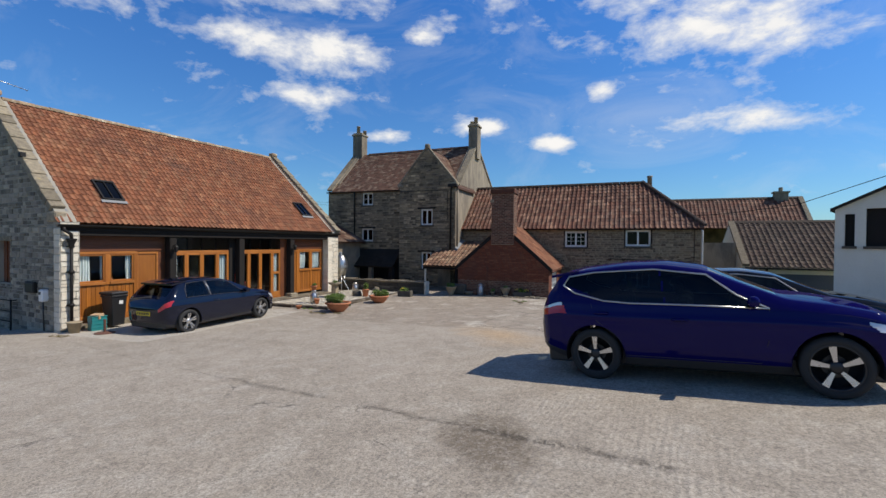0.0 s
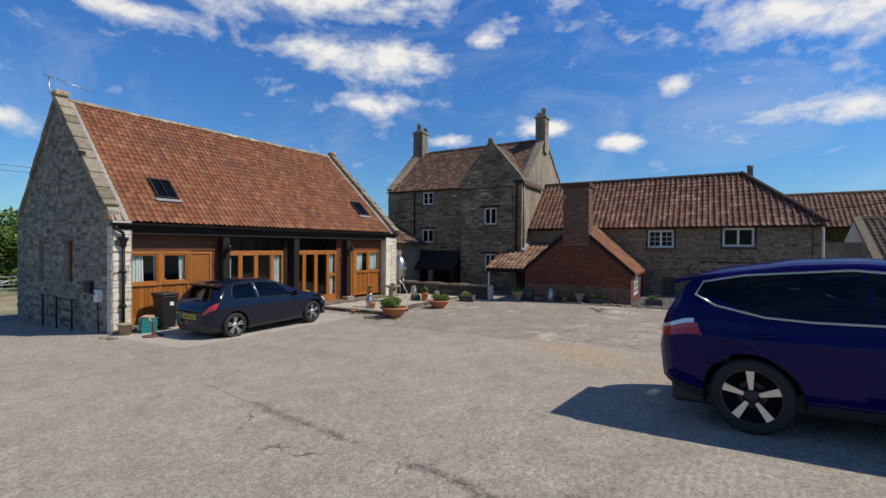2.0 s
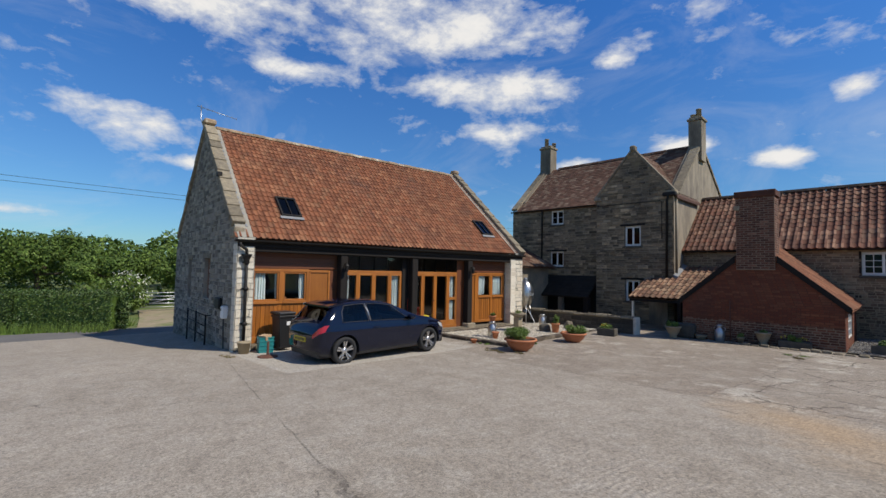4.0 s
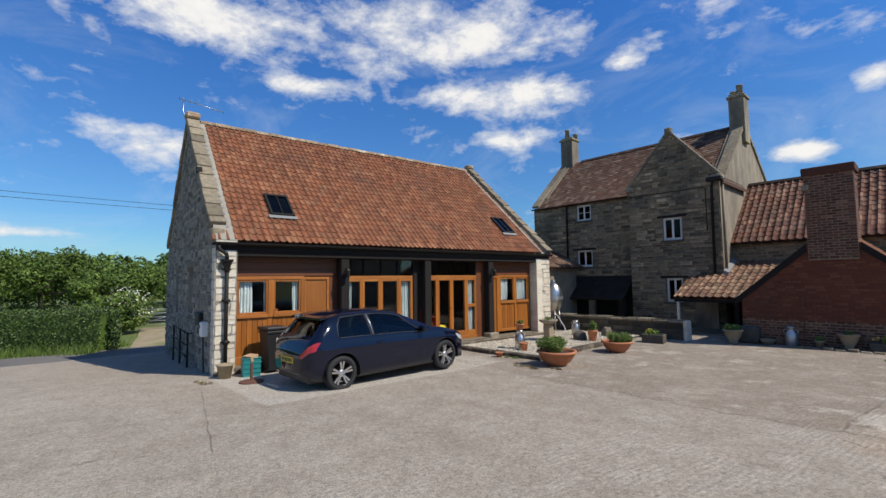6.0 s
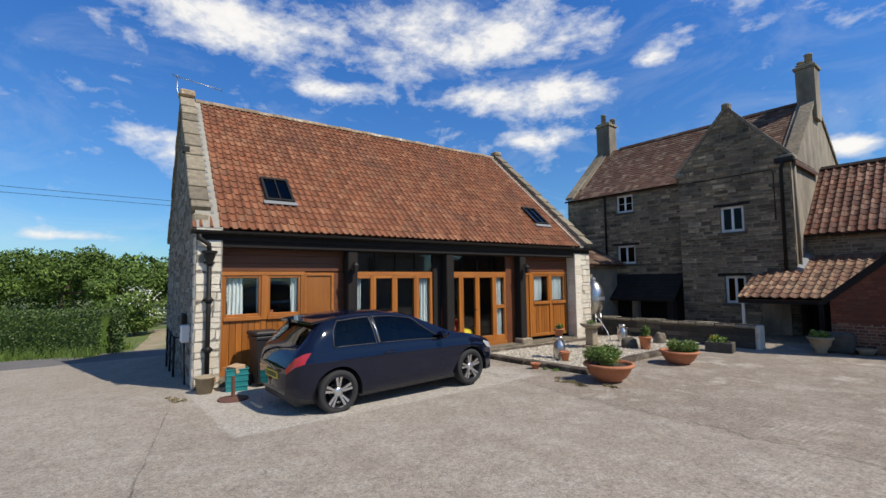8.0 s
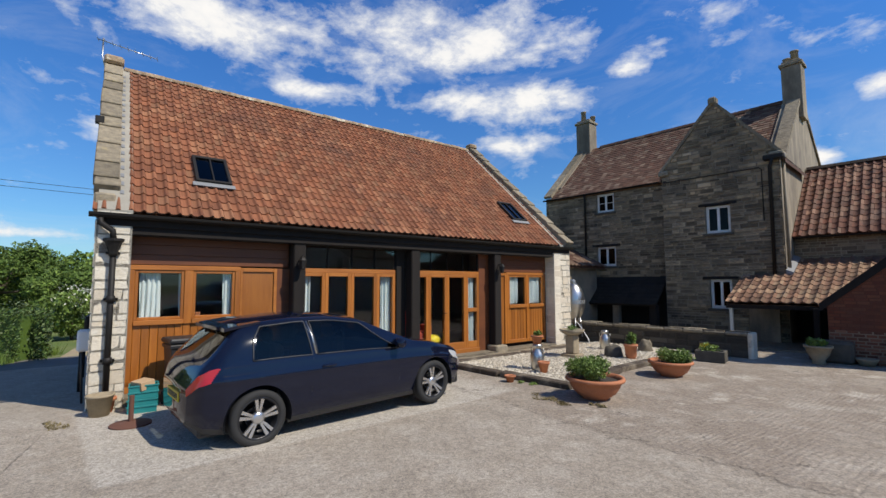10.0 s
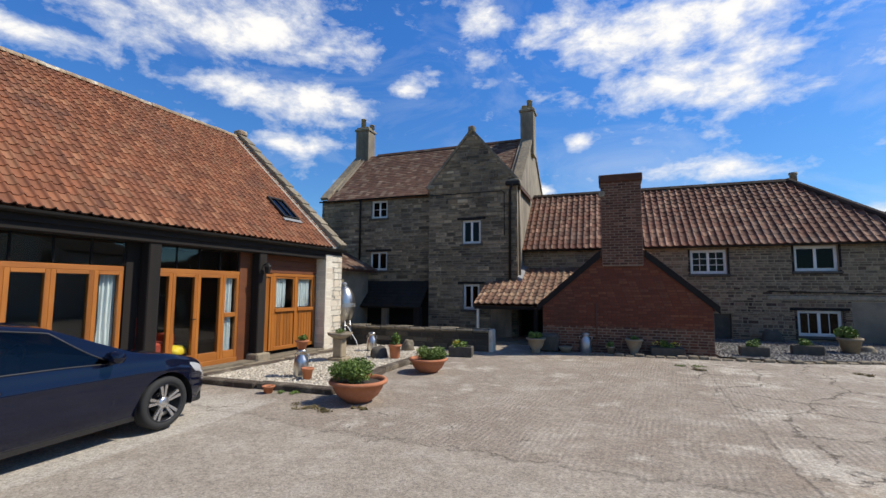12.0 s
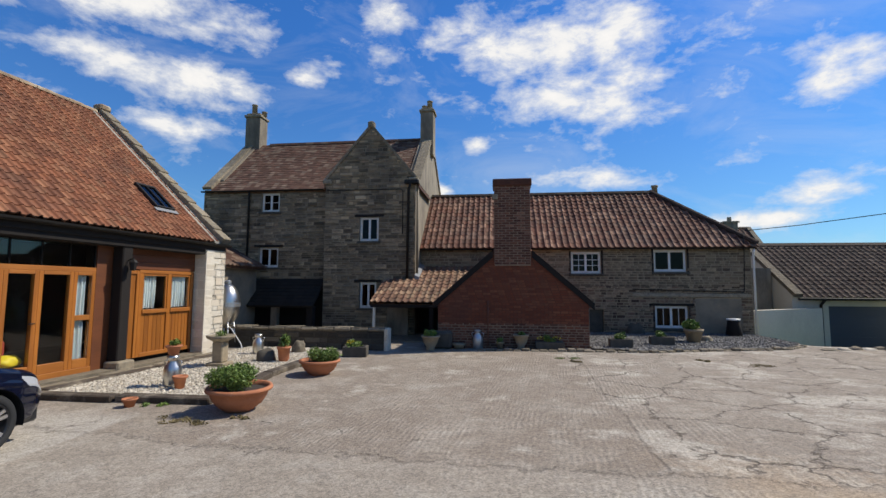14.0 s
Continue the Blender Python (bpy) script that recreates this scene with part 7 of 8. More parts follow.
def hedge(pts, wid, hgt):
    rn = random.Random(17)
    h = thing("hedge", Matrix.Translation((*pts[0], lay(*pts[0]))), "clipped dark green hedge with long grass at its foot", "hedge", world=True)
    core, vs, fs, gv, gf = B(), [], [], [], []
    for (xa, ya), (xb, yb) in zip(pts, pts[1:]):
        L = math.hypot(xb - xa, yb - ya)
        t = Vector(((xb - xa) / L, (yb - ya) / L, 0))
        nrm = Vector((-t.y, t.x, 0))
        z = lay((xa + xb) / 2, (ya + yb) / 2) - 0.1
        m = Matrix.Translation((xa, ya, z)) @ Matrix((t, nrm, (0, 0, 1))).transposed().to_4x4()
        box(core, 0.1, L, -wid / 2 + 0.16, wid / 2 - 0.16, 0, hgt - 0.12, 0.0, m)
        for _ in range(int(L * 2200)):
            face = rn.random()
            u = rn.uniform(-0.05, L)
            if face < 0.3:
                p = Vector((u, rn.uniform(-wid / 2, wid / 2), hgt + rn.gauss(0, 0.05)))
            else:
                p = Vector((u, (-1 if rn.random() < 0.5 else 1) * (wid / 2 + rn.gauss(0, 0.06)), rn.uniform(0.05, hgt)))
            p = m @ p
            a = Vector((rn.gauss(0, 1), rn.gauss(0, 1), rn.gauss(0, 1))).normalized()
            b = a.orthogonal().normalized()
            c = a.cross(b)
            s = rn.uniform(0.028, 0.055)
            k = len(vs)
            vs += [p - b * s, p + c * s * 0.6, p + b * s, p - c * s * 0.6]
            fs.append((k, k + 1, k + 2, k + 3))
        for _ in range(int(L * 380)):
            side = -1 if rn.random() < 0.5 else 1
            p = m @ Vector((rn.uniform(0, L), side * (wid / 2 + rn.uniform(0.0, 0.7)), 0.0))
            hh = rn.uniform(0.15, 0.55)
            w = rn.uniform(0.01, 0.025)
            k = len(gv)
            q = Vector((rn.gauss(0, 0.1), rn.gauss(0, 0.1), hh))
            gv += [p - t * w, p + t * w, p + q]
            gf.append((k, k + 1, k + 2))
    # leafy end
    z = lay(*pts[0]) - 0.1
    for _ in range(1100):
        p = Vector((pts[0][0] + rn.gauss(0, wid * 0.22), pts[0][1] + rn.gauss(0.1, 0.12), z + rn.uniform(0, hgt)))
        a = Vector((rn.gauss(0, 1), rn.gauss(0, 1), rn.gauss(0, 1))).normalized()
        b = a.orthogonal().normalized()
        c = a.cross(b)
        k = len(vs)
        vs += [p - b * 0.06, p + c * 0.035, p + b * 0.06, p - c * 0.035]
        fs.append((k, k + 1, k + 2, k + 3))
    part("core", core, LEAF_HEDGE, h, "dense twiggy inside")
    o = h.matrix_basis.to_translation()
    joined("foliage", LEAF_HEDGE, [v - o for v in vs], fs, h)
    joined("grass", LEAF, [v - o for v in gv], gf, h)


hedge([(-26.4, 7.1), (-28.4, 4.0), (-31.5, -1.5), (-36, -11)], 1.5, 1.68)
# field gate and fence beyond the lane
fg = thing("field_gate", Matrix.Translation((-34.4, 9.0, lay(-34, 10))), "weathered grey field gate with rails", "gate")
for k in range(5):
    part("rail", tube(B(), [(0, 0, 0.25 + k * 0.22), (0.3, 3.2, 0.25 + k * 0.22)], 0.025, 6), GALV, fg, smooth=True)
part("brace", tube(B(), [(0, 0, 0.25), (0.3, 3.2, 1.13)], 0.025, 6), GALV, fg, smooth=True)
for p in ((0, -0.1), (0.3, 3.3)):
    part("post", box(B(), p[0] - 0.09, p[0] + 0.09, p[1] - 0.09, p[1] + 0.09, 0, 1.35, 0.01), BARK, fg, "grey timber post")
for k in range(2):
    part("fence_rail", box(B(), 0.28, 0.34, 3.4, 8.0, 0.45 + 0.5 * k, 0.57 + 0.5 * k), BARK, fg)
part("post", box(B(), 0.2, 0.38, 8.0, 8.18, 0, 1.3, 0.01), BARK, fg, "grey timber post")
# overhead wires
for k, z in enumerate((5.5, 5.85)):
    pts = [(-34.3 - 0.4 * k, y, z + 0.0004 * (y - 5) ** 2) for y in range(-60, 71, 5)]
    single("overhead_wire", tube(B(), pts, 0.014, 4), IRON, "thin black overhead wire crossing the field", "wire", group="overhead wires")
for y in (-60.0, 70.0):
    up = thing("utility_pole", Matrix.Translation((-34.4, y, lay(-34.4, y) - 0.3)), "tall wooden pole carrying overhead wires", "pole", "wire poles")
    part("pole", lathe(B(), [(0.15, 0.0), (0.11, 9.5), (0.0, 9.55)], 10), BARK, up, smooth=True)
    part("crossarm", box(B(), -0.7, 0.5, -0.06, 0.06, 8.7, 8.85), BARK, up)
single("service_cable", tube(B(), [(3.12, 25.14, 3.02), (4.5, 24.4, 3.1), (6.5, 23.0, 3.3), (9.4, 19.4, 4.5)], 0.014, 5), IRON, "thin black service cable from the cottage corner", "cable")


# ---- gravel bed and its ornaments ----
def pebbles(name, inside, xs, ys, n, size, material, lift, label, seed):
    rn = random.Random(seed)
    vs, fs = [], []
    while n > 0:
        x, y = rn.uniform(*xs), rn.uniform(*ys)
        if not inside(x, y):
            continue
        n -= 1
        z = lay(x, y) + lift
        s = size * rn.uniform(0.5, 1.3)
        a = rn.uniform(0, 6.28)
        k = len(vs)
        ring = [(s * math.cos(a + q * 1.257) * rn.uniform(0.7, 1.1), s * math.sin(a + q * 1.257) * rn.uniform(0.7, 1.1)) for q in range(5)]
        vs += [(x + p, y + q, z) for p, q in ring] + [(x + p * 0.55, y + q * 0.55, z + s * rn.uniform(0.4, 0.8)) for p, q in ring]
        fs += [(k + q, k + (q + 1) % 5, k + 5 + (q + 1) % 5, k + 5 + q) for q in range(5)] + [(k + 5, k + 6, k + 7, k + 8, k + 9)]
    ob = joined(name, material, vs, fs, None)
    return tagged(ob, label, "gravel")


def in_poly(poly):
    def test(x, y):
        ok = False
        for (xa, ya), (xb, yb) in zip(poly, poly[1:] + poly[:1]):
            if (ya > y) != (yb > y) and x < (xb - xa) * (y - ya) / (yb - ya) + xa:
                ok = not ok
        return ok
    return test


BED = [(-13.3, 14.2), (-10.25, 14.28), (-10.45, 17.3), (-10.3, 19.9), (-12.9, 19.9)]
patch("ground_bed", BED, GRAVEL_PALE, "pale flint gravel bed", "gravel", 0.07)
pebbles("gravel", in_poly(BED), (-13.4, -10.2), (14.2, 19.9), 9000, 0.022, GRAVEL_PALE, 0.075, "loose pale flint gravel in the bed", 1)
COTBED = [(-3.15, 20.75), (-1.8, 20.4), (2.3, 21.6), (3.3, 22.6), (3.4, 25.25), (-3.15, 25.25)]
patch("ground_chippings", COTBED, GRAVEL_GREY, "grey slate chippings in front of the cottage", "gravel", 0.05)
pebbles("chippings", in_poly(COTBED), (-3.2, 3.4), (20.4, 25.25), 7000, 0.025, GRAVEL_GREY, 0.055, "loose grey chippings before the cottage", 2)


def sleeper(x0, y0, x1, y1, seed):
    a, b = Vector((x0, y0, 0)), Vector((x1, y1, 0))
    L = (b - a).length
    ang = math.atan2(y1 - y0, x1 - x0)
    bm = box(B(), 0, L, -0.11, 0.11, 0, 0.115, 0.018)
    single("railway_sleeper", bm, SLEEPER, "dark weathered railway sleeper edging the gravel", "edging", Matrix.Translation((x0, y0, lay((x0 + x1) / 2, (y0 + y1) / 2) - 0.01)) @ Matrix.Rotation(ang, 4, "Z"), "sleepers round the bed")


for q in ((-13.6, 14.1, -11.75, 14.12), (-11.72, 14.16, -10.15, 14.18), (-10.12, 14.3, -10.36, 16.2), (-10.38, 16.25, -10.3, 18.1), (-13.25, 14.3, -13.05, 16.4), (-13.0, 16.45, -12.85, 18.6)):
    sleeper(*q, 0)
for u in [6.0 + 0.62 * k for k in range(8)]:
    single("step_slab", box(B(), u, u + 0.6, -0.55, -0.07, -1.0, -0.83 + 0.01 * math.sin(u * 5), 0.02), COPING, "worn grey paving slab along the barn front", "paving slab", BARN, "slabs along the barn")


def shrub_on(parent, c, r, hgt, n, size, seed, material=LEAF, label="bushy green plant"):
    rn = random.Random(seed)
    clouds = [leaf_cloud((c[0] + rn.uniform(-r, r) * 0.5, c[1] + rn.uniform(-r, r) * 0.5, c[2] + hgt * rn.uniform(0.3, 0.7)), (r * 0.6, r * 0.6, hgt * 0.5), n // 6, size, rn, 0.4, up=0.6) for _ in range(6)]
    return leaves_part("plant", material, clouds, parent, label)


def round_pot(name, x, y, prof, material, label, plant=None, soil_r=0.1, soil_z=0.1, lift=0.0, category="plant pot", group=""):
    p = thing(name, Matrix.Translation((x, y, lay(x, y) + lift)), label, category, group)
    part("pot", lathe(B(), prof, 28), material, p, smooth=True)
    part("soil", lathe(B(), [(0.0, soil_z - 0.03), (soil_r, soil_z - 0.03), (soil_r, soil_z), (0.0, soil_z + 0.02)], 16, None, False), SOIL, p)
    if plant:
        shrub_on(p, (0, 0, soil_z), *plant)
    return p


BOWL = [(0.0, 0.0), (0.20, 0.0), (0.22, 0.025), (0.32, 0.10), (0.38, 0.19), (0.41, 0.28), (0.455, 0.285), (0.465, 0.31), (0.45, 0.34), (0.41, 0.34), (0.39, 0.28), (0.33, 0.2)]
round_pot("terracotta_bowl", -9.55, 13.9, BOWL, TERRACOTTA, "wide terracotta bowl with a bushy green plant", (0.42, 0.34, 6500, 0.021, 1), 0.38, 0.28, group="terracotta bowls")
round_pot("terracotta_bowl", -9.45, 16.62, [(r * 0.9, z * 0.9) for r, z in BOWL], TERRACOTTA, "wide terracotta bowl with a bushy green plant", (0.38, 0.30, 5500, 0.021, 2), 0.34, 0.25, group="terracotta bowls")
SMALL = [(0.0, 0.0), (0.07, 0.0), (0.10, 0.17), (0.12, 0.17), (0.12, 0.21), (0.10, 0.21), (0.09, 0.16)]
TALL = [(0.0, 0.0), (0.10, 0.0), (0.12, 0.05), (0.14, 0.28), (0.16, 0.28), (0.16, 0.33), (0.13, 0.33), (0.12, 0.27)]
round_pot("flower_pot", -11.15, 14.75, SMALL, TERRACOTTA, "small terracotta pot on the gravel", None, 0.09, 0.17, 0.08)
round_pot("flower_pot", -11.27, 13.85, [(r * 0.9, z * 0.6) for r, z in SMALL], TERRACOTTA, "small squat terracotta pot by the sleeper", None, 0.08, 0.1)
round_pot("flower_pot", -10.75, 17.65, TALL, TERRACOTTA, "tall terracotta pot with feathery plant", (0.14, 0.32, 260, 0.045, 3), 0.12, 0.28, 0.08)
URN = [(0.0, 0.0), (0.12, 0.0), (0.13, 0.04), (0.11, 0.08), (0.20, 0.22), (0.24, 0.36), (0.27, 0.37), (0.27, 0.42), (0.23, 0.42), (0.21, 0.35)]
round_pot("stone_urn", -7.72, 20.45, URN, POT_STONE, "buff stone urn with spiky grass", (0.2, 0.2, 500, 0.05, 4), 0.22, 0.37)
round_pot("stone_pot", -5.15, 20.85, [(r * 0.85, z) for r, z in URN], POT_STONE, "grey-buff stone pot by the brick wall", (0.15, 0.12, 250, 0.04, 5), 0.18, 0.36)
round_pot("flower_pot", -5.75, 20.8, SMALL, POT_STONE, "low grey pot with trailing plant", (0.12, 0.15, 200, 0.035, 6), 0.09, 0.17)
round_pot("bowl", -6.95, 20.85, [(0.0, 0.0), (0.12, 0.0), (0.19, 0.13), (0.20, 0.16), (0.17, 0.15)], POT_STONE, "empty pale bowl by the wall", None, 0.14, 0.1)
round_pot("flower_pot", 0.2, 22.5, [(0.0, 0.0), (0.17, 0.0), (0.25, 0.33), (0.28, 0.33), (0.28, 0.40), (0.24, 0.40), (0.22, 0.32)], POT_STONE, "large buff pot with straw-coloured grass", (0.30, 0.34, 700, 0.07, 7), 0.22, 0.35, 0.05)
round_pot("bucket", -13.84, 7.88, [(0.0, 0.0), (0.12, 0.0), (0.16, 0.27), (0.175, 0.27), (0.175, 0.30), (0.15, 0.30), (0.13, 0.1)], POT_STONE, "grey-buff pot under the barn downpipe", None, 0.13, 0.2)
round_pot("flower_pot", -14.02, 7.98, SMALL, TERRACOTTA, "small terracotta pot beside the pier", None, 0.09, 0.15)


def trough(x, y, L, W, H, rot, seed, label, flower=None, lift=0.0):
    t = thing("stone_trough", Matrix.Translation((x, y, lay(x, y) + lift)) @ Matrix.Rotation(radians(rot), 4, "Z"), label, "trough", "stone troughs")
    bm = box(B(), -L / 2, L / 2, -W / 2, -W / 2 + 0.06, 0, H, 0.012)
    box(bm, -L / 2, L / 2, W / 2 - 0.06, W / 2, 0, H, 0.012)
    box(bm, -L / 2, -L / 2 + 0.06, -W / 2 + 0.06, W / 2 - 0.06, 0, H, 0.012)
    box(bm, L / 2 - 0.06, L / 2, -W / 2 + 0.06, W / 2 - 0.06, 0, H, 0.012)
    part("trough", bm, TROUGH, t)
    part("soil", box(B(), -L / 2 + 0.06, L / 2 - 0.06, -W / 2 + 0.06, W / 2 - 0.06, 0.02, H - 0.04), SOIL, t)
    shrub_on(t, (0, 0, H - 0.05), min(L, W) * 0.6, 0.22, 500, 0.035, seed)
    if flower:
        rn = random.Random(seed)
        leaves_part("flowers", flower, [leaf_cloud((rn.uniform(-L / 3, L / 3), 0, H + 0.1), (0.12, 0.1, 0.06), 14, 0.025, rn) for _ in range(4)], t, "small yellow flowers")


trough(-9.5, 19.1, 0.62, 0.4, 0.26, 8, 21, "dark stone trough with yellow flowers by the low wall", YELLOW)
trough(-4.35, 20.85, 0.8, 0.32, 0.22, 0, 22, "low dark trough with small flowers against brick", YELLOW)
trough(-2.35, 21.05, 0.62, 0.32, 0.24, -3, 23, "dark stone trough with a dwarf shrub on chippings", None, 0.05)
trough(-1.0, 21.75, 0.66, 0.32, 0.24, -8, 24, "mossy stone trough with trailing plants", None, 0.05)


def churn(name, x, y, h, label, material=CHROME, lift=0.08, pot=False):
    k = h / 0.6
    prof = [(0.0, 0.0), (0.15, 0.0), (0.165, 0.03), (0.165, 0.30), (0.15, 0.38), (0.095, 0.46), (0.09, 0.52), (0.115, 0.54), (0.115, 0.58), (0.05, 0.60)]
    c = thing(name, Matrix.Translation((x, y, lay(x, y) + lift)), label, "churn")
    part("body", lathe(B(), [(r * k, z * k) for r, z in prof], 24), material, c, smooth=True)
    for a in (0, math.pi):
        part("handle", tube(B(), [(0.10 * k * math.cos(a), 0, 0.5 * k), (0.19 * k * math.cos(a), 0, 0.48 * k), (0.16 * k * math.cos(a), 0, 0.36 * k)], 0.012, 6), material, c, smooth=True)
    return c


churn("milk_churn", -11.45, 14.95, 0.52, "shiny steel milk churn on the gravel")
round_pot("flower_pot", -11.45, 14.95, [(r * 1.1, z * 0.8) for r, z in SMALL], TERRACOTTA, "terracotta pot standing on the steel churn", (0.1, 0.14, 180, 0.03, 9), 0.09, 0.14, 0.60)
churn("milk_churn", -11.95, 18.65, 0.5, "shiny steel milk churn near the low wall")
churn("watering_churn", -6.4, 20.95, 0.55, "dull galvanised churn beside the brick wall", GALV, 0.0)
ct = thing("wooden_churn", Matrix.Translation((2.45, 24.75, lay(2.45, 24.75) + 0.05)), "dark tapered tub with a pale lid by the cottage", "tub")
part("body", lathe(B(), [(0.24, 0.0), (0.26, 0.02), (0.19, 0.52), (0.18, 0.54)], 20), BLACK_WOOD, ct, smooth=True)
part("lid", lathe(B(), [(0.21, 0.54), (0.22, 0.58), (0.20, 0.60)], 20), WHITE_PLASTIC, ct, "pale lid")


def rock(x, y, sx, sy, sz, seed, label, material=TROUGH, lift=0.05):
    bm = B()
    bmesh.ops.create_icosphere(bm, subdivisions=3, radius=1)
    for v in bm.verts:
        k = 1 + 0.28 * noise.noise(v.co * 1.6 + Vector((seed * 3.1, 0, 0))) + 0.08 * noise.noise(v.co * 5 + Vector((seed, 0, 0)))
        v.co = Vector((v.co.x * sx * k, v.co.y * sy * k, max(-0.15, v.co.z) * sz * k))
    single("rock", bm, material, label, "rock", Matrix.Translation((x, y, lay(x, y) + lift)), smooth=True)


rock(-11.2, 17.65, 0.26, 0.2, 0.3, 1, "rough grey boulder on the gravel")
rock(-11.05, 19.1, 0.2, 0.18, 0.32, 2, "squarish grey boulder near the low wall", COPING)
rock(-0.85, 24.85, 0.34, 0.12, 0.42, 3, "dark upright rounded slab against the cottage")
rock(0.75, 22.9, 0.2, 0.16, 0.16, 4, "pale stone beside the big pot", COPING)
for k in range(7):
    rock(3.4 + k * 0.42, 21.55 + 0.13 * k, 0.22, 0.12, 0.05 + 0.02 * (k % 3), 10 + k, "pale rubble lump at the yard edge", QUOIN if k % 2 else COPING, 0.0)
WEEDS = [(-9.76, 13.2, 0.2, 1, True), (-10.15, 13.25, 0.22, 2, True), (-9.3, 13.45, 0.12, 3, True), (-4.1, 19.2, 0.28, 4), (-4.1, 18.65, 0.2, 5, True), (-10.95, 13.95, 0.16, 6),
         (-10.0, 15.3, 0.12, 7), (-10.1, 17.4, 0.14, 8, True), (0.06, 18.4, 0.3, 9, True), (-0.95, 19.0, 0.2, 10, True), (-13.6, 7.4, 0.2, 11, True)]


# weeds and moss rooted in the joints
def weed(x, y, r, seed, dry=False):
    rn = random.Random(seed)
    w = thing("weed_tuft", Matrix.Translation((x, y, rough_lay(x, y))), "low straggling weed rooted in a concrete joint" if not dry else "dry straw-coloured moss clump in a joint", "weed", "weeds in the yard")
    clouds = [leaf_cloud((rn.uniform(-r, r), rn.uniform(-r, r) * 0.5, 0.015), (r * 0.5, r * 0.35, 0.035), 60, 0.016, rn, 0.2, up=0.5) for _ in range(5)]
    leaves_part("leaf", DRY_LEAF if dry else LEAF, clouds, w)


for q in WEEDS:
    weed(*q)
# sundial pedestal
sd = thing("bird_bath", Matrix.Translation((-11.85, 16.9, lay(-11.85, 16.9) + 0.07)), "carved stone bird bath on a square pedestal", "bird bath")
part("foot", box(B(), -0.2, 0.2, -0.2, 0.2, 0, 0.08, 0.015), POT_STONE, sd)
bm = box(B(), -0.12, 0.12, -0.12, 0.12, 0.08, 0.52, 0.02)
part("pillar", bm, POT_STONE, sd)
part("basin", lathe(B(), [(0.0, 0.52), (0.14, 0.52), (0.28, 0.60), (0.30, 0.66), (0.27, 0.66), (0.22, 0.61), (0.0, 0.59)], 20), COPING, sd, "shallow stone basin", True)
shrub_on(sd, (0, 0, 0.6), 0.16, 0.15, 200, 0.03, 33)
# stone cistern beside the urn
single("stone_block", box(B(), -0.4, 0.4, -0.22, 0.22, 0, 0.5, 0.06), TROUGH, "dark mossy stone block behind the urn", "stone block", Matrix.Translation((-7.55, 20.95, lay(-7.55, 20.95))))
# kerb stones
kp = [Vector((-6.4, 20.5, 0)), Vector((-3.2, 20.42, 0)), Vector((-1.8, 20.3, 0)), Vector((0.3, 20.9, 0)), Vector((2.3, 21.5, 0)), Vector((3.2, 22.3, 0))]
kerb = thing("kerb", Matrix.Translation((-1.5, 20.6, -0.85)), "row of small rough grey kerb stones", "kerb", kind="structure", world=True)
rn = random.Random(77)
for a, b in zip(kp, kp[1:]):
    L = (b - a).length
    n = int(L / 0.24)
    for i in range(n):
        p = a.lerp(b, (i + 0.5) / n)
        m = Matrix.Translation((p.x, p.y + rn.uniform(-0.02, 0.02), lay(p.x, p.y))) @ Matrix.Rotation(math.atan2(b.y - a.y, b.x - a.x) + rn.uniform(-0.1, 0.1), 4, "Z")
        hh = rn.uniform(0.03, 0.085)
        part("kerb_stone", box(B(), -0.112, 0.112, -0.075, 0.075, -0.06, hh, 0.02, m), COPING, kerb)
# silver tank behind the barn corner
tk = thing("oval_tank", Matrix.Translation((-13.74, 20.0, -0.92)), "bulging polished steel tank on legs behind the barn", "tank")
prof = [(0.02, 0.65)] + [(0.36 * math.sin(math.pi * k / 16), 1.28 - 0.62 * math.cos(math.pi * k / 16)) for k in range(1, 16)] + [(0.05, 1.9), (0.05, 2.0)]
part("vessel", lathe(B(), prof, 28), CHROME, tk, smooth=True)
part("band", lathe(B(), [(0.362, 1.22), (0.37, 1.22), (0.37, 1.34), (0.362, 1.34)], 28, None, False), GALV, tk)
part("collar", lathe(B(), [(0.08, 1.88), (0.10, 1.9), (0.10, 1.96), (0.05, 2.0)], 14), GALV, tk)
for k in range(4):
    a = math.pi / 4 + k * math.pi / 2
    part("leg", tube(B(), [(0.2 * math.cos(a), 0.2 * math.sin(a), 0.78), (0.3 * math.cos(a), 0.3 * math.sin(a), 0.0)], 0.025, 6), GALV, tk, smooth=True)
part("hose", tube(B(), [(0.1, -0.1, 0.68), (0.3, -0.2, 0.6), (0.7, -0.35, 0.2), (0.8, -0.4, 0.0)], 0.014, 6), WHITE_PLASTIC, tk, "pale hose", True)

# ---- by the barn door ----
bin_m = Matrix.Translation((-13.84, 8.90, lay(-13.84, 8.90))) @ Matrix.Rotation(radians(3), 4, "Z") @ Matrix.Diagonal((0.82, 0.78, 1.0, 1.0))
wbin = thing("wheelie_bin", bin_m, "black plastic wheelie bin with closed lid", "bin")
bm = B()
lo = [(-0.22, -0.22), (0.24, -0.22), (0.24, 0.22), (-0.22, 0.22)]
hi = [(-0.28, -0.28), (0.30, -0.28), (0.30, 0.28), (-0.28, 0.28)]
va, vb = [bm.verts.new((*p, 0.06)) for p in lo], [bm.verts.new((*p, 0.94)) for p in hi]
bm.faces.new(va[::-1]), bm.faces.new(vb)
for i in range(4):
    bm.faces.new((va[i], va[(i + 1) % 4], vb[(i + 1) % 4], vb[i]))
bmesh.ops.bevel(bm, geom=bm.edges[:], offset=0.025, segments=2, affect="EDGES", profile=0.5)
part("body", bm, BLACK_PLASTIC, wbin)
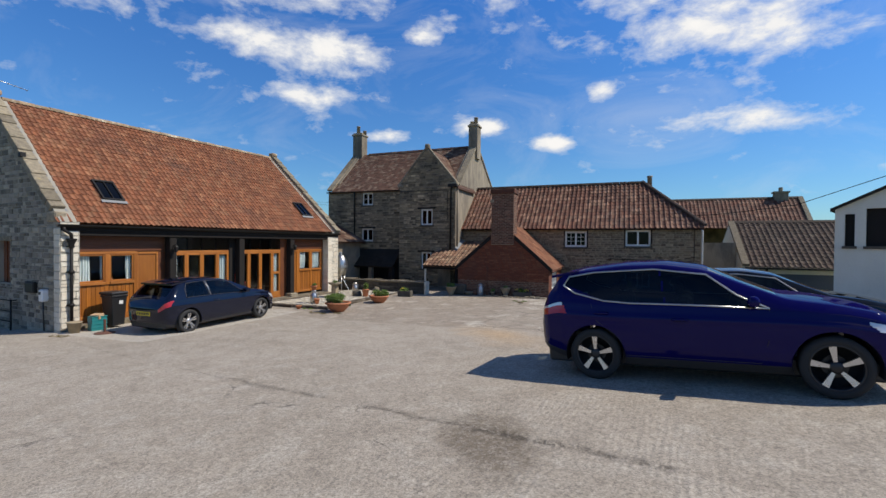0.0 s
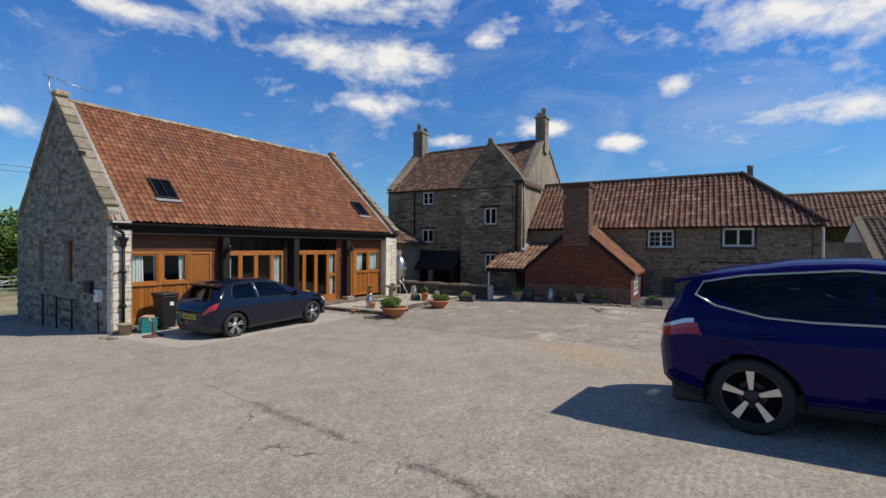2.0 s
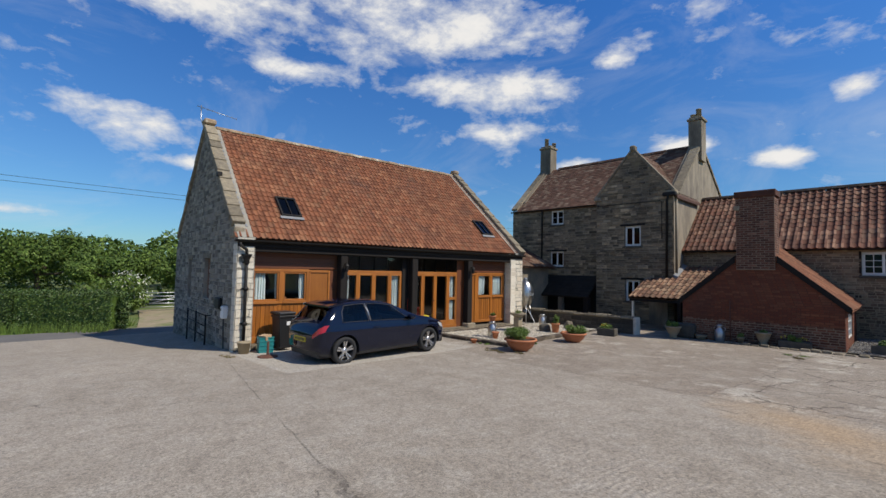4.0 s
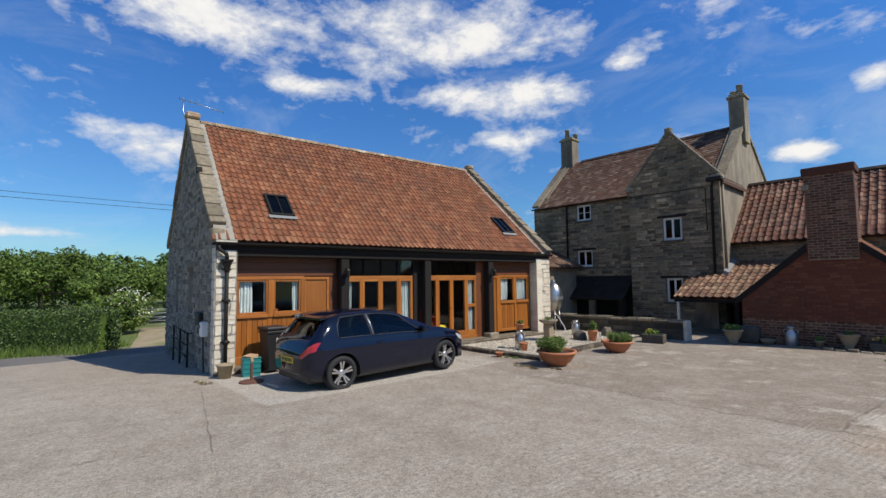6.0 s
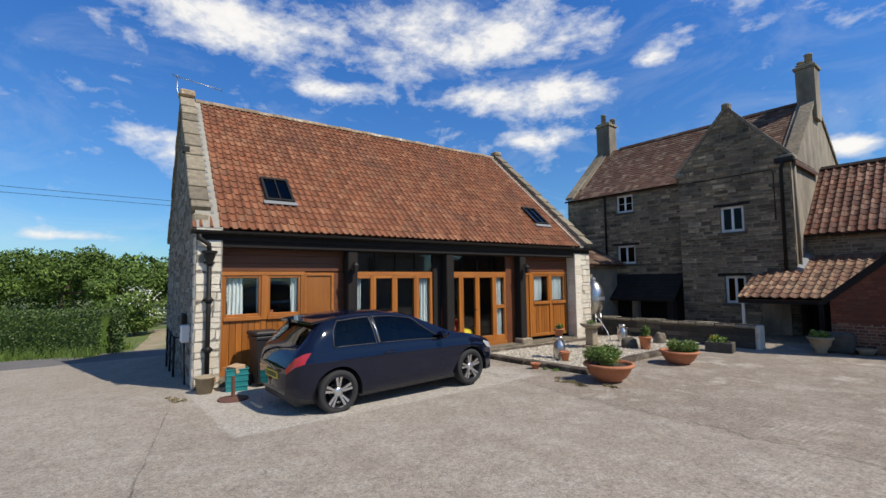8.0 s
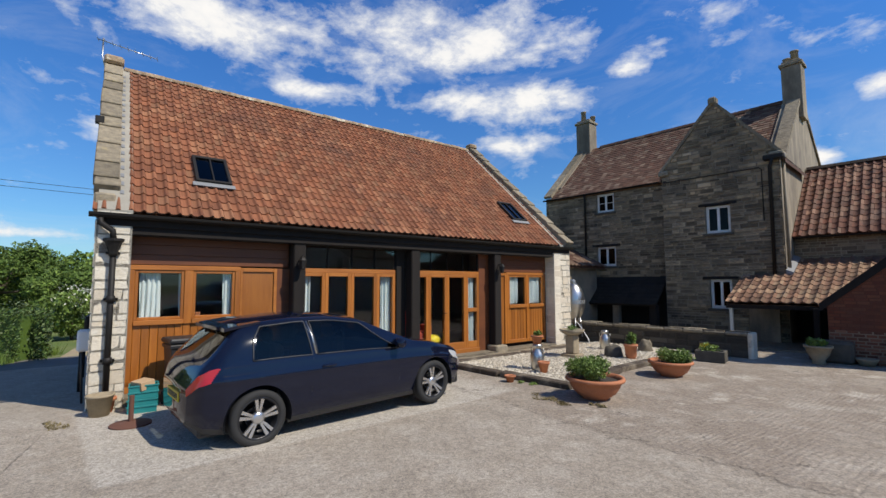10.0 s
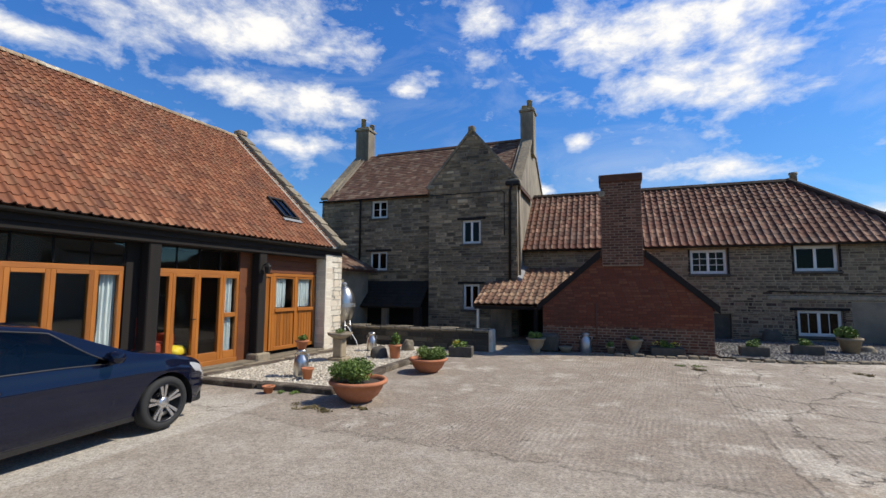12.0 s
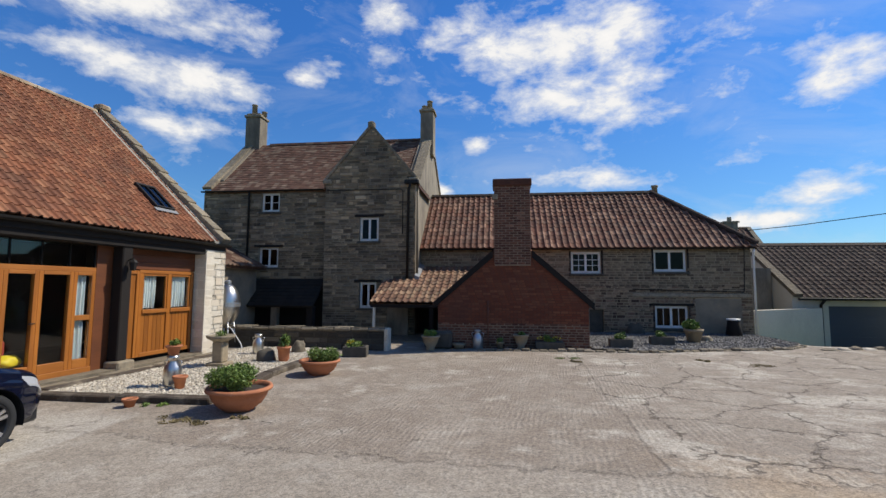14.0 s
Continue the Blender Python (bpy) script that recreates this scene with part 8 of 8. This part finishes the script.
lid = part("lid", box(B(), -0.36, 0.33, -0.31, 0.31, 0.95, 1.03, 0.025), BLACK_PLASTIC, wbin)
part("rim", box(B(), -0.30, 0.32, -0.30, 0.30, 0.88, 0.94, 0.012), BLACK_PLASTIC, wbin)
part("handle", tube(B(), [(-0.40, -0.24, 0.98), (-0.40, 0.24, 0.98)], 0.016, 8), BLACK_PLASTIC, wbin, smooth=True)
part("sticker", box(B(), 0.286, 0.294, -0.02, 0.12, 0.68, 0.78), WHITE_PLASTIC, wbin, "white sticker")
for sy in (-0.26, 0.26):
    part("wheel", lathe(B(), [(0.02, -0.025), (0.10, -0.025), (0.10, 0.025), (0.02, 0.025)], 18, Matrix.Translation((-0.2, sy, 0.10)) @ Matrix.Rotation(radians(90), 4, "X")), RUBBER, wbin)


def crate(x, y, z, rot):
    c = thing("plastic_crate", Matrix.Translation((x, y, z)) @ Matrix.Rotation(radians(rot), 4, "Z") @ Matrix.Scale(0.82, 4), "teal plastic recycling crate by the barn", "crate", "recycling crates")
    for a, b, p, q in ((-0.22, 0.22, -0.16, -0.145), (-0.22, 0.22, 0.145, 0.16), (-0.22, -0.205, -0.145, 0.145), (0.205, 0.22, -0.145, 0.145)):
        part("side", box(B(), a, b, p, q, 0.0, 0.24, 0.004), TEAL, c)
    part("base", box(B(), -0.205, 0.205, -0.145, 0.145, 0.0, 0.02), TEAL, c)
    for zz in (0.215, 0.10):
        part("rib", box(B(), -0.235, 0.235, -0.175, -0.161, zz, zz + 0.03, 0.004), TEAL, c)
        part("rib", box(B(), 0.221, 0.235, -0.16, 0.16, zz, zz + 0.03, 0.004), TEAL, c)
    return c


cz = lay(-13.72, 8.38)
crate(-13.72, 8.38, cz, 80)
crate(-13.72, 8.38, cz + 0.2, 84)
single("cardboard_piece", box(B(), -0.13, 0.13, -0.1, 0.1, 0, 0.12, 0.004), CARD, "crumpled brown cardboard in the top crate", "cardboard", Matrix.Translation((-13.72, 8.38, cz + 0.33)) @ Matrix.Rotation(0.4, 4, "Z") @ Matrix.Rotation(0.15, 4, "X"))
st = thing("iron_stand", Matrix.Translation((-13.0, 8.15, lay(-13.0, 8.15))), "rusty round iron base with a short tube", "stand")
part("base", lathe(B(), [(0.0, 0.0), (0.24, 0.0), (0.24, 0.02), (0.06, 0.05), (0.0, 0.05)], 24), RUSTY, st)
part("tube", lathe(B(), [(0.03, 0.04), (0.03, 0.38), (0.0, 0.38)], 12), RUSTY, st)
# charger, meter box and railing on the gable
mb = thing("meter_box", BARN @ Matrix.Translation((-0.06, 1.55, 0.08)), "black meter box fixed to the barn gable", "box")
part("case", box(B(), -0.03, 0.09, -0.28, 0.28, 0.0, 0.32, 0.015), IRON, mb)
part("rim", box(B(), -0.045, -0.03, -0.24, 0.24, 0.03, 0.29, 0.005), BLACK_PLASTIC, mb)
ev = thing("charging_unit", BARN @ Matrix.Translation((-0.12, 0.72, -0.12)), "white wall charging unit with cable", "charger")
part("case", box(B(), -0.05, 0.13, -0.1, 0.1, 0.0, 0.34, 0.03), WHITE_PLASTIC, ev)
part("socket", box(B(), -0.06, -0.05, -0.05, 0.05, 0.2, 0.28, 0.004), BLACK_PLASTIC, ev)
part("cable", tube(B(), [(0.02, 0, 0.0), (0.03, 0.0, -0.4), (0.05, 0.02, -0.82)], 0.018, 6), BLACK_PLASTIC, ev, smooth=True)
rl = thing("railing", BARN @ Matrix.Translation((-0.16, 2.5, -1.12)), "black iron railing along the barn gable", "railing")
for k, v in enumerate((0.0, 1.35, 2.7)):
    part("post", tube(B(), [(0, v, -0.15 - 0.08 * v), (0, v, 0.95)], 0.025, 8), IRON, rl, smooth=True)
for z in (0.92, 0.6, 0.3):
    part("rail", tube(B(), [(0, 0, z), (0, 2.7, z)], 0.016, 6), IRON, rl, smooth=True)
part("rail", tube(B(), [(0, 0, 0.92), (0.15, 0, 0.92)], 0.016, 6), IRON, rl, smooth=True)
lamp_box = thing("gable_bracket", BARN @ Matrix.Translation((-0.08, 2.0, 4.05)), "small dark bracket lamp high on the gable", "bracket")
part("case", box(B(), -0.06, 0.08, -0.07, 0.07, -0.06, 0.08, 0.01), IRON, lamp_box)
# inside the barn, seen through the glass
ch1 = thing("armchair", BARN @ Matrix.Translation((6.5, 1.2, -0.72)), "red upholstered armchair inside the barn", "chair")
part("seat", box(B(), -0.35, 0.35, -0.3, 0.35, 0.1, 0.45, 0.05), RED_CLOTH, ch1)
part("backrest", box(B(), -0.35, 0.35, 0.25, 0.45, 0.4, 0.95, 0.05), RED_CLOTH, ch1)
for s in (-0.42, 0.32):
    part("armrest", box(B(), s, s + 0.1, -0.3, 0.35, 0.1, 0.62, 0.03), RED_CLOTH, ch1)
rock_bag = B()
bmesh.ops.create_icosphere(rock_bag, subdivisions=3, radius=1)
for v in rock_bag.verts:
    k = 1 + 0.3 * noise.noise(v.co * 2.0)
    v.co = Vector((v.co.x * 0.24 * k, v.co.y * 0.16 * k, max(-0.5, v.co.z) * 0.13 * k))
single("yellow_bag", rock_bag, YELLOW, "crumpled yellow plastic bag inside the glass door", "bag", BARN @ Matrix.Translation((6.72, 0.60, -0.45)), smooth=True)
single("window_plant", lathe(B(), [(0.0, 0.0), (0.06, 0.0), (0.08, 0.12), (0.06, 0.12)], 12), TERRACOTTA, "small potted plant on the barn window sill", "plant pot", BARN @ Matrix.Translation((1.45, 0.5, 0.33)))

# ---- stones, bricks and tiles, laid last ----
for job in LATER:
    if job[0] == "tiles":
        lay_tiles(*job[1:])
    else:
        lay_stones(*job)
